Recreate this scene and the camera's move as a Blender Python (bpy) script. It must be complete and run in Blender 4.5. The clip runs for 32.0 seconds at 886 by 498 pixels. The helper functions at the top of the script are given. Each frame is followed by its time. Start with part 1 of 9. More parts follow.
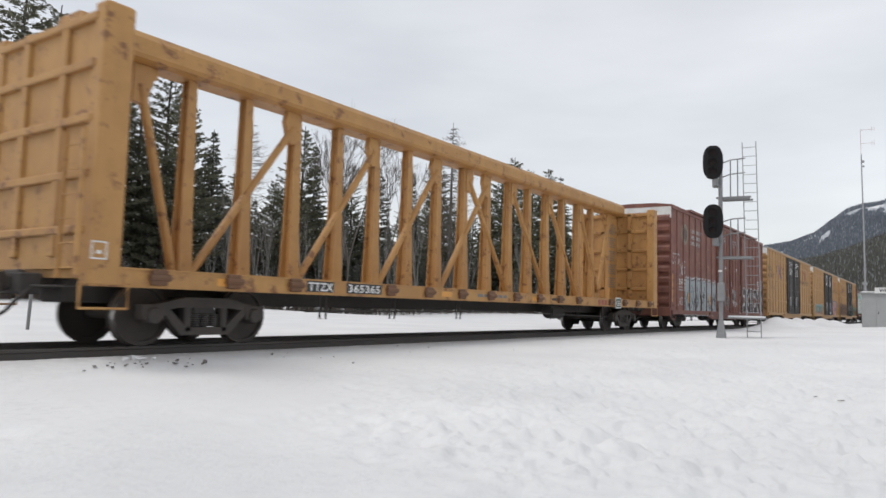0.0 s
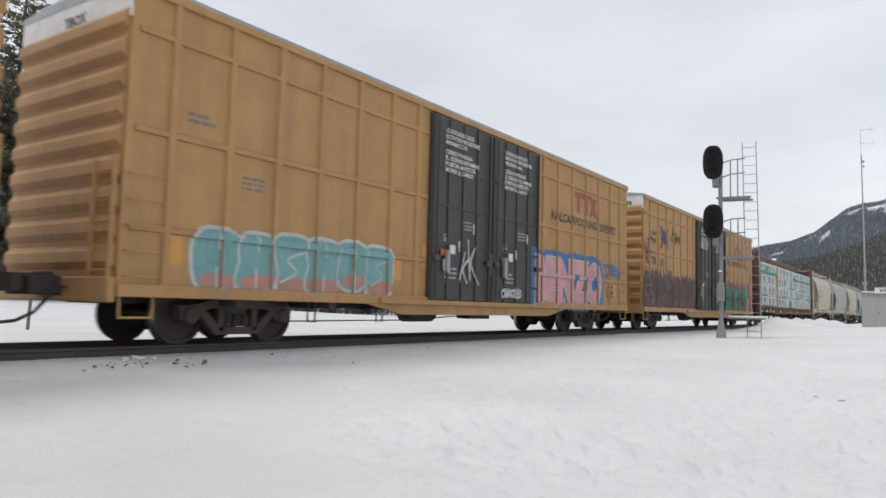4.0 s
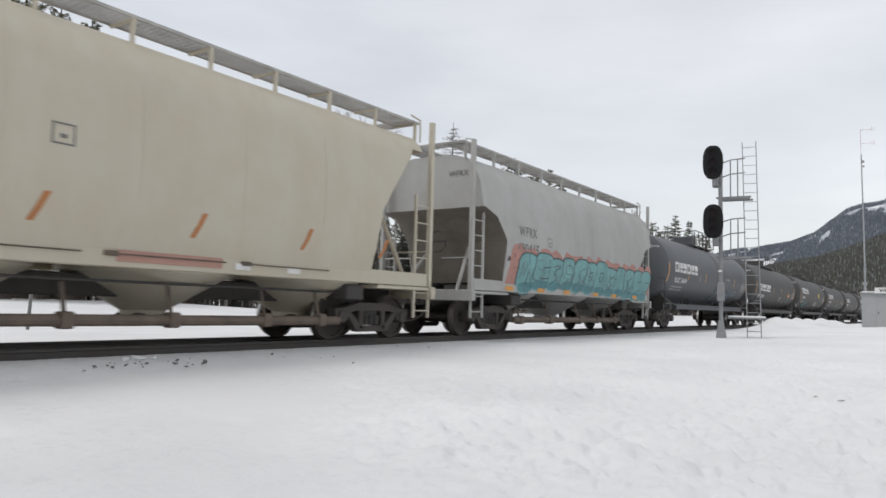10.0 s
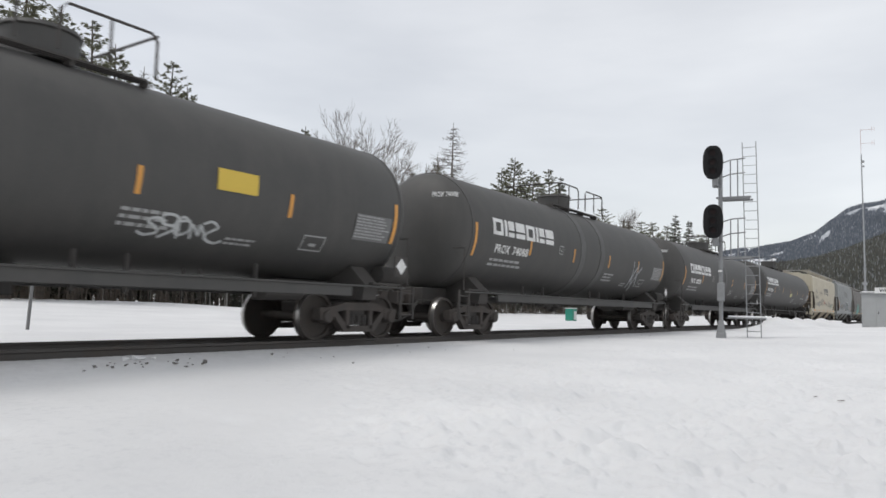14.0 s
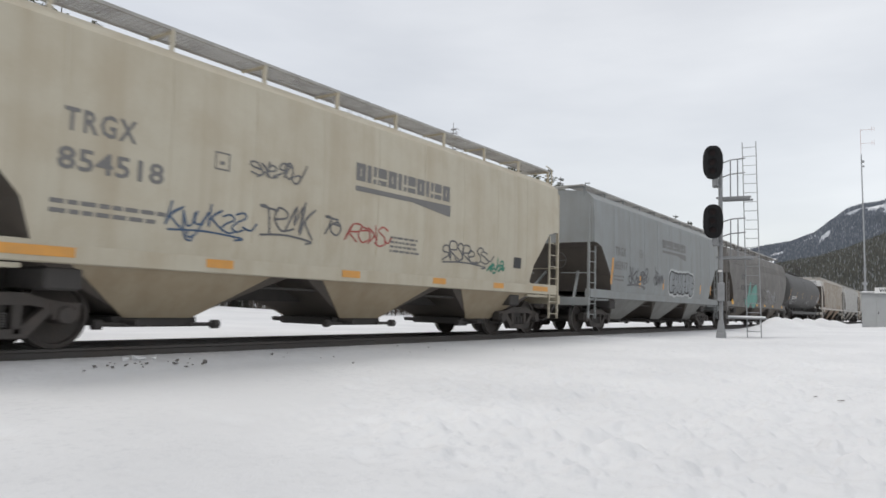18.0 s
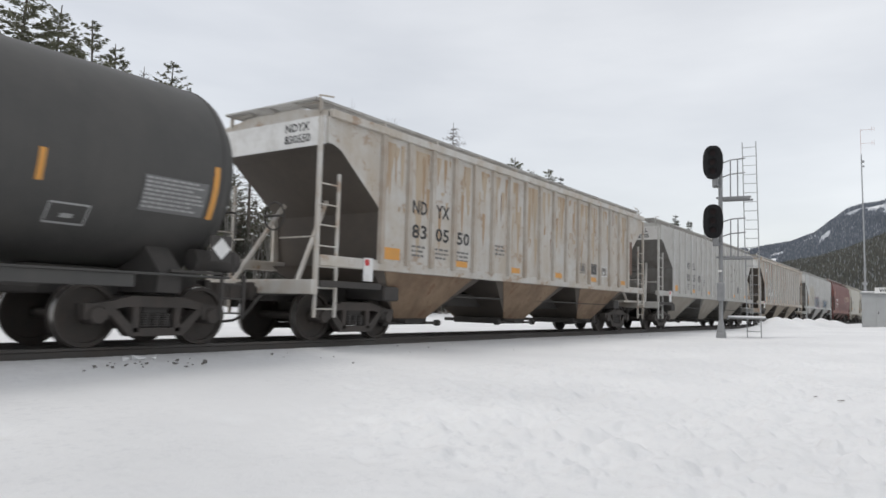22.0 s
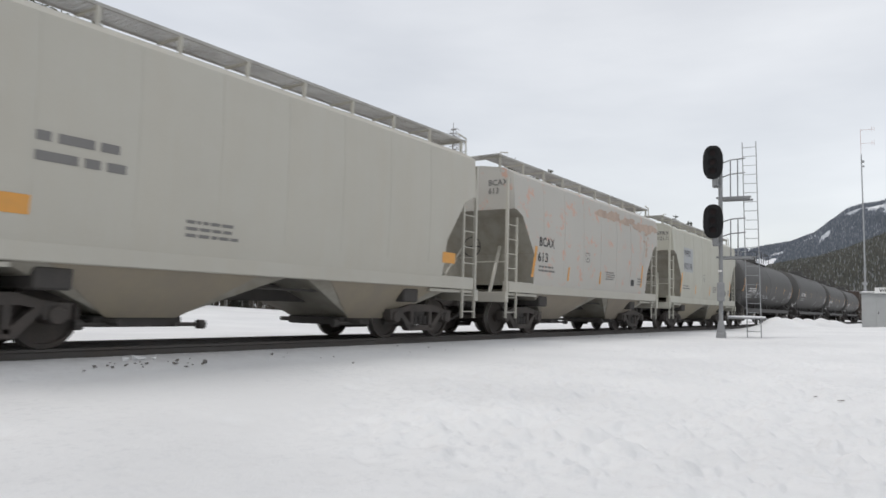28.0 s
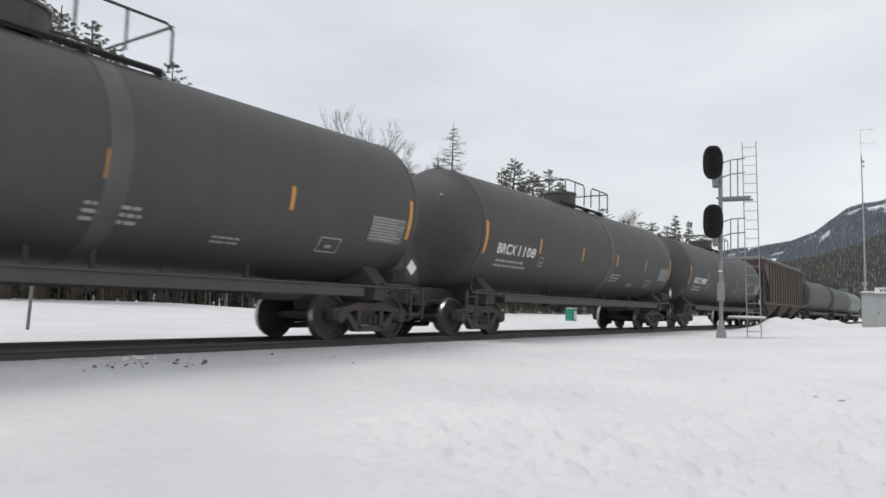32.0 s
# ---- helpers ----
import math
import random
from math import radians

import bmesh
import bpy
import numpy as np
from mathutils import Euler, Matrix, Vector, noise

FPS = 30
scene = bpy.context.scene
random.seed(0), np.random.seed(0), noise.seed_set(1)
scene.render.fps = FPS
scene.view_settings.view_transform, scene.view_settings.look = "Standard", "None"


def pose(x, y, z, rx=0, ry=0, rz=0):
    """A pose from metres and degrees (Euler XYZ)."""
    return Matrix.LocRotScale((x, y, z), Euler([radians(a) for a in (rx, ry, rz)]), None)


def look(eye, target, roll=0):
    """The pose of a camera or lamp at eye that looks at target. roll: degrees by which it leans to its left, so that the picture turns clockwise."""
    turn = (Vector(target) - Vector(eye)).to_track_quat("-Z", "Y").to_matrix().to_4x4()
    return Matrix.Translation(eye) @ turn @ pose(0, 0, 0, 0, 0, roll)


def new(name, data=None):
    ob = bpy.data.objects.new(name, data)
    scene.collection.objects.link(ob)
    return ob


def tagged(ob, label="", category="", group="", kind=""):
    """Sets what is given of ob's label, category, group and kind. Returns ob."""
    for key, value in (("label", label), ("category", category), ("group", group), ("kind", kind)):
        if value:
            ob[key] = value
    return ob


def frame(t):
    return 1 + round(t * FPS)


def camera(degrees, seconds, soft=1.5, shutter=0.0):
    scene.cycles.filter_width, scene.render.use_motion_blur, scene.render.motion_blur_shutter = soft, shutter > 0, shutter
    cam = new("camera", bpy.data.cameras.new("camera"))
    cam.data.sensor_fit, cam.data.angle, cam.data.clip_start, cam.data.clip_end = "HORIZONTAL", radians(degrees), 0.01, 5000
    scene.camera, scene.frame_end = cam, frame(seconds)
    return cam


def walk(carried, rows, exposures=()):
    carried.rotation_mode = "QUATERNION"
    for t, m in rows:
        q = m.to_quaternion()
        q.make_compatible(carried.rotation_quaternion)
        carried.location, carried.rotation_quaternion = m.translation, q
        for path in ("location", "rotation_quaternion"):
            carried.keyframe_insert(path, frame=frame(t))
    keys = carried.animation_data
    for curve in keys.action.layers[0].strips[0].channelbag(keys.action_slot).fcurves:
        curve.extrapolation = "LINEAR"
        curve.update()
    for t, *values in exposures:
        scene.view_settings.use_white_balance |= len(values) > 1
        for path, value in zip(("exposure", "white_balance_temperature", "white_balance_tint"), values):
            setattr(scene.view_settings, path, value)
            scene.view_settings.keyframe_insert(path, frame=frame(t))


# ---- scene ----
# ---------- camera ----------
cam = camera(63.69, 32.0, soft=1.6, shutter=0.12)
EYE = (0.0, 0.0, 0.706)
AIM = (0.81863 * 20, 0.56869 * 20, 0.706 + 0.08022 * 20)
walk(cam, [(0.0, look(EYE, AIM, 1.532)), (32.0, look(EYE, AIM, 1.532))], exposures=[(0.0, 0.2), (32.0, 0.2)])

# ---------- sky, sun ----------
world = bpy.data.worlds.new("sky")
scene.world = world
world.use_nodes = True
wn, wl = world.node_tree.nodes, world.node_tree.links
sky = wn.new("ShaderNodeTexSky")
sky.sky_type, sky.sun_disc = "NISHITA", False
sky.sun_elevation, sky.sun_rotation = radians(45), radians(-36)
coord = wn.new("ShaderNodeTexCoord")
stretch = wn.new("ShaderNodeMapping")
stretch.inputs["Scale"].default_value = (1.2, 1.2, 5.0)
stretch.inputs["Rotation"].default_value = (0.12, 0.2, 0.3)
cloud = wn.new("ShaderNodeTexNoise")
cloud.inputs["Scale"].default_value, cloud.inputs["Detail"].default_value, cloud.inputs["Roughness"].default_value = 1.6, 5, 0.52
ramp = wn.new("ShaderNodeValToRGB")
ramp.color_ramp.elements[0].position, ramp.color_ramp.elements[0].color = 0.28, (0.535, 0.537, 0.543, 1)
ramp.color_ramp.elements[1].position, ramp.color_ramp.elements[1].color = 0.66, (0.675, 0.674, 0.672, 1)
mixer = wn.new("ShaderNodeMixRGB")
mixer.inputs[0].default_value = 0.03
wl.new(coord.outputs["Generated"], stretch.inputs[0])
wl.new(stretch.outputs[0], cloud.inputs["Vector"])
wl.new(cloud.outputs["Fac"], ramp.inputs[0])
wl.new(ramp.outputs[0], mixer.inputs[1])
wl.new(sky.outputs[0], mixer.inputs[2])
wl.new(mixer.outputs[0], wn["Background"].inputs[0])
wn["Background"].inputs[1].default_value = 1.0
sun = new("sun", bpy.data.lights.new("sun", "SUN"))
sun.data.energy, sun.data.angle, sun.data.color = 1.0, radians(20), (1.0, 0.97, 0.93)
sun.matrix_world = look((-20, 25, 70), (10, 0, 0))

# ---------- train ----------
C = 10.568


def travel(t):
    """Metres that the train has gone at t, counted from 16 s."""
    u = t - 16
    return 16.878 * u + 0.0094 * u * u - 0.000565 * u ** 3


# ---------- materials ----------
MATS, TINT = {}, {}


def mat(name, color, rough=0.6, metal=0.0, var=0.15, scale=3.0, dirt=None, dirt_amount=0.0, streak=None, streak_amount=0.0,
        bump=0.15, fine=40.0, low=None, spots=None, spot_amount=0.0):
    """A painted, weathered surface: base colour with large and fine variation, dirt patches, streaks that run down, spots, bump."""
    if name in MATS:
        return MATS[name]
    m = bpy.data.materials.new(name)
    m.use_nodes = True
    n, l = m.node_tree.nodes, m.node_tree.links
    b = n["Principled BSDF"]
    b.inputs["Roughness"].default_value, b.inputs["Metallic"].default_value = rough, metal
    tc, oi = n.new("ShaderNodeTexCoord"), n.new("ShaderNodeObjectInfo")
    off = n.new("ShaderNodeVectorMath")
    off.operation = "MULTIPLY_ADD"
    off.inputs[1].default_value = (1, 1, 1)
    cx = n.new("ShaderNodeCombineXYZ")
    mul = n.new("ShaderNodeMath")
    mul.operation = "MULTIPLY"
    mul.inputs[1].default_value = 37.0
    l.new(oi.outputs["Random"], mul.inputs[0])
    for k in range(3):
        l.new(mul.outputs[0], cx.inputs[k])
    l.new(tc.outputs["Object"], off.inputs[0])
    l.new(cx.outputs[0], off.inputs[2])

    def noise_of(sc, detail=4.0, stretch_to=None, rough_to=0.55):
        t = n.new("ShaderNodeTexNoise")
        t.inputs["Scale"].default_value, t.inputs["Detail"].default_value, t.inputs["Roughness"].default_value = sc, detail, rough_to
        src = off.outputs[0]
        if stretch_to:
            mp = n.new("ShaderNodeMapping")
            mp.inputs["Scale"].default_value = stretch_to
            l.new(src, mp.inputs[0])
            src = mp.outputs[0]
        l.new(src, t.inputs["Vector"])
        return t.outputs["Fac"]

    def mask(fac, lo, hi):
        r = n.new("ShaderNodeMapRange")
        r.inputs["From Min"].default_value, r.inputs["From Max"].default_value = lo, hi
        l.new(fac, r.inputs["Value"])
        return r.outputs[0]

    def mixed(a, bcol, fac, amount):
        x = n.new("ShaderNodeMixRGB")
        k = n.new("ShaderNodeMath")
        k.operation = "MULTIPLY"
        k.inputs[1].default_value = amount
        l.new(fac, k.inputs[0])
        l.new(k.outputs[0], x.inputs[0])
        l.new(a, x.inputs[1])
        x.inputs[2].default_value = (*bcol, 1)
        return x.outputs[0]

    base = n.new("ShaderNodeRGB")
    base.outputs[0].default_value = (*color, 1)
    col = mixed(base.outputs[0], tuple(c * 0.62 for c in color), mask(noise_of(scale / 4), 0.4, 0.7), var * 2)
    col = mixed(col, tuple(min(1, c * 1.35 + 0.01) for c in color), mask(noise_of(fine, 3), 0.45, 0.75), var)
    if streak:
        col = mixed(col, streak, mask(noise_of(1.0, 5, (2.4, 2.4, 0.12)), 0.46, 0.68), streak_amount)
        col = mixed(col, streak, mask(noise_of(1.0, 3, (9.0, 9.0, 0.35)), 0.52, 0.75), streak_amount * 0.5)
    if dirt:
        col = mixed(col, dirt, mask(noise_of(scale, 6, None, 0.65), 0.42, 0.66), dirt_amount)
    if spots:
        col = mixed(col, spots, mask(noise_of(scale * 1.7, 6, None, 0.7), 0.565, 0.64), spot_amount)
    l.new(col, b.inputs["Base Color"])
    if bump:
        bp = n.new("ShaderNodeBump")
        bp.inputs["Strength"].default_value, bp.inputs["Distance"].default_value = bump, 0.02
        l.new(noise_of(fine * 0.6, 5), bp.inputs["Height"])
        l.new(bp.outputs[0], b.inputs["Normal"])
    MATS[name] = m
    TINT[m] = color
    return m


RUST, GRIME, DUST = (0.16, 0.065, 0.03), (0.045, 0.04, 0.036), (0.30, 0.26, 0.21)
STEEL_DARK = mat("grimy steel", (0.062, 0.055, 0.050), 0.85, 0.0, 0.25, 4, (0.095, 0.076, 0.066), 0.5)
UNDER = mat("underframe black", (0.056, 0.052, 0.049), 0.9, 0.0, 0.2, 3, (0.078, 0.069, 0.063), 0.5)
WHEEL = mat("wheel steel", (0.058, 0.051, 0.046), 0.8, 0.1, 0.2, 5, (0.09, 0.068, 0.056), 0.4)
TREAD = mat("polished tread", (0.42, 0.41, 0.40), 0.35, 0.9, 0.1)
RAIL = mat("rail steel", (0.095, 0.088, 0.083), 0.6, 0.3, 0.25, 3, (0.10, 0.075, 0.06), 0.4)
BALLAST = mat("ballast", (0.10, 0.096, 0.093), 0.95, 0.0, 0.5, 6, (0.30, 0.30, 0.31), 0.25, bump=1.0, fine=22)
TIE = mat("tie timber", (0.05, 0.04, 0.033), 0.9, 0.0, 0.3, 6, (0.4, 0.4, 0.41), 0.3)
YELLOW = mat("freight yellow", (0.44, 0.25, 0.095), 0.55, 0, 0.10, 2, (0.29, 0.17, 0.075), 0.35, (0.25, 0.15, 0.07), 0.40)
YELLOW_OLD = mat("weathered yellow", (0.45, 0.245, 0.08), 0.55, 0, 0.12, 2, (0.30, 0.145, 0.05), 0.4, (0.28, 0.135, 0.05), 0.28, spots=RUST, spot_amount=0.8)
MAROON = mat("boxcar maroon", (0.175, 0.064, 0.049), 0.6, 0, 0.18, 2, (0.28, 0.125, 0.075), 0.5, (0.10, 0.045, 0.039), 0.75)
BROWN_CB = mat("flatcar brown", (0.098, 0.052, 0.043), 0.65, 0, 0.2, 2, RUST, 0.4, (0.03, 0.018, 0.016), 0.4)
TAN = mat("hopper tan", (0.50, 0.462, 0.375), 0.55, 0, 0.06, 1.5, (0.46, 0.38, 0.27), 0.35, (0.44, 0.37, 0.27), 0.25)
CREAM = mat("hopper cream", (0.49, 0.45, 0.355), 0.55, 0, 0.08, 1.5, (0.38, 0.31, 0.21), 0.35, (0.34, 0.27, 0.18), 0.35)
LIGHT_GREY = mat("hopper light grey", (0.40, 0.40, 0.385), 0.55, 0, 0.07, 1.5, (0.30, 0.28, 0.25), 0.35, (0.30, 0.285, 0.26), 0.35)
GREY = mat("hopper grey", (0.29, 0.295, 0.29), 0.6, 0, 0.08, 1.5, (0.20, 0.19, 0.175), 0.4, (0.18, 0.17, 0.16), 0.4)
SLATE_GREY = mat("hopper slate grey", (0.25, 0.265, 0.265), 0.55, 0, 0.08, 1.5, (0.21, 0.205, 0.19), 0.4, (0.19, 0.185, 0.17), 0.4)
DARK_GREY = mat("hopper soot grey", (0.165, 0.155, 0.145), 0.7, 0, 0.12, 1.5, (0.09, 0.085, 0.08), 0.5, (0.26, 0.24, 0.21), 0.35)
RUSTY_WHITE = mat("rusty white", (0.52, 0.505, 0.475), 0.65, 0, 0.1, 1.6, (0.40, 0.32, 0.23), 0.5, (0.36, 0.30, 0.235), 0.45, spots=(0.27, 0.155, 0.075), spot_amount=0.6)
RIB_WHITE = mat("ribbed hopper white", (0.42, 0.415, 0.395), 0.6, 0, 0.06, 2, (0.33, 0.30, 0.27), 0.3, (0.35, 0.32, 0.28), 0.3, spots=(0.18, 0.10, 0.06), spot_amount=0.25)
RUST_STREAK = mat("rust streaked white", (0.48, 0.455, 0.41), 0.65, 0, 0.1, 2, (0.40, 0.31, 0.21), 0.45, (0.25, 0.165, 0.105), 0.7, spots=(0.25, 0.11, 0.045), spot_amount=0.6)
PALE_BLUE = mat("pale blue grey", (0.43, 0.44, 0.43), 0.55, 0, 0.05, 2, (0.33, 0.31, 0.28), 0.2, (0.35, 0.34, 0.32), 0.22)
BROWN_HOP = mat("hopper red brown", (0.155, 0.054, 0.046), 0.55, 0, 0.1, 2, (0.22, 0.11, 0.09), 0.3, (0.09, 0.035, 0.03), 0.35)
PALE_CREAM = mat("hopper pale cream", (0.45, 0.445, 0.385), 0.55, 0, 0.07, 1.5, (0.40, 0.375, 0.31), 0.35, (0.36, 0.335, 0.27), 0.35)
# Lighter than the panels: the light that ribs catch is put into the colour.
RIB_LIT = mat("lit rib paint", (0.54, 0.535, 0.52), 0.6, 0, 0.06, 2, (0.36, 0.33, 0.29), 0.35)
WHITE_HOP = mat("hopper off white", (0.44, 0.425, 0.375), 0.55, 0, 0.06, 1.5, (0.42, 0.39, 0.33), 0.25, (0.42, 0.38, 0.31), 0.25)
PEELED = mat("peeled white over orange", (0.44, 0.425, 0.39), 0.55, 0, 0.06, 1.5, (0.62, 0.30, 0.19), 0.0, (0.46, 0.43, 0.38), 0.25, spots=(0.60, 0.27, 0.17), spot_amount=0.6)
OLD_BROWN = mat("old brown", (0.078, 0.058, 0.049), 0.7, 0, 0.2, 2, (0.11, 0.072, 0.052), 0.4, (0.04, 0.03, 0.027), 0.5)
BLACK = mat("tank black", (0.058, 0.0565, 0.054), 0.6, 0, 0.2, 1.5, (0.074, 0.070, 0.066), 0.5, (0.082, 0.077, 0.071), 0.35, bump=0.05)
BLUE_GREY = mat("tank blue grey", (0.078, 0.085, 0.095), 0.5, 0, 0.2, 1.5, (0.085, 0.085, 0.09), 0.4, (0.045, 0.047, 0.052), 0.3, bump=0.05)
BAND = mat("dull grey band", (0.10, 0.098, 0.095), 0.6, 0, 0.2, 2, (0.05, 0.05, 0.05), 0.4)
TEAL_TANK = mat("tank grey green", (0.14, 0.17, 0.16), 0.5, 0, 0.15)
DOOR_BLACK = mat("door black", (0.050, 0.045, 0.044), 0.5, 0, 0.2, 2, (0.05, 0.05, 0.05), 0.3)
# Sloped hopper sheets: grime, with the shade on them put into the dark colour.
HOPPER_SHADE_GRIME = mat("shaded grimy slope sheet", (0.085, 0.072, 0.062), 0.8, 0, 0.25, 2, (0.12, 0.10, 0.08), 0.4)
PAINT_WHITE = mat("white lettering", (0.72, 0.72, 0.71), 0.6, 0, 0.06, 4, (0.45, 0.43, 0.40), 0.4, bump=0)
PAINT_FADED = mat("faded white lettering", (0.34, 0.34, 0.335), 0.65, 0, 0.1, 4, bump=0)
PAINT_BLACK = mat("black lettering", (0.025, 0.025, 0.027), 0.6, 0, 0.06, 4, (0.09, 0.085, 0.08), 0.3, bump=0)
PAINT_GREY = mat("grey lettering", (0.17, 0.165, 0.16), 0.65, 0, 0.1, 4, bump=0)
REFLECT = mat("orange reflector", (0.64, 0.30, 0.06), 0.45, 0, 0.06, 5, (0.45, 0.25, 0.08), 0.35, bump=0)
WALKWAY = mat("weathered grating", (0.42, 0.41, 0.39), 0.7, 0.1, 0.15, 2, (0.16, 0.145, 0.13), 0.4)
GALV = mat("galvanised steel", (0.36, 0.37, 0.38), 0.5, 0.4, 0.12, 4, (0.2, 0.2, 0.2), 0.2)
SNOW_MAT = None


def grimed(m):
    """The same paint where road dirt has settled on it."""
    c = TINT[m]
    return mat(m.name + " grimed", tuple(q * k for q, k in zip(c, (0.68, 0.61, 0.52))), 0.75, 0, 0.12, 1.6, tuple(0.35 * q + 0.65 * d for q, d in zip(c, (0.17, 0.125, 0.085))), 0.75, tuple(0.4 * q + 0.6 * d for q, d in zip(c, (0.12, 0.095, 0.07))), 0.5)



def plain(name, color, rough=0.6):
    return mat(name, color, rough, 0, 0.08, 3, bump=0)


def sprayed(name, color):
    """Uneven spray paint: thin and faded in places, overspray in others."""
    pale, deep = tuple(0.75 * c + 0.06 for c in color), tuple(0.55 * c + 0.01 for c in color)
    return mat(name, color, 0.65, 0, 0.3, 5, pale, 0.6, deep, 0.45, bump=0.05, spots=deep, spot_amount=0.4)


# ---------- mesh tools ----------
class Mesh:
    def __init__(self):
        self.v, self.f = [], []

    def add(self, verts, faces):
        k = len(self.v)
        self.v += [tuple(p) for p in verts]
        self.f += [tuple(k + i for i in f) for f in faces]
        return self

    def box(self, x0, x1, y0, y1, z0, z1, ch=0.0):
        if ch <= 0:
            return self.add([(x, y, z) for x in (x0, x1) for y in (y0, y1) for z in (z0, z1)],
                            [(0, 1, 3, 2), (4, 6, 7, 5), (0, 4, 5, 1), (2, 3, 7, 6), (0, 2, 6, 4), (1, 5, 7, 3)])
        ring = [(x0 + ch, y0), (x1 - ch, y0), (x1, y0 + ch), (x1, y1 - ch), (x1 - ch, y1), (x0 + ch, y1), (x0, y1 - ch), (x0, y0 + ch)]
        mx, my = (x0 + x1) / 2, (y0 + y1) / 2
        kx, ky = 1 - 2 * ch / max(x1 - x0, 2.1 * ch), 1 - 2 * ch / max(y1 - y0, 2.1 * ch)
        small = [(mx + (x - mx) * kx, my + (y - my) * ky) for x, y in ring]
        vs = [(*p, z0) for p in small] + [(*p, z0 + ch) for p in ring] + [(*p, z1 - ch) for p in ring] + [(*p, z1) for p in small]
        fs = [tuple(range(7, -1, -1)), tuple(range(24, 32))]
        for r in range(3):
            fs += [(r * 8 + i, r * 8 + (i + 1) % 8, r * 8 + 8 + (i + 1) % 8, r * 8 + 8 + i) for i in range(8)]
        return self.add(vs, fs)

    def prism(self, poly, a, b, axis="y"):
        """A polygon pushed from a to b along an axis; poly holds the two other coordinates in order."""
        def at(p, d):
            return (p[0], d, p[1]) if axis == "y" else (d, p[0], p[1]) if axis == "x" else (p[0], p[1], d)
        n = len(poly)
        return self.add([at(p, a) for p in poly] + [at(p, b) for p in poly],
                        [tuple(range(n)), tuple(range(2 * n - 1, n - 1, -1))] + [(i, n + i, n + (i + 1) % n, (i + 1) % n) for i in range(n)])

    def tube(self, pts, r, n=8, cap=True):
        pts = [Vector(p) for p in pts]
        rings, k = [], len(self.v)
        for i, p in enumerate(pts):
            d = (pts[min(i + 1, len(pts) - 1)] - pts[max(i - 1, 0)]).normalized()
            u = d.cross(Vector((0, 0, 1)) if abs(d.z) < 0.9 else Vector((1, 0, 0))).normalized()
            w = d.cross(u)
            rr = r[i] if isinstance(r, (list, tuple)) else r
            rings.append([p + (u * math.cos(a) + w * math.sin(a)) * rr for a in (2 * math.pi * j / n for j in range(n))])
        fs = []
        for i in range(len(pts) - 1):
            fs += [(i * n + j, i * n + (j + 1) % n, (i + 1) * n + (j + 1) % n, (i + 1) * n + j) for j in range(n)]
        if cap:
            fs += [tuple(range(n - 1, -1, -1)), tuple(range((len(pts) - 1) * n, len(pts) * n))]
        return self.add([q for ring in rings for q in ring], fs)

    def loft(self, rings, caps=True):
        n = len(rings[0])
        fs = []
        for i in range(len(rings) - 1):
            fs += [(i * n + j, i * n + (j + 1) % n, (i + 1) * n + (j + 1) % n, (i + 1) * n + j) for j in range(n)]
        if caps:
            fs += [tuple(range(n - 1, -1, -1)), tuple(range((len(rings) - 1) * n, len(rings) * n))]
        return self.add([p for r in rings for p in r], fs)

    def lathe(self, prof, cx, cy, cz, n=24, axis="y"):
        """Turn (along, radius) pairs about an axis."""
        rings = []
        for a, r in prof:
            ring = []
            for j in range(n):
                th = 2 * math.pi * j / n
                c, s_ = math.cos(th) * r, math.sin(th) * r
                ring.append((cx + c, cy + a, cz + s_) if axis == "y" else (cx + a, cy + c, cz + s_) if axis == "x" else (cx + c, cy + s_, cz + a))
            rings.append(ring)
        return self.loft(rings)

    def data(self, name, material, smooth=False):
        me = bpy.data.meshes.new(name)
        me.from_pydata(self.v, [], self.f)
        me.validate()
        bm = bmesh.new()
        bm.from_mesh(me)
        bmesh.ops.recalc_face_normals(bm, faces=bm.faces)
        bm.to_mesh(me)
        bm.free()
        me.materials.append(material)
        if smooth:
            me.shade_smooth()
            me.set_sharp_from_angle(angle=radians(38))
        return me


def part(name, m, material, parent, label="", smooth=False, at=None):
    """One mesh object under a thing or a part. m: a Mesh, or mesh data to share."""
    ob = new(name, m.data(name, material, smooth) if isinstance(m, Mesh) else m)
    ob.parent = parent
    if at is not None:
        ob.location = at
    if label:
        tagged(ob, label)
    return ob


def thing(name, label, category, group="", at=(0, 0, 0), kind=""):
    ob = new(name)
    ob.location = at
    ob.empty_display_size = 0.3
    return tagged(ob, label, category, group, kind)


def solid(name, m, material, label, category, kind="", smooth=False, at=(0, 0, 0)):
    ob = new(name, m.data(name, material, smooth))
    ob.location = at
    return tagged(ob, label, category, "", kind)


# ---------- lettering and paint ----------
def flat_text(words, size, spacing=1.0, width=None, line=1.0):
    cu = bpy.data.curves.new("text", "FONT")
    cu.body, cu.size, cu.space_character, cu.space_line, cu.resolution_u, cu.offset = words, 1.0, spacing * 1.04, line, 2, 0.022
    ob = bpy.data.objects.new("text", cu)
    me = bpy.data.meshes.new_from_object(ob)
    vs = [(v.co.x * size, v.co.y * size) for v in me.vertices]
    fs = [tuple(p.vertices) for p in me.polygons]
    bpy.data.objects.remove(ob)
    bpy.data.curves.remove(cu)
    bpy.data.meshes.remove(me)
    if width and vs:
        lo, hi = min(x for x, _ in vs), max(x for x, _ in vs)
        k = width / max(hi - lo, 1e-6)
        vs = [((x - lo) * k, y) for x, y in vs]
    return vs, fs


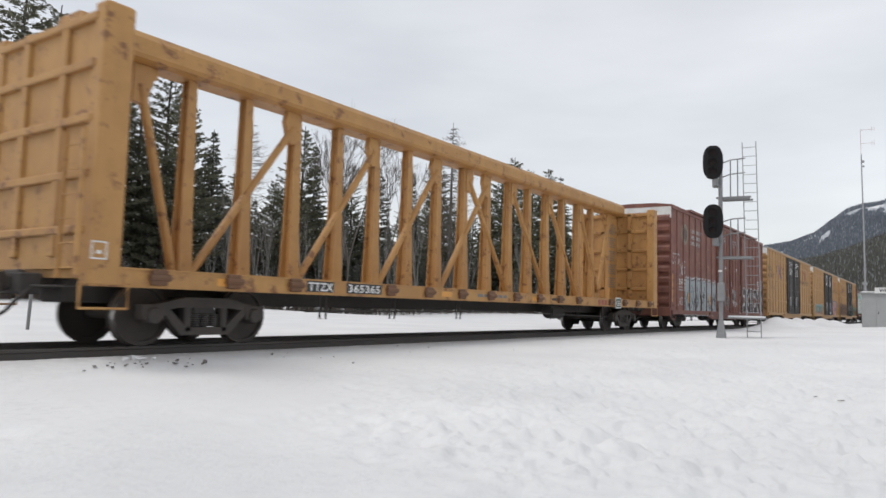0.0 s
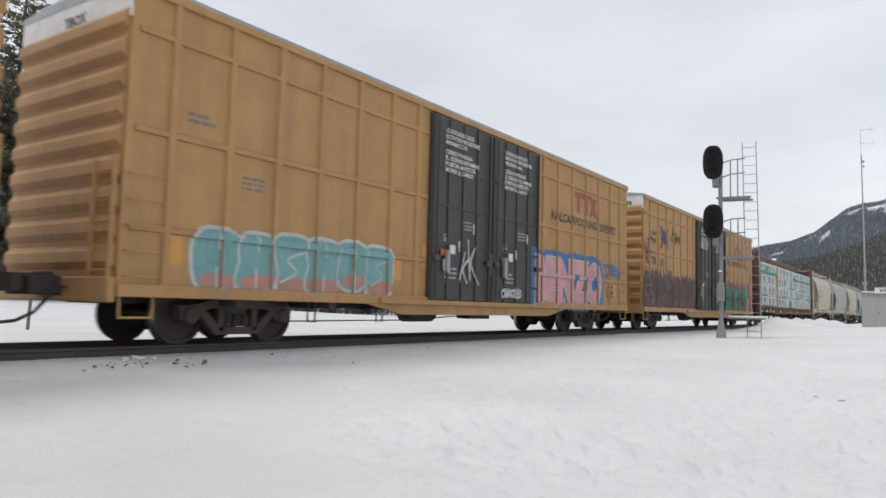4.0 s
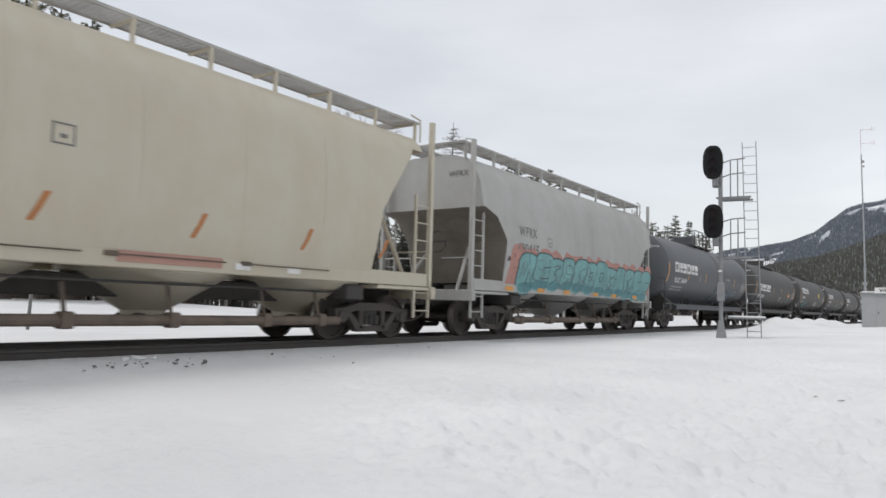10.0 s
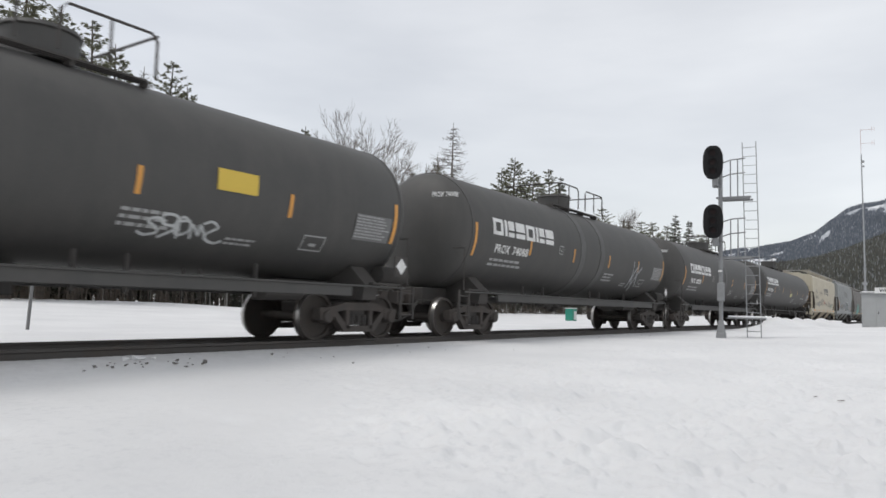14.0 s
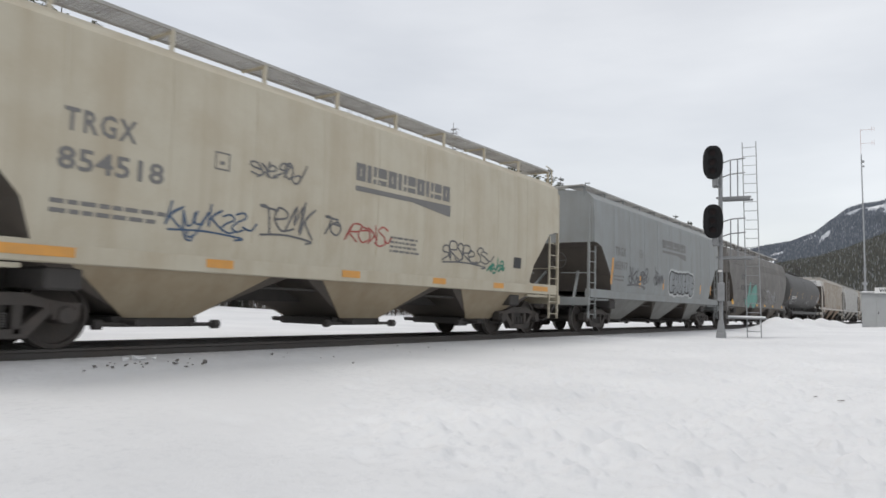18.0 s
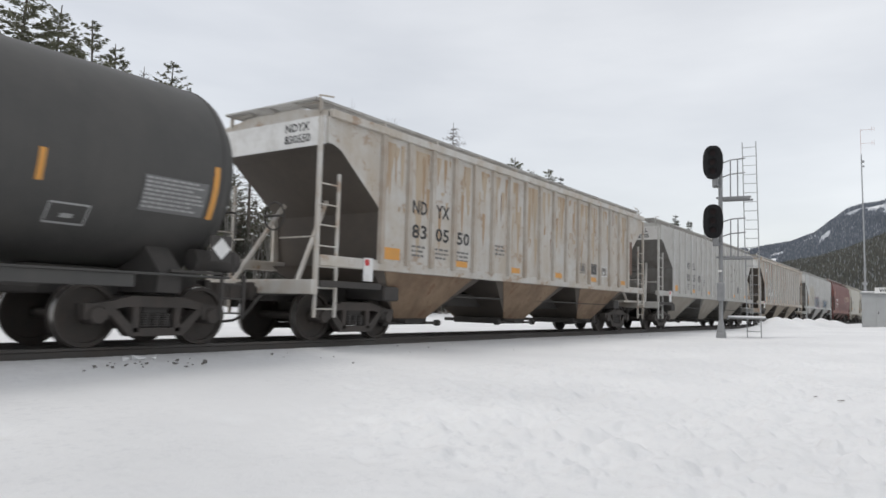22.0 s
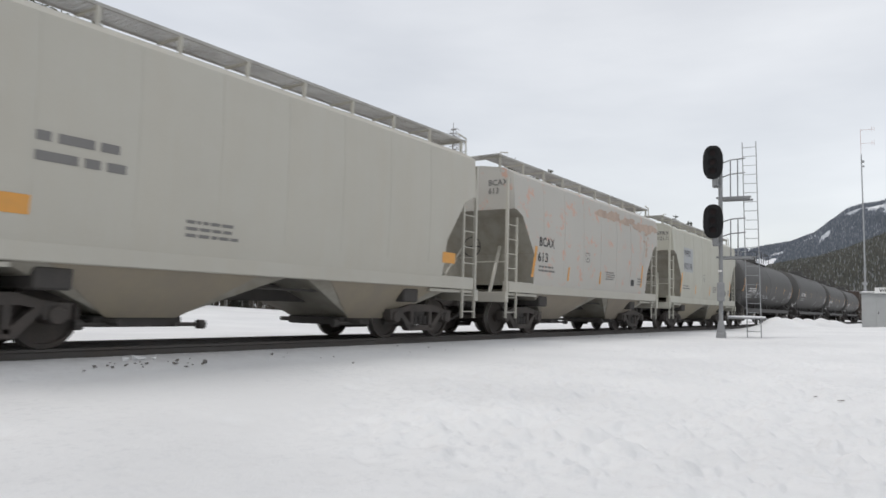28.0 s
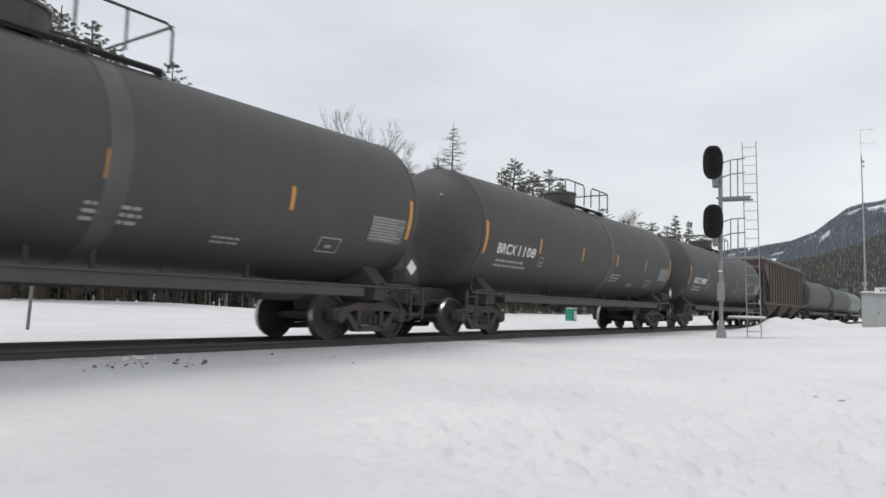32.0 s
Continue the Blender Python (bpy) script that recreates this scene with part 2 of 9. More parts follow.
def laid(vs, fs, x, z, surf, cuts_x=(), cuts_z=(), lift=0.004, slant=0.0):
    """Flat shapes at (x, z) on a car's near side, bent on to the surface y = surf(x, z)."""
    bm = bmesh.new()
    made = [bm.verts.new((x + a + slant * b, 0, z + b)) for a, b in vs]
    for f in fs:
        if len(set(f)) > 2:
            try:
                bm.faces.new([made[i] for i in f])
            except ValueError:
                pass
    xs, zs = [v.co.x for v in bm.verts], [v.co.z for v in bm.verts]
    if not xs:
        bm.free()
        return None
    for cut in cuts_x:
        if min(xs) < cut < max(xs):
            bmesh.ops.bisect_plane(bm, geom=bm.verts[:] + bm.edges[:] + bm.faces[:], plane_co=(cut, 0, 0), plane_no=(1, 0, 0))
    for cut in cuts_z:
        if min(zs) < cut < max(zs):
            bmesh.ops.bisect_plane(bm, geom=bm.verts[:] + bm.edges[:] + bm.faces[:], plane_co=(0, 0, cut), plane_no=(0, 0, 1))
    if cuts_x:
        out_v, out_f = [], []
        for f in bm.faces:
            c = f.calc_center_median()
            k = len(out_v)
            out_v += [(v.co.x, surf(v.co.x + (c.x - v.co.x) * 0.01, v.co.z + (c.z - v.co.z) * 0.01) - lift, v.co.z) for v in f.verts]
            out_f.append(tuple(range(k, k + len(f.verts))))
    else:
        bm.verts.index_update()
        out_v = [(v.co.x, surf(v.co.x, v.co.z) - lift, v.co.z) for v in bm.verts]
        out_f = [tuple(v.index for v in f.verts) for f in bm.faces]
    bm.free()
    return out_v, out_f


def paint(name, car, vs, fs, x, z, side, material, label="", lift=0.006, slant=0.0):
    """Lettering or a painted shape on a car's side. side: (surf, cuts_x, cuts_z)."""
    got = laid(vs, fs, x, z, side[0], side[1], side[2], lift, slant)
    if got:
        me = bpy.data.meshes.new(name)
        me.from_pydata(got[0], [], got[1])
        me.materials.append(material)
        return part(name, me, material, car, label)


def words(car, text, size, x, z, side, material, width=None, label="", spacing=1.0, line=1.0, slant=0.0):
    vs, fs = flat_text(text, size, spacing, width, line)
    return paint("lettering", car, vs, fs, x, z, side, material, label, slant=slant)


def rects(rows):
    vs, fs = [], []
    for x0, z0, x1, z1 in rows:
        k = len(vs)
        vs += [(x0, z0), (x1, z0), (x1, z1), (x0, z1)]
        fs.append((k, k + 1, k + 2, k + 3))
    return vs, fs


def bars(car, x, z, w, h, lines, side, material, seed=0, name="small_print"):
    """Writing too small to read: rows of short bars."""
    rng = random.Random(seed)
    rows, step = [], h / lines
    for i in range(lines):
        a, zz = 0.0, h - step * (i + 0.75)
        while a < w * rng.uniform(0.75, 1.0):
            b = min(w, a + step * rng.uniform(0.6, 2.2))
            rows.append((a, zz, b, zz + step * 0.5))
            a = b + step * 0.35
    return paint(name, car, *rects(rows), x, z, side, material)


def stripe(car, x, z0, z1, w, side, label="orange reflective stripe", material=None, slant=0.0):
    return paint("reflector", car, *rects([(0, 0, w, z1 - z0)]), x, z0, side, material or REFLECT, label, slant=slant)


# ---------- running gear, shared ----------
R_WHEEL = 0.457
SHARED = {}


def gear():
    if SHARED:
        return SHARED
    w = Mesh()
    for s_ in (-1, 1):
        prof = [(-0.02, 0.06), (-0.02, 0.115), (0.045, 0.125), (0.075, 0.26), (0.05, 0.385), (0.0, 0.395), (0.0, 0.455), (0.005, R_WHEEL),
                (0.10, R_WHEEL + 0.004), (0.112, R_WHEEL + 0.028), (0.138, R_WHEEL + 0.028), (0.142, 0.40), (0.10, 0.385), (0.115, 0.26), (0.15, 0.12), (0.15, 0.06)]
        w.lathe([(s_ * (-0.815 + a) if s_ > 0 else 0.815 - a, r) for a, r in prof], 0, 0, 0, 32)
    w.tube([(0, -1.05, 0), (0, 1.05, 0)], 0.08, 10)
    me = w.data("wheelset", WHEEL, True)
    me.materials.append(TREAD)
    for f in me.polygons:
        rr = [math.hypot(me.vertices[i].co.x, me.vertices[i].co.z) for i in f.vertices]
        if min(rr) > 0.44 and max(rr) < R_WHEEL + 0.01:
            f.material_index = 1
    SHARED["wheelset"] = me
    f = Mesh()
    top = [(-1.10, 0.50), (-1.10, 0.60), (-0.72, 0.66), (-0.42, 0.74), (0.42, 0.74), (0.72, 0.66), (1.10, 0.60), (1.10, 0.50), (0.78, 0.53), (0.50, 0.58), (-0.50, 0.58), (-0.78, 0.53)]
    f.prism(top, -0.09, 0.09)
    bot = [(-0.80, 0.53), (-0.45, 0.16), (0.45, 0.16), (0.80, 0.53), (0.66, 0.55), (0.36, 0.28), (-0.36, 0.28), (-0.66, 0.55)]
    f.prism(bot, -0.085, 0.085)
    for x in (-0.40, 0.28):
        f.box(x, x + 0.12, -0.085, 0.085, 0.2, 0.62, 0.02)
    for x in (-0.94, 0.94):
        f.lathe([(-0.15, 0.03), (-0.15, 0.11), (-0.11, 0.13), (0.10, 0.13), (0.10, 0.03)], x, 0, R_WHEEL, 14)
        f.prism([(x - 0.20, 0.62), (x - 0.17, 0.40), (x - 0.13, 0.40), (x - 0.11, 0.56), (x + 0.11, 0.56), (x + 0.13, 0.40), (x + 0.17, 0.40), (x + 0.20, 0.62)], -0.10, 0.10)
    SHARED["sideframe"] = f.data("sideframe", STEEL_DARK)
    sp = Mesh()
    sp.lathe([(0.033 * k + d, r) for k in range(6) for d, r in ((0, 0.07), (0.016, 0.084))] + [(0.2, 0.07)], 0, 0, 0.29, 10, "z")
    SHARED["spring"] = sp.data("spring", UNDER)
    b = Mesh()
    b.box(-0.22, 0.22, -1.02, 1.02, 0.47, 0.66, 0.03)
    b.lathe([(0.0, 0.2), (0.0, 0.36), (0.1, 0.36), (0.1, 0.2)], 0, 0, 0.66, 16, "z")
    for x in (-0.42, 0.42):
        b.box(x - 0.05, x + 0.05, -0.75, 0.75, 0.32, 0.42)
        for y in (-0.745, 0.745):
            b.box(x * 1.12 - 0.05, x * 1.12 + 0.05, y - 0.05, y + 0.05, 0.26, 0.52)
    b.box(-0.30, 0.30, -0.88, 0.88, 0.30, 0.74, 0.02)
    SHARED["bogie"] = b.data("bogie", UNDER)
    c = Mesh()
    c.box(-0.55, 0.5, -0.09, 0.09, 0.80, 0.98, 0.02)
    c.prism([(-0.60, -0.17), (-0.85, -0.19), (-0.98, -0.05), (-0.90, 0.0), (-0.80, -0.05), (-0.74, 0.06), (-0.86, 0.15), (-0.80, 0.20), (-0.60, 0.16), (-0.52, 0.09), (-0.52, -0.09)], 0.76, 1.02, "z")
    c.box(-0.42, -0.30, -0.22, 0.22, 0.72, 1.06, 0.02)
    SHARED["coupler"] = c.data("coupler", STEEL_DARK)
    h = Mesh()
    h.tube([(-0.30, -0.38, 0.82), (-0.45, -0.40, 0.70), (-0.62, -0.36, 0.48), (-0.80, -0.25, 0.36), (-0.97, -0.1, 0.33)], 0.028, 6)
    h.tube([(0.3, -0.9, 0.86), (-0.2, -0.6, 0.84), (-0.32, -0.38, 0.84)], 0.02, 6)
    SHARED["hose"] = h.data("air_hose", UNDER)
    return SHARED


WHEELS, CARS = [], []


def running_gear(car, L, inset=2.45, name="bogie"):
    g = gear()
    for xb in (inset, L - inset):
        bo = part(name, g["bogie"], None, car, at=(xb, 0, 0))
        for y in (-1.0, 1.0):
            part("sideframe", g["sideframe"], None, bo, at=(0, y, 0))
            for x in (-0.17, 0.0, 0.17):
                part("spring", g["spring"], None, bo, at=(x, y, 0))
        for x in (-0.94, 0.94):
            w = part("wheelset", g["wheelset"], None, bo, at=(x, 0, R_WHEEL))
            WHEELS.append((w, len(CARS), x))
    for x, turn in ((0.15, 0), (L - 0.15, 180)):
        co = part("coupler", g["coupler"], None, car, at=(x, 0, 0))
        co.rotation_euler[2] = radians(turn)
        ho = part("air_hose", g["hose"], None, car, at=(x, 0, 0))
        ho.rotation_euler[2] = radians(turn)


def ladder(car, x, y, z0, z1, w=0.45, rungs=6, material=None, axis="x", name="ladder", stile=0.025):
    m = Mesh()
    ends = ((x, y), (x + w, y)) if axis == "x" else ((x, y), (x, y + w))
    for a, b in ends:
        m.box(a - stile, a + stile, b - stile, b + stile, z0, z1)
    for i in range(rungs):
        z = z0 + (z1 - z0) * (i + 0.4) / rungs
        m.tube([(*ends[0], z), (*ends[1], z)], 0.014, 5)
    return part(name, m, material, car)


def register(car, s0, L, kind):
    car.location = (s0 - travel(0), C, 0)
    CARS.append((car, s0, L))


def step_side(y, ribs, depth):
    """A side wall at y with ribs (x0, x1) standing out by depth, as a surface for paint."""
    cuts = [c for r in ribs for c in r]

    def surf(x, z):
        for a, b in ribs:
            if a < x < b:
                return y - depth
        return y
    return surf, cuts, ()


def bent_side(levels):
    zs, hs = [a for a, _ in levels], [b for _, b in levels]

    def surf(x, z):
        return -float(np.interp(z, zs, hs))
    return surf, (), zs + [zs[0] + (zs[-1] - zs[0]) * i / 14 for i in range(1, 14)]


# ---------- ground ----------
def snow_material():
    m = bpy.data.materials.new("snow")
    m.use_nodes = True
    n, l = m.node_tree.nodes, m.node_tree.links
    b = n["Principled BSDF"]
    b.inputs["Roughness"].default_value = 0.7
    b.inputs["Specular IOR Level"].default_value = 0.25
    tc = n.new("ShaderNodeTexCoord")
    a = n.new("ShaderNodeTexNoise")
    a.inputs["Scale"].default_value, a.inputs["Detail"].default_value = 0.35, 5
    r = n.new("ShaderNodeValToRGB")
    r.color_ramp.elements[0].position, r.color_ramp.elements[0].color = 0.3, (0.665, 0.667, 0.672, 1)
    r.color_ramp.elements[1].position, r.color_ramp.elements[1].color = 0.7, (0.765, 0.765, 0.765, 1)
    f = n.new("ShaderNodeTexNoise")
    f.inputs["Scale"].default_value, f.inputs["Detail"].default_value, f.inputs["Roughness"].default_value = 7.0, 8, 0.72
    bp = n.new("ShaderNodeBump")
    bp.inputs["Strength"].default_value, bp.inputs["Distance"].default_value = 0.5, 0.05
    l.new(tc.outputs["Object"], a.inputs["Vector"])
    l.new(tc.outputs["Object"], f.inputs["Vector"])
    l.new(a.outputs["Fac"], r.inputs[0])
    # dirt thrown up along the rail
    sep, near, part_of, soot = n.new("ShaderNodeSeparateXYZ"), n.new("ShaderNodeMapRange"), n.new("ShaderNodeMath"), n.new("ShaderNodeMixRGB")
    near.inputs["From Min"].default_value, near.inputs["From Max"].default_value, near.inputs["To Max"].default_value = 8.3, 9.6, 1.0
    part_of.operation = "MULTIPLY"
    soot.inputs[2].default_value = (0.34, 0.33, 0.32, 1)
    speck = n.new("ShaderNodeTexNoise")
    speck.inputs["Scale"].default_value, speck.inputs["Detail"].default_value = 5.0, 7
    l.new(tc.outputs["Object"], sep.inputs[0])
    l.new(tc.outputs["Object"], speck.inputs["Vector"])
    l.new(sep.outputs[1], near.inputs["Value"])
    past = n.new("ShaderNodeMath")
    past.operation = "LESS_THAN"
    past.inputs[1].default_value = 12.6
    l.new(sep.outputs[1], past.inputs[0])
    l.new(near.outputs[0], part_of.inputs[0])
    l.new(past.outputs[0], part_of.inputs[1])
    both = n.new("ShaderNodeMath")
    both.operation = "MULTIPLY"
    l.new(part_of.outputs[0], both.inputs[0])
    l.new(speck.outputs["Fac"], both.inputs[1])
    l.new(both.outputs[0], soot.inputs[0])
    # slightly greyer grains: relief shading put into the colour where snow is broken
    grain, broken = n.new("ShaderNodeTexNoise"), n.new("ShaderNodeTexNoise")
    grain.inputs["Scale"].default_value, grain.inputs["Detail"].default_value, grain.inputs["Roughness"].default_value = 9.0, 9, 0.75
    broken.inputs["Scale"].default_value, broken.inputs["Detail"].default_value = 0.45, 4
    g1, g2, gm, grain_shade = n.new("ShaderNodeMapRange"), n.new("ShaderNodeMapRange"), n.new("ShaderNodeMath"), n.new("ShaderNodeMixRGB")
    g1.inputs["From Min"].default_value, g1.inputs["From Max"].default_value = 0.50, 0.66
    g2.inputs["From Min"].default_value, g2.inputs["From Max"].default_value, g2.inputs["To Min"].default_value, g2.inputs["To Max"].default_value = 0.40, 0.62, 0.05, 0.5
    gm.operation = "MULTIPLY"
    grain_shade.inputs[2].default_value = (0.55, 0.555, 0.57, 1)
    for q, w in ((grain, g1), (broken, g2)):
        l.new(tc.outputs["Object"], q.inputs["Vector"])
        l.new(q.outputs["Fac"], w.inputs["Value"])
    l.new(g1.outputs[0], gm.inputs[0])
    l.new(g2.outputs[0], gm.inputs[1])
    l.new(gm.outputs[0], grain_shade.inputs[0])
    l.new(r.outputs[0], grain_shade.inputs[1])
    l.new(grain_shade.outputs[0], soot.inputs[1])
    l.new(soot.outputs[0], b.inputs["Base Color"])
    l.new(f.outputs["Fac"], bp.inputs["Height"])
    l.new(bp.outputs[0], b.inputs["Normal"])
    return m


SNOW_MAT = snow_material()


def smooth(a):
    a = np.clip(a, 0, 1)
    return a * a * (3 - 2 * a)


def waves(x, y, seed, n, lo, hi):
    """Sum of random waves, about -1 to 1: a cheap smooth noise for arrays."""
    rng = np.random.RandomState(seed)
    out = np.zeros_like(x)
    for _ in range(n):
        k = np.exp(rng.uniform(np.log(lo), np.log(hi)))
        th, ph = rng.uniform(0, 2 * np.pi, 2)
        out += np.sin((x * np.cos(th) + y * np.sin(th)) * k + ph)
    return out / math.sqrt(n)


def lattice(x, y, cell, seed):
    """Value noise on a grid of cells, 0 to 1."""
    rng = np.random.RandomState(seed)
    grid = rng.rand(256, 256)
    u, v = x / cell, y / cell
    i, j = np.floor(u).astype(int), np.floor(v).astype(int)
    a, b = smooth(u - i), smooth(v - j)
    g = lambda p, q: grid[p % 256, q % 256]
    return (g(i, j) * (1 - a) + g(i + 1, j) * a) * (1 - b) + (g(i, j + 1) * (1 - a) + g(i + 1, j + 1) * a) * b


def lie(x, y):
    """Height of the snow at x, y (arrays), with no small relief."""
    a, b = np.clip(x / 25, 0, 1), np.clip(y / 9, 0, 1)
    g = -0.92 + a ** 0.8 * (1 - 0.2 * b) + 0.6 * b * (1 - a) + np.clip((x - 25) / 23, 0, 1) * 0.3 * (1 - b)
    bed = smooth((y - 9.45) / 0.2) * (1 - smooth((y - 12.0) / 0.6))
    g = np.where(y > 8.2, g + (-0.105 - g) * smooth((y - 8.2) / 1.2), g)
    edge = np.interp(x, [24, 30, 36, 43, 48, 59, 66, 83, 100, 160], [0.46, 0.45, 0.16, -0.13, -0.32, -0.46, -0.24, -0.06, -0.04, 0.0])
    g = np.where(y > 11, -0.14 + (edge + 0.14) * smooth((y - 18) / 28), g)
    g = g - 0.22 * bed
    return g


def ground():
    az = np.concatenate([np.linspace(-2, 72, 640), np.linspace(72, 358, 92)[1:-1]])
    rad = np.concatenate([[0.3], np.geomspace(1.2, 70, 520), np.geomspace(73, 4600, 46)])
    A, Rr = np.meshgrid(np.radians(az), rad)
    x, y = Rr * np.cos(A), Rr * np.sin(A)
    z = lie(x, y)
    near = np.exp(-Rr / 45)
    z += 0.030 * waves(x, y, 3, 14, 0.15, 0.7) * near * (np.abs(y - 10.5) > 1.9)
    z += 0.005 * waves(x, y, 5, 18, 1.2, 4.0) * near * (np.abs(y - 10.5) > 1.9)
    # trampled patch and tracks
    rough = np.exp(-(((x - 6.6) / 2.2) ** 2 + ((y - 2.6) / 1.9) ** 2)) + 0.9 * np.exp(-(((x - 12.5) / 6) ** 2 + ((y - 2.2) / 1.6) ** 2))
    z += 0.017 * waves(x, y, 8, 34, 4, 18) * np.clip(rough + 0.14, 0, 1) * np.exp(-Rr / 30)
    tread = smooth((x - 4.2 - 0.9 * waves(x, y, 15, 6, 0.5, 1.5)) / 1.5) * (1 - smooth((y - 3.4 - 0.10 * x + 0.5 * waves(x, y, 16, 6, 0.4, 1.4)) / 2.2))
    clod = 0.13 * np.clip(lattice(x, y, 0.21, 1) - 0.45, 0, 1) + 0.085 * np.clip(lattice(x, y, 0.10, 2) - 0.45, 0, 1) - 0.05 * np.clip(lattice(x, y, 0.33, 3) - 0.6, 0, 1)
    z += 1.35 * clod * (0.03 + np.clip(tread, 0, 1)) * np.exp(-Rr / 22) * (np.abs(y - 10.5) > 1.9)
    rng = np.random.RandomState(4)
    for i in range(320):
        if i < 110:
            px, py = rng.normal(7.2, 2.0), rng.normal(2.6, 1.3)
        else:
            px, py = rng.uniform(5.5, 24), rng.normal(1.9, 1.7)
        q, d = rng.uniform(0.06, 0.15), rng.uniform(0.018, 0.055)
        th = rng.uniform(0, math.pi)
        u, v = (x - px) * math.cos(th) + (y - py) * math.sin(th), -(x - px) * math.sin(th) + (y - py) * math.cos(th)
        e = np.exp(-(u / (q * 1.7)) ** 2 - (v / q) ** 2)
        z -= d * e
        z += d * 0.5 * np.exp(-((u - q * 2.2) / (q * 1.2)) ** 2 - (v / (q * 1.3)) ** 2)
    # a ski or sled line, and the ploughed bank by the shed
    line = (y - (1.2 + 0.165 * (x - 5)))
    z -= 0.010 * np.exp(-(line / 0.09) ** 2) * smooth((x - 5) / 1.5) * (1 - smooth((x - 13) / 3))
    for px, py, hh, q in ((42, 6.6, 0.42, 1.5), (44.5, 6.3, 0.5, 1.3), (40, 7.0, 0.25, 1.6), (48, 5.9, 0.4, 2.0), (52, 5.6, 0.35, 2.4), (38, 7.2, 0.15, 2)):
        z += hh * np.exp(-((x - px) / q) ** 2 - ((y - py) / 0.9) ** 2) * (1 + 0.3 * waves(x, y, 11, 8, 2, 6))
    for k in range(26):
        px, py = rng.uniform(36, 62), rng.normal(5.6, 1.0)
        z += rng.uniform(0.05, 0.16) * np.exp(-((x - px) ** 2 + (y - py) ** 2) / rng.uniform(0.05, 0.3))
    nr, na = x.shape
    vs = np.stack([x, y, z], -1).reshape(-1, 3)
    i, j = np.meshgrid(np.arange(nr - 1), np.arange(na), indexing="ij")
    fs = np.stack([i * na + j, (i + 1) * na + j, (i + 1) * na + (j + 1) % na, i * na + (j + 1) % na], -1).reshape(-1, 4)
    me = bpy.data.meshes.new("ground")
    me.from_pydata(vs.tolist() + [(0, 0, -0.92)], [], fs.tolist() + [(nr * na, q, (q + 1) % na) for q in range(na)])
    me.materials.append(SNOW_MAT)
    me.shade_smooth()
    return tagged(new("ground", me), "trampled and wind-smoothed snow over open ground", "snow", kind="structure")


ground()


def ground_z(x, y):
    return float(lie(np.array(float(x)), np.array(float(y))))


# ---------- track ----------
BARK_DARK = mat("dark bark", (0.14, 0.115, 0.095), 0.9, 0, 0.3, 6)
CHIPS = ((10.59, 2.0), (11.07, 1.86), (10.69, 1.35), (10.77, 1.19), (10.56, 1.06), (11.14, 1.07))


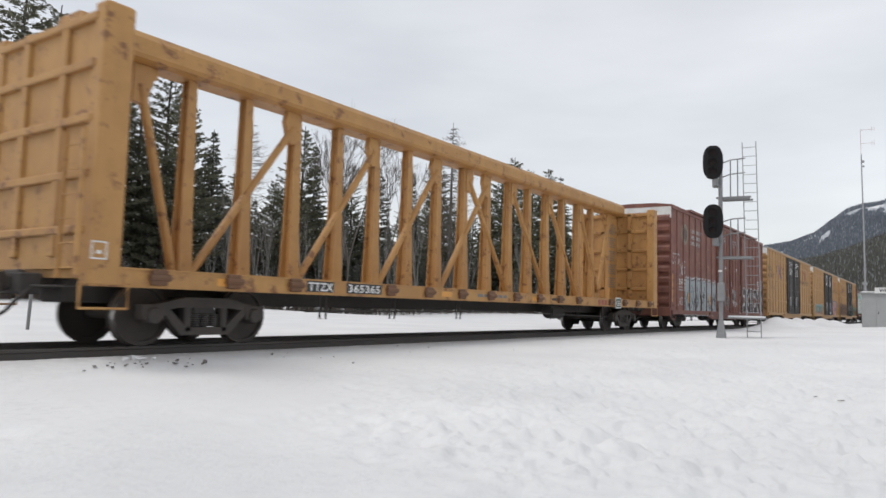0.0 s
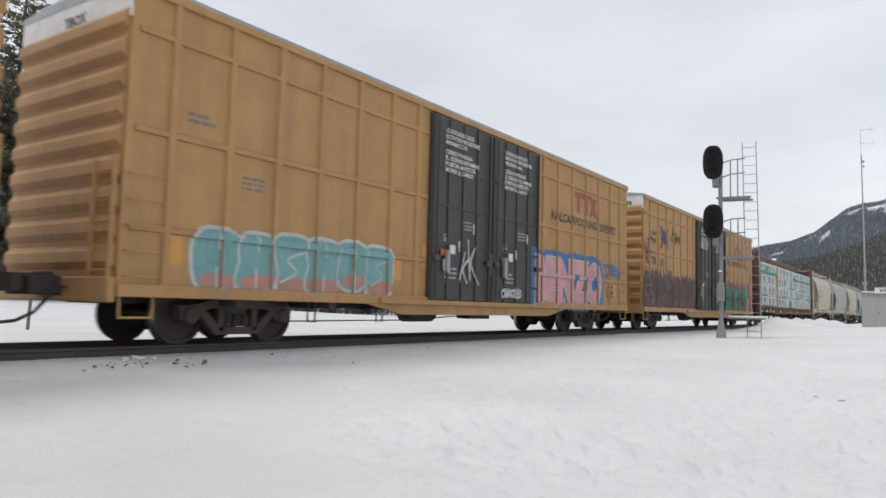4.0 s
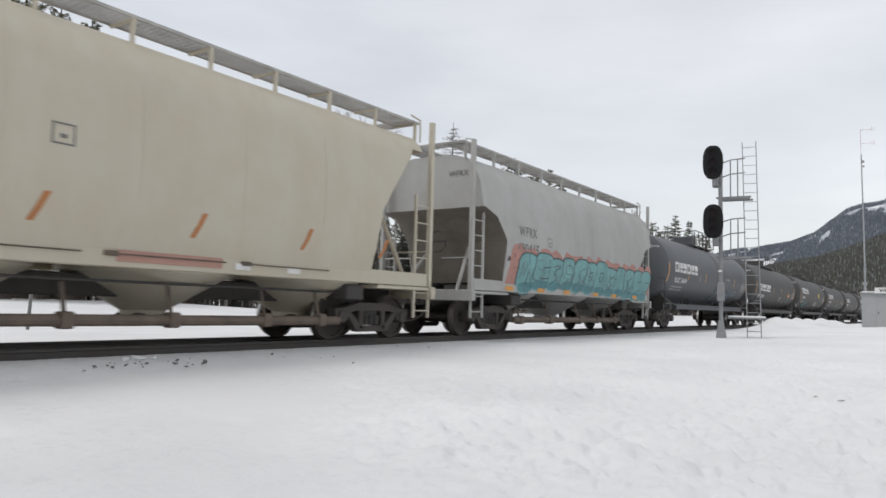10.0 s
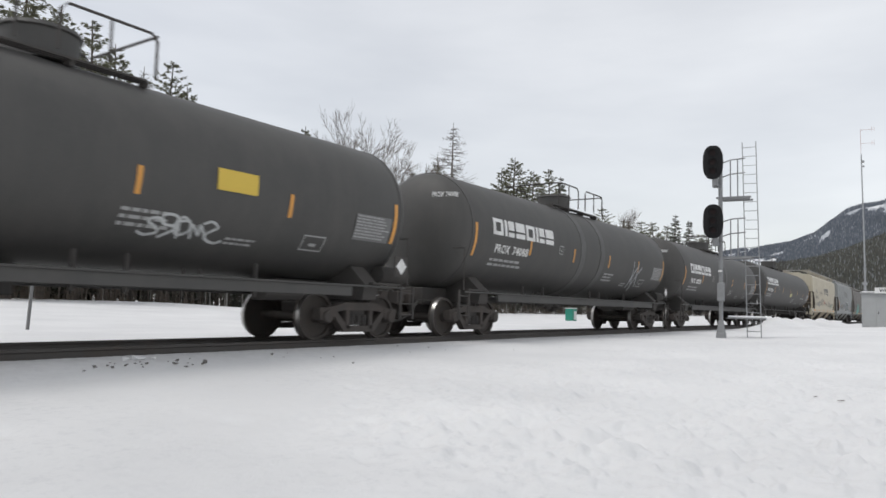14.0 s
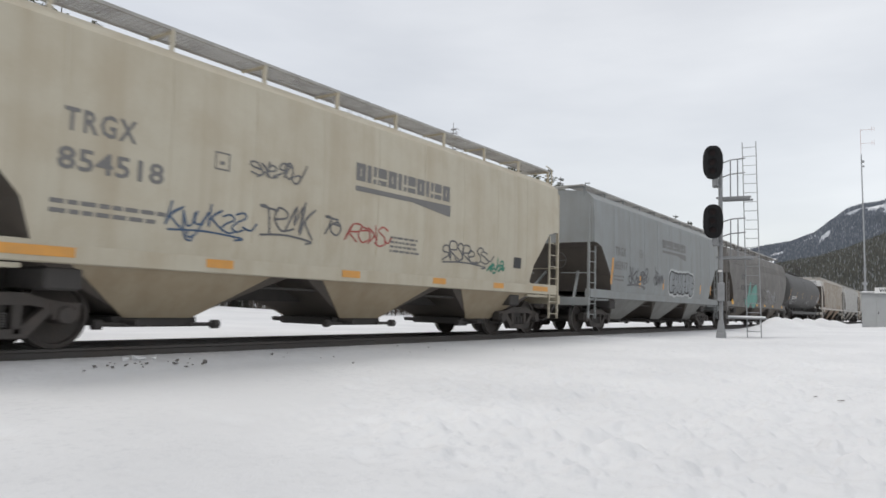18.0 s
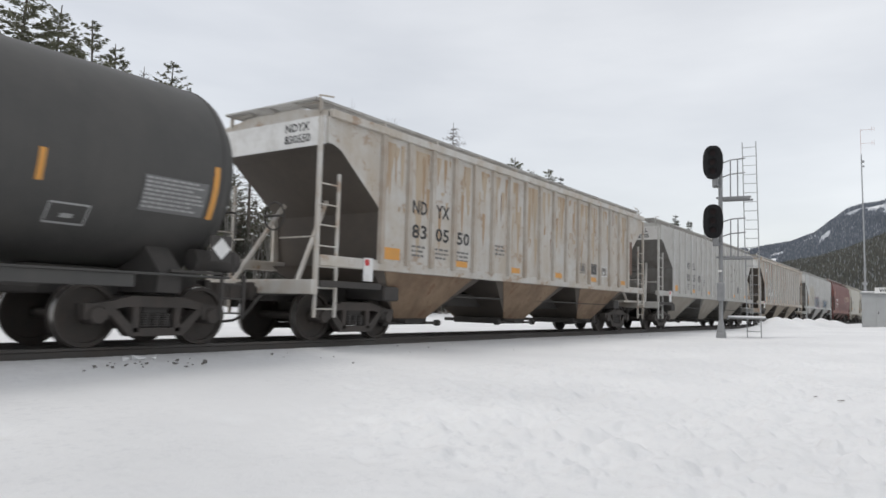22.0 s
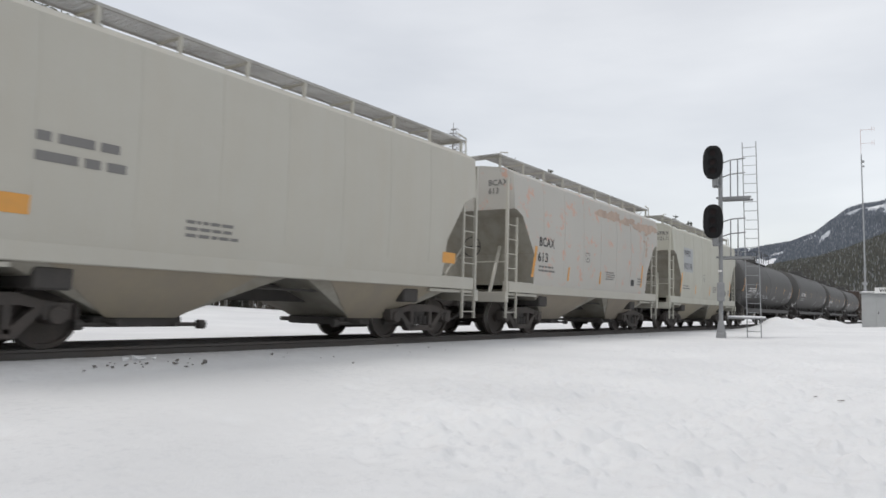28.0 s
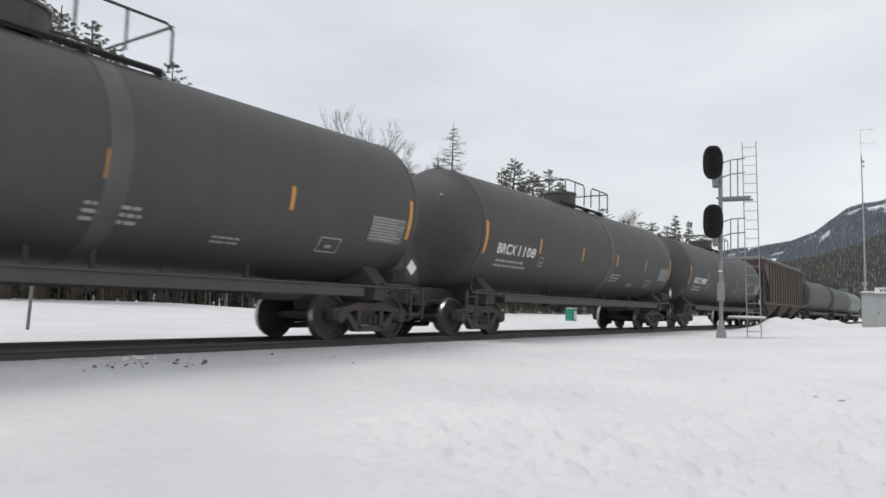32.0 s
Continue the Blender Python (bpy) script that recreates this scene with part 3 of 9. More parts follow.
def track():
    x0, x1 = -620.0, 900.0
    bed = Mesh().prism([(9.35, -0.38), (9.55, -0.205), (11.7, -0.205), (12.1, -0.38)], x0, x1, "x")
    tagged(new("track_bed", bed.data("track_bed", BALLAST)), "dark ballast strip dusted with snow", "track bed", kind="structure")
    prof = [(-0.07, -0.18), (0.07, -0.18), (0.07, -0.165), (0.012, -0.135), (0.010, -0.05), (0.036, -0.04), (0.036, -0.006), (0.028, 0.0), (-0.028, 0.0), (-0.036, -0.006), (-0.036, -0.04), (-0.010, -0.05), (-0.012, -0.135), (-0.07, -0.165)]
    for y in (C - 0.755, C + 0.755):
        m = Mesh().prism([(y + a, b) for a, b in prof], x0, x1, "x")
        ob = tagged(new("rail", m.data("rail", RAIL)), "rust brown steel running rail", "rail", "rails", "structure")
    data = Mesh().box(-0.115, 0.115, -1.30, 1.30, -0.225, -0.18, 0.01).data("tie", TIE)
    tie_set = tagged(new("ties"), "snow dusted timber ties under the rails", "ties", kind="structure")
    rng = random.Random(3)
    for k in range(240):
        ob = part("tie", data, None, tie_set, at=(-4 + k * 0.5 + rng.uniform(-0.03, 0.03), C, 0))
    m = Mesh()
    for k in range(300):
        x = 116 + k * 0.5
        m.box(x - 0.11, x + 0.11, C - 1.3, C + 1.3, -0.225, -0.18)
    ob = part("tie_row", m, TIE, tie_set)
    tagged(ob, kind="stuff")
    chip = Mesh().loft([[(a - w, -w, 0.0), (a + w * 0.3, -w, 0.006), (a + w, w, 0.007), (a, w, 0.0)] for a, w in ((-0.04, 0.003), (-0.01, 0.008), (0.025, 0.006), (0.05, 0.002))]).data("bark_chip", BARK_DARK)
    for k, (x, y) in enumerate(CHIPS):
        ob = tagged(new("bark_chip", chip), "small dark bark chip lying on the snow", "bark chip", "bark chips on the snow")
        ob.location, ob.rotation_euler[2] = (x, y, ground_z(x, y) + 0.025), k * 1.3
    for x, y, r in ((5.75, 9.0, 0.075), (5.55, 9.02, 0.05), (5.95, 9.0, 0.04)):
        bm = bmesh.new()
        rng = random.Random(int(x * 100))
        for _ in range(14):
            bm.verts.new((r * rng.uniform(-1.2, 1.2), r * rng.uniform(-1, 1), r * rng.uniform(-0.2, 1.0)))
        bmesh.ops.convex_hull(bm, input=bm.verts)
        me = bpy.data.meshes.new("snow_clod")
        bm.to_mesh(me)
        bm.free()
        me.materials.append(SNOW_MAT)
        ob = tagged(new("snow_clod", me), "small lump of snow thrown up by the rail", "snow clod", "snow clods by the rail")
        ob.location = (x, y, ground_z(x, y))
    # snow blown and stones thrown up beside the rail
    rng = random.Random(8)
    for k in range(44):
        x = (rng.choice((4.6, 5.4, 6.1, 6.3, 8.0)) + rng.gauss(0, 0.22)) if k < 28 else rng.uniform(8, 26)
        y = (8.75 + rng.gauss(0, 0.16)) if k < 28 else rng.uniform(7.0, 9.0)
        r = rng.uniform(0.010, 0.04) * (0.8 if k < 28 else 0.6)
        b = Mesh()
        pts = [(x + r * rng.uniform(-1.4, 1.4), y + r * rng.uniform(-1, 1), rng.choice((-0.03, 1)) * r * rng.uniform(0.5, 1.1)) for _ in range(10)]
        bm = bmesh.new()
        for p in pts:
            bm.verts.new((p[0] - x, p[1] - y, p[2]))
        bmesh.ops.convex_hull(bm, input=bm.verts)
        me = bpy.data.meshes.new("stone")
        bm.to_mesh(me)
        bm.free()
        me.materials.append(DARK_GREY)
        st = new("stone", me)
        st.location = (x, y, ground_z(x, y) + 0.01)
        tagged(st, "dark ballast stone lying on the snow", "stone", "stones beside the rail")


track()


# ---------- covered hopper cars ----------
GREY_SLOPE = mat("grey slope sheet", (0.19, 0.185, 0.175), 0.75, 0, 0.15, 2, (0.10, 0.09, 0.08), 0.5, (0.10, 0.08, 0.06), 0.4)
RIB_RUST = mat("rib rust white", (0.46, 0.43, 0.385), 0.65, 0, 0.15, 2, (0.30, 0.22, 0.15), 0.5, (0.30, 0.225, 0.16), 0.5)


def hopper(s0, L, body, frame_paint, label, levels, roof, slope, sill=(1.12, 1.40), bays=3, ribs=(), rib_depth=0.07, rib_width=0.11, hatch=True,
           walk_z=None, walk_half=0.75, posts=True, end_box=0.30, bay_low=0.42, under=None, seams=(), bay_half=1.45, walk_paint=None, open_end=False, bogie_in=1.7, bay_fill=0.5, slope_paint=None, bay_shift=0.4, cones=False, post=0.035, post_top=None, bay_paint=None, rail=True, rib_paint=None):
    """levels: (z, half width) up the side to the eave; roof: (z, half width) on to the ridge; slope: (x, z) where the end sheet's slope starts and ends."""
    car = thing("covered_hopper", label, "hopper car", "cars of the freight train")
    under = under or UNDER
    slope_paint = slope_paint or HOPPER_SHADE_GRIME
    (xt, zt), (xb, zb) = slope[0], slope[-1]
    sx, sz = [a for a, _ in slope], [b for _, b in slope]
    zs, hs = [a for a, _ in levels], [b for _, b in levels]

    def low(x):
        d = min(x, L - x)
        return float(np.interp(d, sx, sz))

    def ring(x):
        z0 = low(x)
        near = [(max(z, z0), float(np.interp(max(z, z0), zs, hs))) for z in zs]
        half = near + list(roof)
        return [(x, -h, z) for z, h in half] + [(x, h, z) for z, h in reversed(half)]

    head = [end_box] + sorted(set([q for q in sx if q > end_box + 0.02] + [xt + (xb - xt) * k / 6 for k in range(1, 6)]))
    nh = len(head)
    xs = head + [xb + (L - 2 * xb) * k / 10 for k in range(1, 10)] + [L - x for x in head][::-1]
    shell, sheets = Mesh(), (Mesh(), Mesh())
    rings = [ring(x) for x in xs]
    shell.loft(rings)
    n = len(rings[0])
    last = len(rings) - 1
    shell.f = [f for f in shell.f if not (len(f) == 4 and {f[0] % n, f[1] % n} == {0, n - 1} and (f[0] // n < nh - 1 or f[0] // n >= last - nh + 1))]
    part("body", shell, body, car, smooth=True)
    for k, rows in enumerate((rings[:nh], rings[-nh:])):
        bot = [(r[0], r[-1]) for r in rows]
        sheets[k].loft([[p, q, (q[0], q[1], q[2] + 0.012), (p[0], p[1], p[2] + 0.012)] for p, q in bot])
        part("slope_sheet", sheets[k], slope_paint, car, "end slope sheet, grime and shade in its colour")
    top = zs[-1]
    # sills and floor frame
    for y in (-1, 1):
        y0, y1 = sorted((y * hs[0], y * (hs[0] - 0.16)))
        part("side_sill", Mesh().box(0.2 if not open_end else 1.0, L - (0.2 if not open_end else 1.0), y0 - 0.015, y1 + 0.015, sill[0], sill[1], 0.015), frame_paint, car)
    cs = Mesh().box(0.05, L - 0.05, -0.32, 0.32, 0.72, 1.05, 0.02)
    for xx in (2.45, L - 2.45):
        cs.box(xx - 0.25, xx + 0.25, -1.35, 1.35, 0.78, 1.08, 0.03)
    part("centre_sill", cs, under, car)
    for x0 in (0.0, L - 1.9):
        pl = Mesh().box(x0 + 0.02, x0 + 1.88, -1.42, 1.42, 1.04, 1.10)
        pl.box(x0 + (0.0 if x0 == 0 else 1.74), x0 + (0.16 if x0 == 0 else 1.9), -1.50, 1.50, 0.86, 1.12, 0.01)
        part("end_platform", pl, frame_paint, car)
    # bays
    span = (L - 2 * xb + 0.9) / bays
    for k in range(bays):
        xc = xb - 0.45 + span * (k + 0.5) + bay_shift
        if cones:
            bay = part("discharge_bay", Mesh().lathe([(0.0, 1.32), (-0.22, 1.32), (-0.80, 0.36), (-0.92, 0.32)], xc, 0, sill[0] + 0.2, 24, "z"), body, car, smooth=True)
            part("outlet_gate", Mesh().box(xc - 0.3, xc + 0.3, -0.32, 0.32, 0.30, 0.48, 0.03).tube([(xc, -0.3, 0.40), (xc, -1.0, 0.40)], 0.06, 8), under, bay)
            continue
        w = span * bay_fill
        zt0 = sill[0] + 0.1
        q = Mesh().loft([[(xc - a, -b, z), (xc + a, -b, z), (xc + a, b, z), (xc - a, b, z)] for a, b, z in ((w - 0.02, bay_half, zt0), (0.50, bay_half * 0.55, bay_low))])
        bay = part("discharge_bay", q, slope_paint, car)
        for y in (-1, 1):
            b0, b1 = bay_half + 0.012, bay_half * 0.55 + 0.012
            sh = Mesh().loft([[(xc - a, y * (b + d), z), (xc + a, y * (b + d), z), (xc + a, y * (b - 0.02), z), (xc - a, y * (b - 0.02), z)] for a, b, d, z in ((min(w * 0.80, 1.85), b0, 0.0, zt0), (0.58, b1, 0.0, bay_low))])
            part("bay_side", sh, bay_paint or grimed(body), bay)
        g = Mesh().box(xc - 0.72, xc + 0.72, -0.75, 0.75, bay_low - 0.14, bay_low + 0.02, 0.02)
        g.tube([(xc - 0.55, -1.15, bay_low - 0.06), (xc - 0.55, 1.15, bay_low - 0.06)], 0.045, 8)
        for q in (-1, 1):
            g.tube([(xc + q * 0.5, -0.85, bay_low - 0.10), (xc + q * 1.05, -0.85, bay_low - 0.10)], 0.035, 6)
            g.lathe([(-0.06, 0.03), (-0.06, 0.075), (0.06, 0.075), (0.06, 0.03)], xc + q * 1.0, -0.85, bay_low - 0.10, 10, "x")
        part("outlet_gate", g, under, bay)
    # brake rod and cylinder
    pipe = Mesh().tube([(2.2, -1.1, 0.95), (L - 2.2, -1.1, 0.92)], 0.025, 6)
    part("train_line", pipe, under, car)
    # corner posts, end ladders and braces
    for e, sg in ((0.12, 1), (L - 0.12, -1)):
        for y in (-1, 1):
            yy = y * (hs[0] - 0.02)
            if posts:
                m = Mesh().box(e - post, e + post, yy - post, yy + post, 0.9, post_top or top - 0.12)
                part("corner_post", m, frame_paint, car)
            x_in = e + sg * 0.52
            ladder(car, min(e, x_in), yy - y * 0.0, 0.45, min(zt - 0.1, 3.1), 0.52, 7, frame_paint)
            gr = Mesh().tube([(e, y * 1.45, 1.9), (e, y * 0.5, 1.9)], 0.016, 5)
            part("grab_iron", gr, frame_paint, car)
        for y in (-1, 1):
            part("end_brace", Mesh().tube([(e + sg * 0.1, y * 0.9, 1.08), (e + sg * 1.1, y * 0.6, zt - 0.9)], 0.05, 6), frame_paint, car)
    # ribs on both sides
    if ribs:
        rz0, rz1 = sill[1] - 0.06, top - 0.02
        h = hs[1]
        rib = Mesh().prism([(-rib_width / 2, -h + 0.01), (-rib_width * 0.35, -h - rib_depth), (rib_width * 0.35, -h - rib_depth), (rib_width / 2, -h + 0.01)], rz0, rz1, "z")
        data = rib.data("rib", rib_paint if rib_paint else RIB_RUST if body is RUSTY_WHITE else RIB_LIT if body in (RIB_WHITE, PALE_BLUE, RUST_STREAK) else body)
        far = Mesh()
        for x in ribs:
            part("rib", data, None, car, at=(x, 0, 0))
            far.box(x - rib_width / 2, x + rib_width / 2, h - 0.01, h + rib_depth, rz0, rz1)
        part("far_ribs", far, body, car)
        for y in (-1, 1) if rail else ():
            a, b = sorted((y * (h - 0.05), y * (h + rib_depth + 0.03)))
            part("top_rail", Mesh().box(end_box, L - end_box, a, b, top - 0.12, top + 0.03, 0.015), body, car)
    for x in seams:
        part("seam", Mesh().loft([[(x - 0.014, -float(np.interp(z, zs, hs)) - 0.005, z), (x + 0.014, -float(np.interp(z, zs, hs)) - 0.005, z),
                                   (x + 0.02, -float(np.interp(z, zs, hs)) + 0.02, z), (x - 0.02, -float(np.interp(z, zs, hs)) + 0.02, z)]
                                  for z in [max(zs[0], low(x)) + (top - max(zs[0], low(x))) * k / 8 for k in range(9)]]), body, car)
    # roof hatch trough and running boards
    rz = roof[-1][0]
    if hatch:
        part("hatch_cover", Mesh().box(1.4, L - 1.4, -0.32, 0.32, rz - 0.05, rz + 0.13, 0.05), body, car)
    wz = walk_z or rz + 0.12
    wp = walk_paint or frame_paint
    for y in (-1, 1):
        m = Mesh()
        y0, y1 = sorted((y * walk_half, y * (walk_half - 0.62)))
        m.box(0.15, L - 0.15, y0, y0 + 0.03, wz - 0.03, wz + 0.02)
        m.box(0.15, L - 0.15, y1 - 0.03, y1, wz - 0.03, wz + 0.02)
        n = int((L - 0.3) / 0.10)
        for k in range(n):
            x = 0.15 + (L - 0.3) * k / n
            m.box(x, x + 0.010, y0 + 0.03, y1 - 0.03, wz - 0.012, wz + 0.01)
        for k in range(9):
            yy = y0 + 0.03 + (y1 - y0 - 0.06) * (k + 0.5) / 9
            m.box(0.15, L - 0.15, yy - 0.004, yy + 0.004, wz - 0.012, wz + 0.008)
        part("running_board", m, WALKWAY, car)
        ye = y * walk_half
        eaves = list(levels[-1:]) + list(roof)
        zroof = float(np.interp(walk_half, [h for _, h in reversed(eaves)], [z for z, _ in reversed(eaves)]))
        sup = Mesh().box(-0.03, 0.03, min(ye, ye - y * 0.05), max(ye, ye - y * 0.05), zroof - 0.05, wz)
        sup.box(-0.02, 0.02, min(ye - y * 0.03, y * (walk_half - 0.62)), max(ye - y * 0.03, y * (walk_half - 0.62)), wz - 0.06, wz - 0.02)
        sup = sup.data("board_support", wp)
        for i in range(10):
            part("board_support", sup, None, car, at=(0.3 + (L - 0.6) / 9 * i, 0, 0))
    for x in (0.15, L - 0.55):
        cross = Mesh()
        for k in range(5):
            cross.box(x + 0.1 * k, x + 0.1 * k + 0.03, -walk_half, walk_half, wz - 0.02, wz + 0.015)
        cross.box(x, x + 0.43, -0.03, 0.03, wz - 0.04, wz - 0.018)
        part("end_board", cross, WALKWAY, car)
    for x in (0.2, L - 0.2):
        hb = Mesh().tube([(x, -walk_half - 0.05, wz - 0.45), (x, -walk_half - 0.05, wz + 0.05), (x + (0.35 if x < 1 else -0.35), -walk_half - 0.05, wz + 0.1)], 0.02, 6)
        part("grab_iron", hb, frame_paint, car)
    # brake wheel
    bw = Mesh().tube([(0.02, -0.45 + 0.26 * math.cos(a), 2.3 + 0.26 * math.sin(a)) for a in (2 * math.pi * i / 16 for i in range(17))], 0.018, 6, False)
    bw.box(0.0, 0.04, -0.70, -0.2, 2.28, 2.32)
    part("brake_wheel", bw, under, car)
    running_gear(car, L, bogie_in)
    register(car, s0, L, "hopper")
    if ribs:
        side = step_side(-hs[1], [(x - rib_width / 2, x + rib_width / 2) for x in ribs], rib_depth)
    else:
        side = bent_side(levels)
    return car, side


SMOOTH = [(1.30, 1.47), (1.8, 1.56), (2.6, 1.60), (3.3, 1.58), (3.9, 1.49), (4.25, 1.36)]
PRESSURE = [(1.30, 1.40), (1.8, 1.54), (2.5, 1.60), (3.2, 1.58), (3.8, 1.47), (4.2, 1.28)]
RIBBED = [(1.45, 1.49), (1.6, 1.50), (4.22, 1.50)]
STRAIGHT = [(1.30, 1.47), (1.5, 1.52), (2.2, 1.56), (3.4, 1.565), (4.30, 1.53)]


def ribs_at(L, n, first=1.85):
    return [first + (L - 2 * first) * k / (n - 1) for k in range(n)]


# ---------- tank cars ----------
def tank_car(front, back, r, zc, paint_mat, label, stripes=6, rail_span=(0.40, 0.62), band=None, dome=0.5, head=0.62, dome_rise=0.5, skirt=True):
    s0, L = front + 0.85, back - front - 1.7
    car = thing("tank_car", label, "tank car", "cars of the freight train")
    n, rings = 40, []
    for k in range(8):
        a = math.pi / 2 * k / 7
        rings.append((-0.05 + head * (1 - math.sin(a)), r * math.cos(a) if k < 7 else 0.02))
    prof = [(x, q) for x, q in reversed(rings)]
    prof = prof + [(-0.05 + head + (L + 0.1 - 2 * head) * k / 12, r) for k in range(1, 12)] + [(L - x, q) for x, q in rings]
    part("tank", Mesh().lathe(prof, 0, 0, zc, n, "x"), paint_mat, car, smooth=True)
    for x in (head - 0.05, L + 0.05 - head):
        m = Mesh().lathe([(-0.03, r - 0.01), (-0.03, r + 0.006), (0.03, r + 0.006), (0.03, r - 0.01)], x, 0, zc, n, "x")
        part("head_seam", m, paint_mat, car, smooth=True)
    if band:
        for x in band:
            b = Mesh().lathe([(-0.17, r - 0.01), (-0.17, r + 0.012), (0.17, r + 0.012), (0.17, r - 0.01)], x * L, 0, zc, n, "x")
            part("band", b, BAND, car, "dull grey wrap band", smooth=True)
    for x0, x1 in ((0.1, 2.9), (L - 2.9, L - 0.1)):
        part("stub_sill", Mesh().box(x0, x1, -0.33, 0.33, 0.74, 1.16, 0.02), UNDER, car)
    for y in (-1, 1):
        a, b = sorted((y * 1.33, y * 1.43))
        rail = Mesh().tube([(0.3, y * 1.42, 1.06), (L - 0.3, y * 1.42, 1.06)], 0.02, 8)
        if skirt:
            rail.box(1.9, L - 1.9, a + 0.03, b - 0.01, 0.86, 1.05, 0.01)
        part("side_rail", rail, paint_mat, car)
        for x in (0.45, L - 1.35):
            part("side_platform", Mesh().box(x, x + 0.9, min(a, y * 0.9), max(b, y * 1.5), 1.10, 1.14), UNDER, car)
    for x in (1.3, L - 1.3):
        q = Mesh().prism([(-1.3, 0.80), (1.3, 0.80), (1.35, 1.1), (0.95, zc - r * 0.78), (0.6, zc - r * 0.9), (-0.6, zc - r * 0.9), (-0.95, zc - r * 0.78), (-1.35, 1.1)], x - 0.2, x + 0.2, "x")
        part("saddle", q, UNDER, car)
    for x in (0.25, L - 0.25):
        for y in (-1, 1):
            g = Mesh().tube([(x, y * 1.42, 1.1), (x, y * 1.42, 2.1), (x, y * 0.2, 2.15)], 0.02, 6)
            part("handrail", g, UNDER, car)
            ladder(car, x - 0.2, y * 1.42, 0.42, 1.1, 0.42, 3, UNDER, name="step")
    # valves and piping underneath
    p = Mesh().tube([(L * 0.3, -0.9, 0.9), (L * 0.72, -0.9, 0.88)], 0.03, 6)
    p.lathe([(0.0, 0.16), (0.12, 0.16), (0.16, 0.24), (0.55, 0.24), (0.6, 0.1)], L * 0.5, 0, 0.62, 14, "z")
    p.box(L * 0.5 - 0.5, L * 0.5 + 0.5, -0.06, 0.06, 0.70, 1.2, 0.02)
    p.lathe([(-0.45, 0.05), (-0.45, 0.18), (0.45, 0.18), (0.45, 0.05)], L * 0.80, -0.75, 0.92, 12, "x")
    p.box(L * 0.36, L * 0.40, -0.8, -0.5, 0.78, 1.12)
    for x in (0.25, 0.33, 0.55, 0.6, 0.75):
        p.box(L * x, L * x + 0.05, -1.0, -0.94, 0.78, 1.35)
    for x in (0.29, 0.66):
        p.tube([(L * x, -1.0, 1.2), (L * x, -1.0, 0.72), (L * x + 0.3, -1.0, 0.72), (L * x + 0.3, -1.0, 1.2)], 0.016, 5)
    part("brake_gear", p, UNDER, car)
    # dome, walkway and railings
    xd = dome * L
    part("manway", Mesh().lathe([(0, 0.4), (0, 0.54), (dome_rise - 0.08, 0.54), (dome_rise - 0.06, 0.58), (dome_rise, 0.55), (dome_rise + 0.04, 0.05)], xd, 0, zc + r - 0.06, 20, "z").tube([(xd - 0.12, -0.2, zc + r + dome_rise - 0.06), (xd - 0.12, -0.2, zc + r + dome_rise + 0.04), (xd + 0.12, -0.2, zc + r + dome_rise + 0.04), (xd + 0.12, -0.2, zc + r + dome_rise - 0.06)], 0.018, 6), paint_mat, car, smooth=True)
    a, b = rail_span[0] * L, rail_span[1] * L
    top = zc + r
    wk = Mesh()
    for y in (-0.95, 0.62):
        for k in range(3):
            wk.box(a, b, y * 0.8 + k * 0.085, y * 0.8 + k * 0.085 + 0.05, top - 0.07, top - 0.04)
        for k in range(4):
            x = a + (b - a) * k / 3
            wk.box(x - 0.02, x + 0.02, y * 0.8, y * 0.8 + 0.24, top - 0.16, top - 0.06)
    part("walkway", wk, UNDER, car)
    for y in (-0.95, 0.95):
        q = Mesh()
        m1 = a + (b - a) * 0.42
        m2 = a + (b - a) * 0.58
        zt = top + 0.62
        for u, v in ((a, m1), (m2, b)):
            q.tube([(u, y, top - 0.05), (u, y, zt - 0.1), (u + 0.1, y, zt), (v - 0.1, y, zt), (v, y, zt - 0.1), (v, y, top - 0.05)], 0.022, 6)
            q.tube([((u + v) / 2, y, top), ((u + v) / 2, y, zt)], 0.02, 6)
        part("railing", q, UNDER, car)
    for x in (a, b):
        part("railing", Mesh().tube([(x, -0.95, top + 0.6), (x, 0.95, top + 0.6)], 0.022, 6), UNDER, car)
    running_gear(car, L, 1.3)
    register(car, s0, L, "tank")

    def surf(x, z):
        return -math.sqrt(max(r * r - (z - zc) ** 2, 0.01))
    side = (surf, (), [zc - r + 2 * r * k / 36 for k in range(1, 36)])
    if isinstance(stripes, int):
        xs = [head + 0.10 + (L - 0.20 - 2 * head) * k / (stripes - 1) for k in range(stripes)]
        zm = zc - 0.22
    else:
        zm = zc - 0.32
        xs, stripes = [head + 0.10] + list(stripes) + [L - head - 0.10], len(stripes) + 2
    for k, x in enumerate(xs):
        big = k in (0, stripes - 1)
        stripe(car, x - 0.05, zm - 0.42 if big else zm - 0.22, zm + 0.38 if big else zm + 0.18, 0.1 if big else 0.085, side)
    return car, side


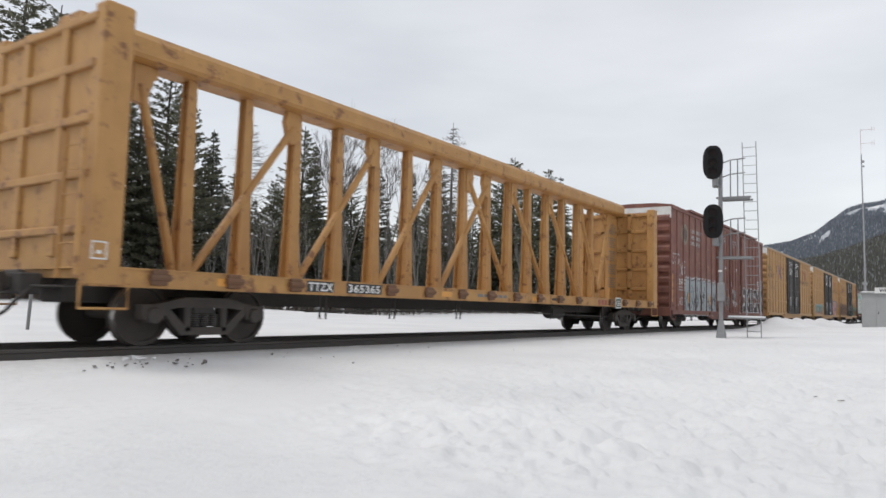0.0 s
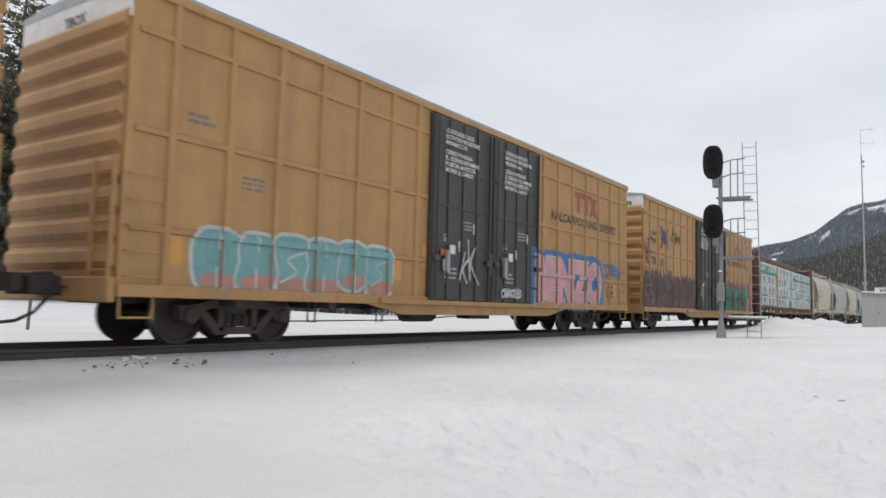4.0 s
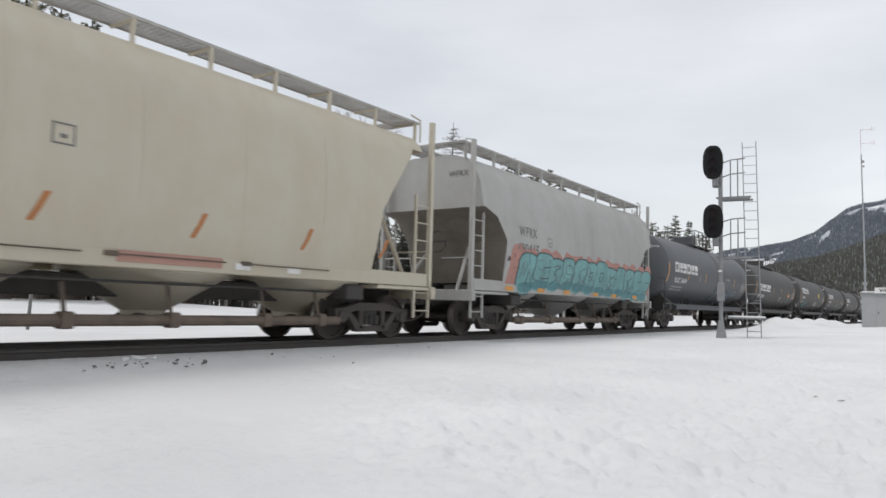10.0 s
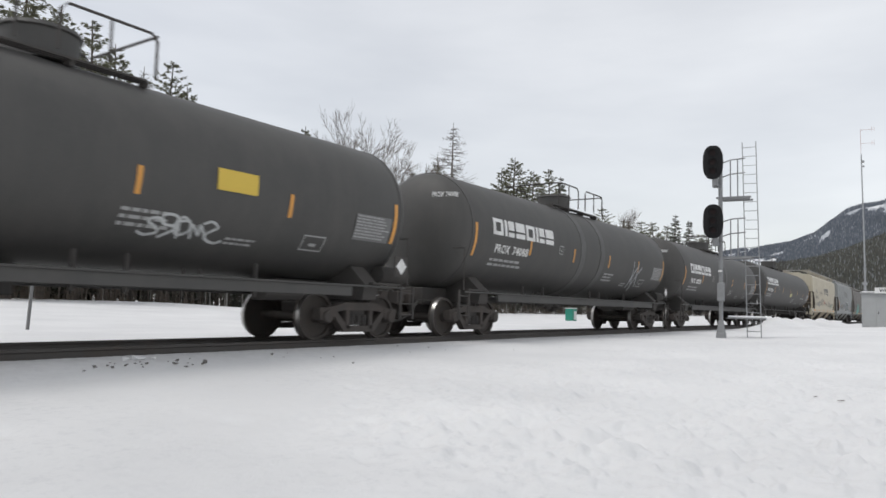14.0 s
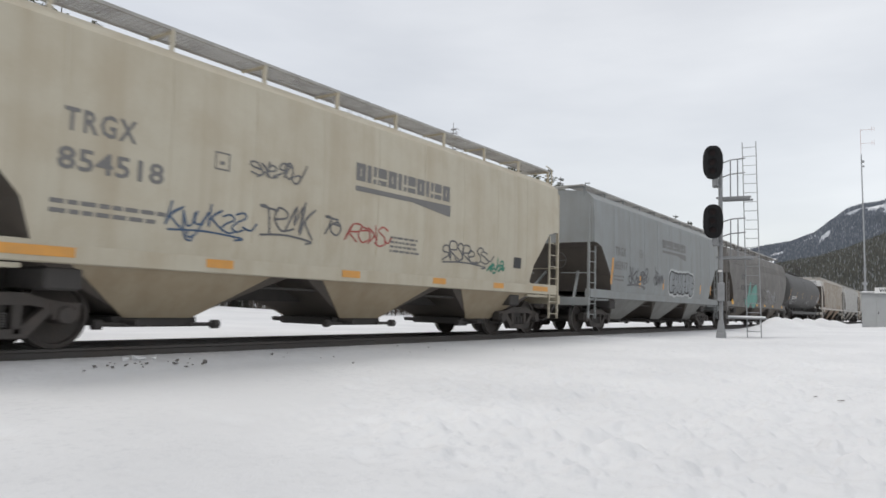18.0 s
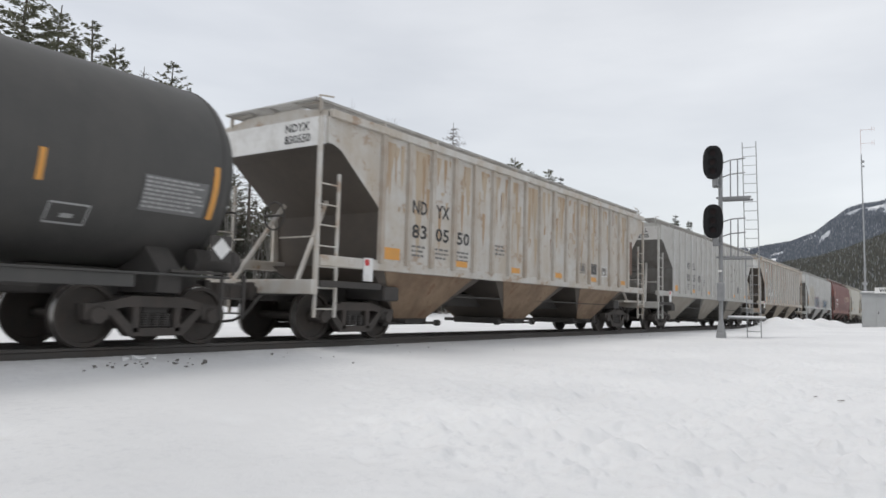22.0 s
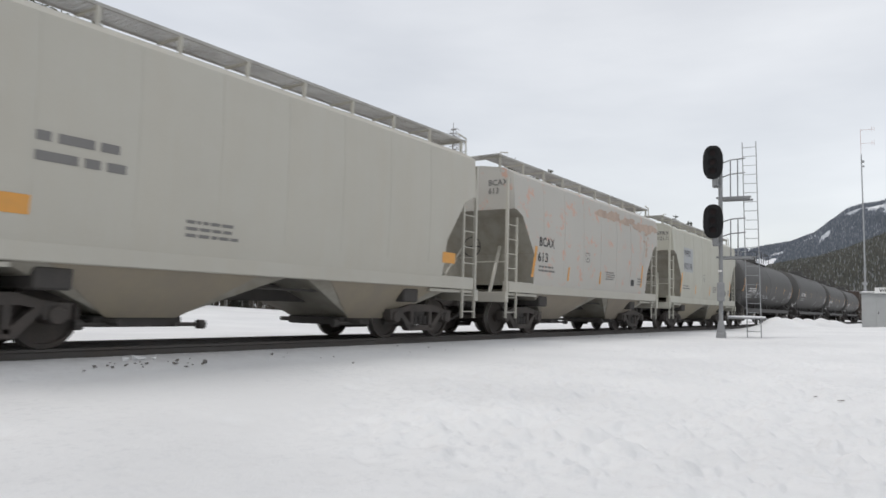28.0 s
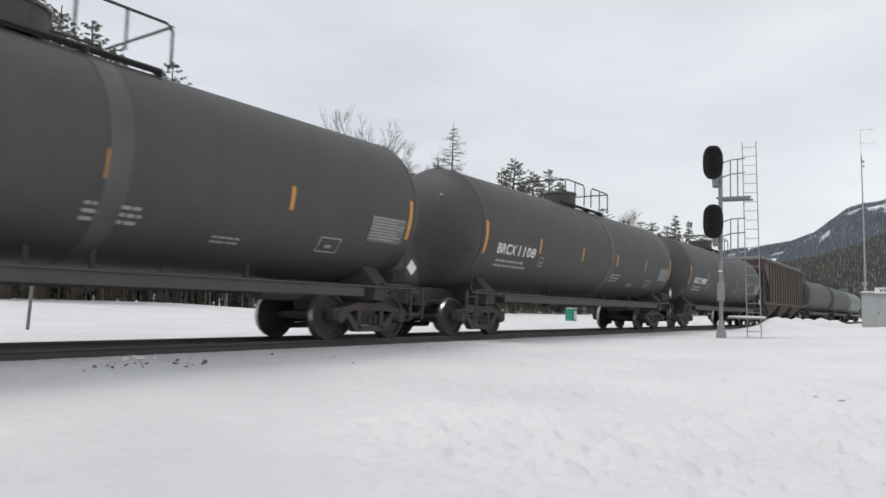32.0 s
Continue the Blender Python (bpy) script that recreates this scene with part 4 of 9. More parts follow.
# ---------- boxcars ----------
def boxcar(s0, L, paint_mat, label, doors, ribs, rails=(), height=5.16, base=0.78, door_mat=None, roof_mat=None, end_top=None, depth=0.05, walk_paint=None):
    car = thing("boxcar", label, "boxcar", "cars of the freight train")
    h = 1.55
    body = Mesh().box(0.0, L, -h, h, base + 0.05, height - 0.12)
    part("body", body, paint_mat, car)
    rf = Mesh().prism([(-1.58, height - 0.14), (1.58, height - 0.14), (1.58, height - 0.06), (0.9, height + 0.02), (0, height + 0.04), (-0.9, height + 0.02), (-1.58, height - 0.06)], -0.03, L + 0.03, "x")
    part("roof", rf, roof_mat or GALV, car)
    rr = Mesh()
    for k in range(1, 17):
        x = L * k / 17
        rr.prism([(-1.56, height - 0.06), (-0.9, height + 0.02), (0, height + 0.04), (0.9, height + 0.02), (1.56, height - 0.06), (0.9, height + 0.05), (0, height + 0.07), (-0.9, height + 0.05)], x - 0.03, x + 0.03, "x")
    part("roof_seams", rr, roof_mat or GALV, car)
    for y in (-1, 1):
        a, b = sorted((y * (h - 0.02), y * (h + depth + 0.012)))
        part("side_sill", Mesh().box(0.0, L, a, b, base - 0.02, base + 0.16, 0.012), paint_mat, car)
        part("top_chord", Mesh().box(0.0, L, a, b, height - 0.24, height - 0.12, 0.012), paint_mat, car)
    d0, d1 = doors[0][0], doors[-1][1]
    deep = Mesh().prism([(d0 - 2.0, base), (d0 - 0.8, base - 0.22), (d1 + 0.8, base - 0.22), (d1 + 2.0, base)], -h - 0.03, -h + 0.05)
    part("door_sill", deep, paint_mat, car)
    rib = Mesh().prism([(-0.075, -h + 0.01), (-0.05, -h - depth), (0.05, -h - depth), (0.075, -h + 0.01)], base + 0.1, height - 0.2, "z").data("rib", paint_mat)
    far = Mesh()
    for x in ribs:
        part("rib", rib, None, car, at=(x, 0, 0))
        far.box(x - 0.06, x + 0.06, h, h + depth, base + 0.1, height - 0.2)
    part("far_ribs", far, paint_mat, car)
    for a, b in ((0.12, d0 - 0.05), (d1 + 0.05, L - 0.12)):
        for z in rails:
            part("side_rail", Mesh().prism([(-h + 0.01, z - 0.055), (-h - depth + 0.008, z - 0.035), (-h - depth + 0.008, z + 0.035), (-h + 0.01, z + 0.055)], a, b, "x"), paint_mat, car)
    for a, b in doors:
        dm = door_mat or paint_mat
        door = part("door", Mesh().box(a, b, -h - 0.09, -h, base + 0.1, height - 0.28, 0.015), dm, car)
        n = 4
        for k in range(n + 1):
            x = a + 0.06 + (b - a - 0.12) * k / n
            part("door_post", Mesh().box(x - 0.035, x + 0.035, -h - 0.125, -h - 0.088, base + 0.12, height - 0.3, 0.01), dm, door)
        for z in (1.25, 2.1, 2.95, 3.8):
            part("door_rail", Mesh().box(a + 0.1, b - 0.1, -h - 0.115, -h - 0.088, z - 0.03, z + 0.03), dm, door)
        for x in (a + 0.16, b - 0.16):
            part("lock_rod", Mesh().tube([(x, -h - 0.16, base + 0.15), (x, -h - 0.16, height - 0.35)], 0.022, 6).box(x - 0.12, x + 0.12, -h - 0.19, -h - 0.12, 1.7, 1.82), dm, door)
        part("door_handle", Mesh().box(a + 0.5, a + 0.62, -h - 0.22, -h - 0.12, 1.45, 1.95, 0.015), GALV, door)
    part("door_track", Mesh().box(d0 - 1.6, d1 + 1.6, -h - 0.13, -h, base + 0.0, base + 0.09), paint_mat, car)
    # corrugated ends
    for e, sg in ((0.0, -1), (L, 1)):
        for k in range(9):
            z0 = base + 0.35 + k * (height - base - 0.75) / 9
            dz = (height - base - 0.75) / 9
            part("end_rib", _moved(Mesh().prism([(0, z0), (sg * 0.09, z0 + dz * 0.25), (sg * 0.09, z0 + dz * 0.6), (0, z0 + dz * 0.85)], -h + 0.06, h - 0.06), e), paint_mat, car)
        if end_top:
            x0, x1 = sorted((e + sg * 0.004, e + sg * 0.02))
            part("end_panel", Mesh().box(x0, x1, -h, h, height - 0.62, height - 0.1), end_top, car, "white painted top end panel")
        ladder(car, e + sg * 0.10, -h + 0.05, 0.95, 2.6, 0.48, 5, paint_mat, axis="y")
        m = Mesh().box(min(e, e + sg * 0.12), max(e, e + sg * 0.12), -h, h, base - 0.1, base + 0.25, 0.02)
        part("end_sill", m, paint_mat, car)
        m = Mesh().box(min(e, e + sg * 0.55), max(e, e + sg * 0.55), -0.35, 0.35, 0.72, 1.0, 0.02)
        part("draft_gear", m, UNDER, car)
        x0 = 0.06 if sg < 0 else L - 0.56
        grip = Mesh().tube([(0, -h - 0.02, 0), (0, -h - 0.10, 0), (0.5, -h - 0.10, 0), (0.5, -h - 0.02, 0)], 0.013, 5).data("grab_iron", paint_mat)
        for z in (1.0, 1.35, 1.7, 2.05, 2.4):
            part("grab_iron", grip, None, car, at=(x0, 0, z))
        m = Mesh()
        for q in (x0, x0 + 0.5):
            m.tube([(q, -h + 0.02, base), (q, -h, 0.42)], 0.018, 5)
        m.tube([(x0, -h, 0.44), (x0 + 0.5, -h, 0.44)], 0.018, 5)
        part("sill_step", m, paint_mat, car)
    uf = Mesh().box(0.3, L - 0.3, -0.35, 0.35, 0.62, base + 0.05, 0.02)
    for k in range(1, 9):
        x = L * k / 9
        uf.box(x - 0.08, x + 0.08, -1.5, 1.5, base - 0.13, base + 0.05)
    uf.lathe([(-0.5, 0.05), (-0.5, 0.2), (0.5, 0.2), (0.5, 0.05)], L * 0.40, -0.9, 0.55, 12, "x")
    uf.box(L * 0.5, L * 0.55, -1.1, -0.7, 0.42, 0.75, 0.02)
    for q in (0.20, 0.30, 0.64):
        uf.tube([(L * q, -1.3, 0.75), (L * q, -1.3, 0.36), (L * q + 0.18, -1.3, 0.36), (L * q + 0.18, -1.3, 0.75)], 0.018, 5)
    uf.tube([(L * 0.17, -1.3, 0.38), (L * 0.36, -1.3, 0.40), (L * 0.5, -1.1, 0.52)], 0.014, 6)
    uf.tube([(L * 0.55, -1.1, 0.55), (L * 0.8, -1.1, 0.62)], 0.02, 6)
    part("underframe", uf, UNDER, car)
    running_gear(car, L, 2.45)
    register(car, s0, L, "box")
    spans = [(x - 0.062, x + 0.062) for x in ribs]

    def surf(x, z):
        for a, b in doors:
            if a < x < b:
                return -h - 0.09
        for a, b in spans:
            if a < x < b:
                return -h - depth
        for zr in rails:
            if abs(z - zr) < 0.056 and not d0 - 0.05 < x < d1 + 0.05:
                return -h - depth + 0.008
        return -h
    return car, (surf, sorted([c for r in spans for c in r] + [c for r in doors for c in r]), [zr + q for zr in rails for q in (-0.056, 0.056)])


def _moved(m, dx):
    m.v = [(x + dx, y, z) for x, y, z in m.v]
    return m


# ---------- centre beam flat cars ----------
def centerbeam(s0, L, paint_mat, label, loaded=False, low=0.0):
    car = thing("centerbeam_car", label, "flat car", "cars of the freight train")
    winch_mat = mat("rusted winch", (0.16, 0.085, 0.05), 0.8, 0, 0.3, 5, RUST, 0.5)
    deck = Mesh().box(0.1, L - 0.1, -1.45, 1.45, 1.12 - low, 1.24 - low)
    part("deck", deck, paint_mat, car)
    for y in (-1, 1):
        a, b = sorted((y * 1.40, y * 1.55))
        if low:
            q = Mesh().prism([(0, 0.86), (L, 0.86), (L, 1.28 - low), (0, 1.28 - low)], a, b)
            q.box(0, L, a - 0.02, a + 0.03, 0.85, 0.875).box(0, L, a - 0.02, a + 0.03, 1.255 - low, 1.28 - low)
        else:
            q = Mesh().prism([(0.0, 0.92), (3.0, 0.90), (5.2, 0.80), (L - 5.2, 0.80), (L - 3.0, 0.90), (L, 0.92), (L, 1.28), (0, 1.28)], a, b)
        part("side_sill", q, paint_mat, car)
        m = Mesh().box(-0.13, 0.13, min(a, b) - 0.06 if y < 0 else max(a, b) - 0.02, min(a, b) + 0.02 if y < 0 else max(a, b) + 0.06, 0.98, 1.2, 0.015)
        m.tube([(-0.16, y * 1.6, 1.09), (0.16, y * 1.6, 1.09)], 0.05, 8)
        m = m.data("winch", winch_mat)
        for x in [1.0 + 1.3 * k for k in range(17) if k not in (3, 12)] if low else [0.7 + (L - 1.4) * k / 18 for k in range(19)]:
            part("winch", m, None, car, at=(x, 0, -low * 0.55))
    for e, sg in ((0.0, 1), (L, -1)):
        x0, x1 = sorted((e, e + sg * 0.10))
        part("bulkhead_plate", Mesh().box(x0 + sg * 0.03, x1 + sg * 0.2, -1.4, 1.4, 1.24 - low, 4.60), paint_mat, car)
        for y in (-1, 1):
            a, b = sorted((y * 1.30, y * 1.58))
            xx0, xx1 = sorted((e - sg * 0.02, e + sg * 0.42))
            part("bulkhead_post", Mesh().box(xx0, xx1, a, b, 0.95 - low * 0.6, 4.68, 0.03), paint_mat, car)
            h0, h1 = sorted((e - sg * 0.12, e + sg * 0.55))
            part("sill_step", Mesh().tube([(h0, y * 1.55, 0.9), (h0, y * 1.55, 0.56), (h1, y * 1.55, 0.56), (h1, y * 1.55, 0.9)], 0.022, 6), paint_mat, car)
        fr = Mesh()
        for z in (1.6, 2.35, 3.1, 3.85, 4.5):
            u0, u1 = sorted((e - sg * 0.045, e + sg * 0.28))
            fr.box(u0, u1, -1.4, 1.4, z - 0.06, z + 0.06, 0.02)
        for y in (-0.55, 0.55):
            u0, u1 = sorted((e - sg * 0.03, e + sg * 0.28))
            fr.box(u0, u1, y - 0.09, y + 0.09, 1.24, 4.6, 0.02)
        part("bulkhead_frame", fr, paint_mat, car)
        # solid web next to the bulkhead
        web = Mesh().prism([(e + sg * 0.4, 1.24 - low), (e + sg * 1.15, 1.24 - low), (e + sg * 1.15, 3.9), (e + sg * 1.75, 4.3), (e + sg * 1.75, 4.62), (e + sg * 0.4, 4.62)], -0.09, 0.09)
        part("end_web", web, paint_mat, car)
        ladder(car, e - sg * 0.16, -1.5, 0.95, 2.9, 0.45, 6, paint_mat, axis="y")
        part("end_sill", Mesh().box(min(e, e - sg * 0.3), max(e, e - sg * 0.3), -0.36, 0.36, 0.72, 1.02, 0.02), UNDER, car)
    ch = Mesh().prism([(-0.33, 4.50), (-0.37, 4.56), (-0.37, 4.80), (-0.28, 4.92), (0.28, 4.92), (0.37, 4.80), (0.37, 4.56), (0.33, 4.50), (0.2, 4.46), (-0.2, 4.46)], 0.3, L - 0.3, "x")
    part("top_chord", ch, paint_mat, car)
    xs = [2.42 + 1.239 * k for k in range(15)]
    section = [(-0.10, -0.12), (0.10, -0.12), (0.10, -0.10), (0.03, -0.08), (0.03, 0.08), (0.10, 0.10), (0.10, 0.12), (-0.10, 0.12), (-0.10, 0.10), (-0.03, 0.08), (-0.03, -0.08), (-0.10, -0.10)]
    post = Mesh().loft([[(a * k, b * k, z) for a, b in section] for k, z in ((1.35, 1.24 - low), (1.05, 2.2), (0.82, 4.50))]).data("post", paint_mat)
    for x in xs:
        part("post", post, None, car, at=(x, 0, 0))
    for a, b in [(xs[0] - 0.1, 1.3)] + [(xs[k], xs[k + 2]) for k in (0, 2, 4, 6)] + [(xs[k + 2], xs[k]) for k in (7, 9, 11)] + [(xs[14] + 0.75, xs[13]), (xs[14] + 0.3, L - 1.2)]:
        sg = 1 if b > a else -1
        part("diagonal", Mesh().tube([(a + sg * 0.12, -0.1, 1.3 - low), (b - sg * 0.14, -0.1, 4.15)], 0.075, 8), paint_mat, car)
        part("gusset", Mesh().prism([(b - sg * 0.30, 4.06), (b - sg * 0.22, 3.82), (b, 3.85), (b, 4.46), (b - sg * 0.30, 4.46), (b - sg * 0.36, 4.25)], -0.13, 0.0), paint_mat, car)
    uf = Mesh().box(0.3, L - 0.3, -0.33, 0.33, 0.62, 1.0, 0.02)
    uf.tube([(4.2, -1.2, 0.55), (L * 0.5, -1.2, 0.62), (L - 4.2, -1.2, 0.5)], 0.02, 6)
    for x in (0.2, 0.29, 0.4, 0.62, 0.7, 0.79):
        uf.tube([(L * x, -1.25, 0.95), (L * x, -1.25, 0.42), (L * x + 0.16, -1.25, 0.42), (L * x + 0.16, -1.25, 0.95)], 0.018, 5)
    uf.lathe([(-0.4, 0.05), (-0.4, 0.19), (0.4, 0.19), (0.4, 0.05)], L * 0.66, -0.9, 0.62, 12, "x")
    for k in range(2, 11):
        uf.box(L * k / 12 - 0.08, L * k / 12 + 0.08, -1.4, 1.4, 0.9, 1.13 - low)
    part("underframe", uf, UNDER, car)
    running_gear(car, L, 2.2)
    register(car, s0, L, "flat")
    return car, (lambda x, z: -1.55, (), ())


# ---------- the train, front to rear ----------
def end_text(car, text, y, z, size, x, material):
    vs, fs = flat_text(text, size)
    me = bpy.data.meshes.new("lettering")
    me.from_pydata([(x, y - a, z + b) for a, b in vs], [], fs)
    me.materials.append(material)
    return part("lettering", me, material, car)


def build_train():
    c1 = centerbeam(-260.35, 22.65, YELLOW_OLD, "empty yellow steel centerbeam flat car with rust spots", low=0.16)
    c2 = boxcar(-235.8, 18.7, MAROON, "maroon boxcar with white and silver spray lettering", [(7.25, 9.7), (9.75, 12.2)],
                [0.75 + 0.93 * k for k in range(7)] + [12.9 + 0.93 * k for k in range(7)], (), 5.26, 0.66, None, MAROON, PAINT_WHITE)
    part("door_hood", Mesh().box(2.4, 16.3, -1.70, -1.5, 5.17, 5.27, 0.012), MAROON, c2[0])
    tb = []
    for s0, lab in ((-215.5, "yellow boxcar with black double doors"), (-194.85, "yellow boxcar with black doors and pink spray lettering"),
                    (-174.1, "yellow boxcar with black doors and green and purple spray lettering")):
        tb.append(boxcar(s0, 19.0, YELLOW, lab, [(7.0, 9.5), (9.55, 12.05)], [0.7, 1.72, 2.72, 3.72, 4.72, 5.72, 6.6, 12.45, 13.4, 14.4, 15.4, 16.4, 17.4, 18.3],
                         (1.68, 3.05, 4.45), 5.21, 0.74, DOOR_BLACK, GALV, PAINT_WHITE))
    c6 = centerbeam(-153.1, 22.7, BROWN_CB, "brown centerbeam flat car stacked with wrapped lumber", True)
    pd = dict(levels=PRESSURE, roof=[(4.40, 1.05), (4.52, 0.6)], slope=((0.78, 4.05), (1.55, 3.2), (2.0, 2.55), (2.1, 1.32)), bays=3, walk_z=4.80, walk_half=1.05, bay_half=1.2, bogie_in=1.6, cones=True, post=0.05, post_top=4.78)
    pd["slope_paint"] = mat("grey brown slope sheet", (0.17, 0.15, 0.125), 0.8, 0, 0.2, 2, (0.10, 0.085, 0.07), 0.5)
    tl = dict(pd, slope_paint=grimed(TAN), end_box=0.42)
    wf = dict(pd, slope=((0.4, 3.15), (0.97, 2.97), (1.48, 2.42), (1.56, 1.35)))
    c7 = hopper(-128.8, 12.7, TAN, TAN, "tan covered hopper with rounded sides", **tl)
    c8 = hopper(-114.5, 12.6, LIGHT_GREY, LIGHT_GREY, "light grey covered hopper with rounded sides", **dict(wf, walk_z=4.66, post_top=4.4))
    c9 = hopper(-100.9, 12.9, TAN, TAN, "tan covered hopper with a faint rust stain", **tl)
    c10 = hopper(-86.5, 12.9, LIGHT_GREY, LIGHT_GREY, "grey covered hopper with turquoise and pink spray lettering", **wf)
    t11 = tank_car(-72.8, -55.3, 1.47, 2.62, BLUE_GREY, "dull blue grey tank car with spray tags", band=(0.56,))
    t12 = tank_car(-55.3, -38.2, 1.45, 2.6, BLACK, "black tank car with an orange placard")
    t13 = tank_car(-38.2, -20.75, 1.46, 2.6, BLACK, "black tank car with a yellow placard", band=(0.42,), dome=0.54)
    t14 = tank_car(-20.75, -3.35, 1.45, 2.6, BLACK, "black tank car with a grey jacket band", band=(0.45, 0.55))
    t15 = tank_car(-3.35, 14.45, 1.46, 2.6, BLACK, "black tank car with white lettering", band=(0.5,))
    t16 = tank_car(14.45, 35.75, 1.53, 2.7, BLACK, "long black tank car with large white lettering", 7, (0.30, 0.57), dome=0.50, dome_rise=0.62, skirt=False)
    sm = dict(levels=SMOOTH, roof=[(4.38, 1.1), (4.52, 0.5)], slope=((0.14, 3.05), (0.4, 2.8), (0.95, 2.15), (1.25, 1.65), (1.4, 1.35)), bays=3, walk_z=4.72, walk_half=1.0)
    st = dict(sm, levels=STRAIGHT, roof=[(4.33, 1.50), (4.56, 1.27), (4.66, 0.5)], slope=((0.5, 2.9), (0.9, 2.8), (1.75, 1.9), (1.95, 1.35)), walk_z=4.76, walk_half=1.22)
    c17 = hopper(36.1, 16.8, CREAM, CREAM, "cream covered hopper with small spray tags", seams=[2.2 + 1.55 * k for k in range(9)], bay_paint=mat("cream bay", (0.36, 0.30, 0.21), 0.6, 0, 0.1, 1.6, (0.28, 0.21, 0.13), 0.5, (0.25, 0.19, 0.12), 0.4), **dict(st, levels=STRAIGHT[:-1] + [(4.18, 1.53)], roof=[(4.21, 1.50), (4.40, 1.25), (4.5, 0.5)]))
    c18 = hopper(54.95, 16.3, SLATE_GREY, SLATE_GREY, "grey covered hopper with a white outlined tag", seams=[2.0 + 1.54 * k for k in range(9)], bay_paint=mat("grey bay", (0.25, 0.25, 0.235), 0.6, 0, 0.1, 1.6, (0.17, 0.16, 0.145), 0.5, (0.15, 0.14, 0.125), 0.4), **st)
    c19 = hopper(73.0, 17.5, DARK_GREY, DARK_GREY, "soot stained grey covered hopper with a turquoise tag", seams=[2.1 + 1.62 * k for k in range(9)], post_top=4.42, **sm)
    t20 = tank_car(91.2, 109.95, 1.53, 2.68, BLACK, "black tank car with a faded wrap band", (3.71, 6.44, 9.04, 11.33, 13.75), (0.40, 0.52), band=(0.50, 0.535), dome=0.46, dome_rise=0.2)
    rb = dict(levels=RIBBED, roof=[(4.26, 1.40), (4.38, 0.5)], slope=((0.4, 3.62), (0.62, 3.55), (1.85, 2.55), (1.95, 1.5)), sill=(1.38, 1.58), bays=3, bay_fill=0.46, walk_z=4.47, walk_half=1.28, bay_shift=-0.1)
    c21 = hopper(110.5, 17.4, RUSTY_WHITE, RUSTY_WHITE, "rust stained white ribbed covered hopper", ribs=ribs_at(17.4, 17), rib_width=0.16, bay_paint=mat("rusty bay", (0.26, 0.185, 0.12), 0.7, 0, 0.15, 1.6, (0.13, 0.075, 0.045), 0.6, (0.12, 0.075, 0.05), 0.5, spots=(0.14, 0.06, 0.03), spot_amount=0.6), **rb)
    c22 = hopper(129.5, 17.7, RIB_WHITE, RIB_WHITE, "off white ribbed covered hopper", ribs=ribs_at(17.7, 17, 1.95), rail=False, slope_paint=GREY_SLOPE, bay_paint=mat("dusty bay", (0.30, 0.275, 0.235), 0.65, 0, 0.1, 1.6, (0.20, 0.165, 0.13), 0.5, (0.18, 0.15, 0.12), 0.4), **rb)
    c23 = hopper(148.9, 17.1, RUST_STREAK, RUST_STREAK, "white ribbed covered hopper streaked with rust", ribs=ribs_at(17.1, 17), **rb)
    c24 = hopper(168.1, 17.2, PALE_BLUE, PALE_BLUE, "pale grey ribbed covered hopper with blue spray lettering", ribs=ribs_at(17.2, 16, 1.66), rib_width=0.17, rail=False, end_box=0.1, slope_paint=GREY_SLOPE, bay_paint=mat("pale bay", (0.40, 0.395, 0.375), 0.6, 0, 0.08, 1.6, (0.28, 0.25, 0.21), 0.45, (0.26, 0.23, 0.19), 0.35), **dict(rb, slope=((0.1, 3.5), (1.15, 2.45), (1.25, 1.5))))
    c25 = hopper(186.6, 17.0, BROWN_HOP, BROWN_HOP, "red brown covered hopper with worn white lettering", seams=[2.1 + 1.6 * k for k in range(9)], **sm)
    s2 = dict(sm, levels=STRAIGHT[:-1] + [(4.22, 1.52)], roof=[(4.25, 1.49), (4.42, 1.2), (4.52, 0.5)], slope=((0.4, 3.3), (0.75, 3.15), (1.45, 2.2), (1.55, 1.35)), slope_paint=mat("pale slope sheet", (0.30, 0.285, 0.245), 0.7, 0, 0.15, 2, (0.17, 0.145, 0.11), 0.5), walk_half=1.12, walk_z=4.76, bays=2, seams=[2.0 + 1.38 * k for k in range(7)])
    c26 = hopper(205.1, 12.4, WHITE_HOP, WHITE_HOP, "off white two bay covered hopper", **s2)
    c27 = hopper(218.8, 12.1, PEELED, WHITE_HOP, "white two bay covered hopper with peeling orange paint", **s2)
    c28 = hopper(232.4, 11.7, PALE_CREAM, PALE_CREAM, "cream two bay covered hopper with a grey patch", **s2)
    t29 = tank_car(244.7, 263.85, 1.53, 2.66, BLACK, "black tank car with white spray writing", band=(0.5,))
    t30 = tank_car(263.85, 283.45, 1.58, 2.72, BLACK, "black tank car with a weathered band", band=(0.6,), dome=0.55, rail_span=(0.46, 0.66))
    t31 = tank_car(283.45, 301.1, 1.55, 2.68, BLACK, "black tank car with small white print", band=(0.56,))
    t32 = tank_car(301.1, 319.0, 1.53, 2.66, BLACK, "black tank car with a wide dull jacket", band=(0.6,))
    c33 = hopper(319.0, 17.4, OLD_BROWN, OLD_BROWN, "old dark brown ribbed covered hopper", ribs=ribs_at(17.4, 15), **rb)
    t34 = tank_car(337.7, 355.2, 1.5, 2.62, BLACK, "black tank car near the train's rear")
    t35 = tank_car(355.2, 372.7, 1.5, 2.62, BLACK, "black tank car near the train's rear")
    t36 = tank_car(372.7, 390.2, 1.5, 2.62, TEAL_TANK, "dull grey green tank car near the rear")
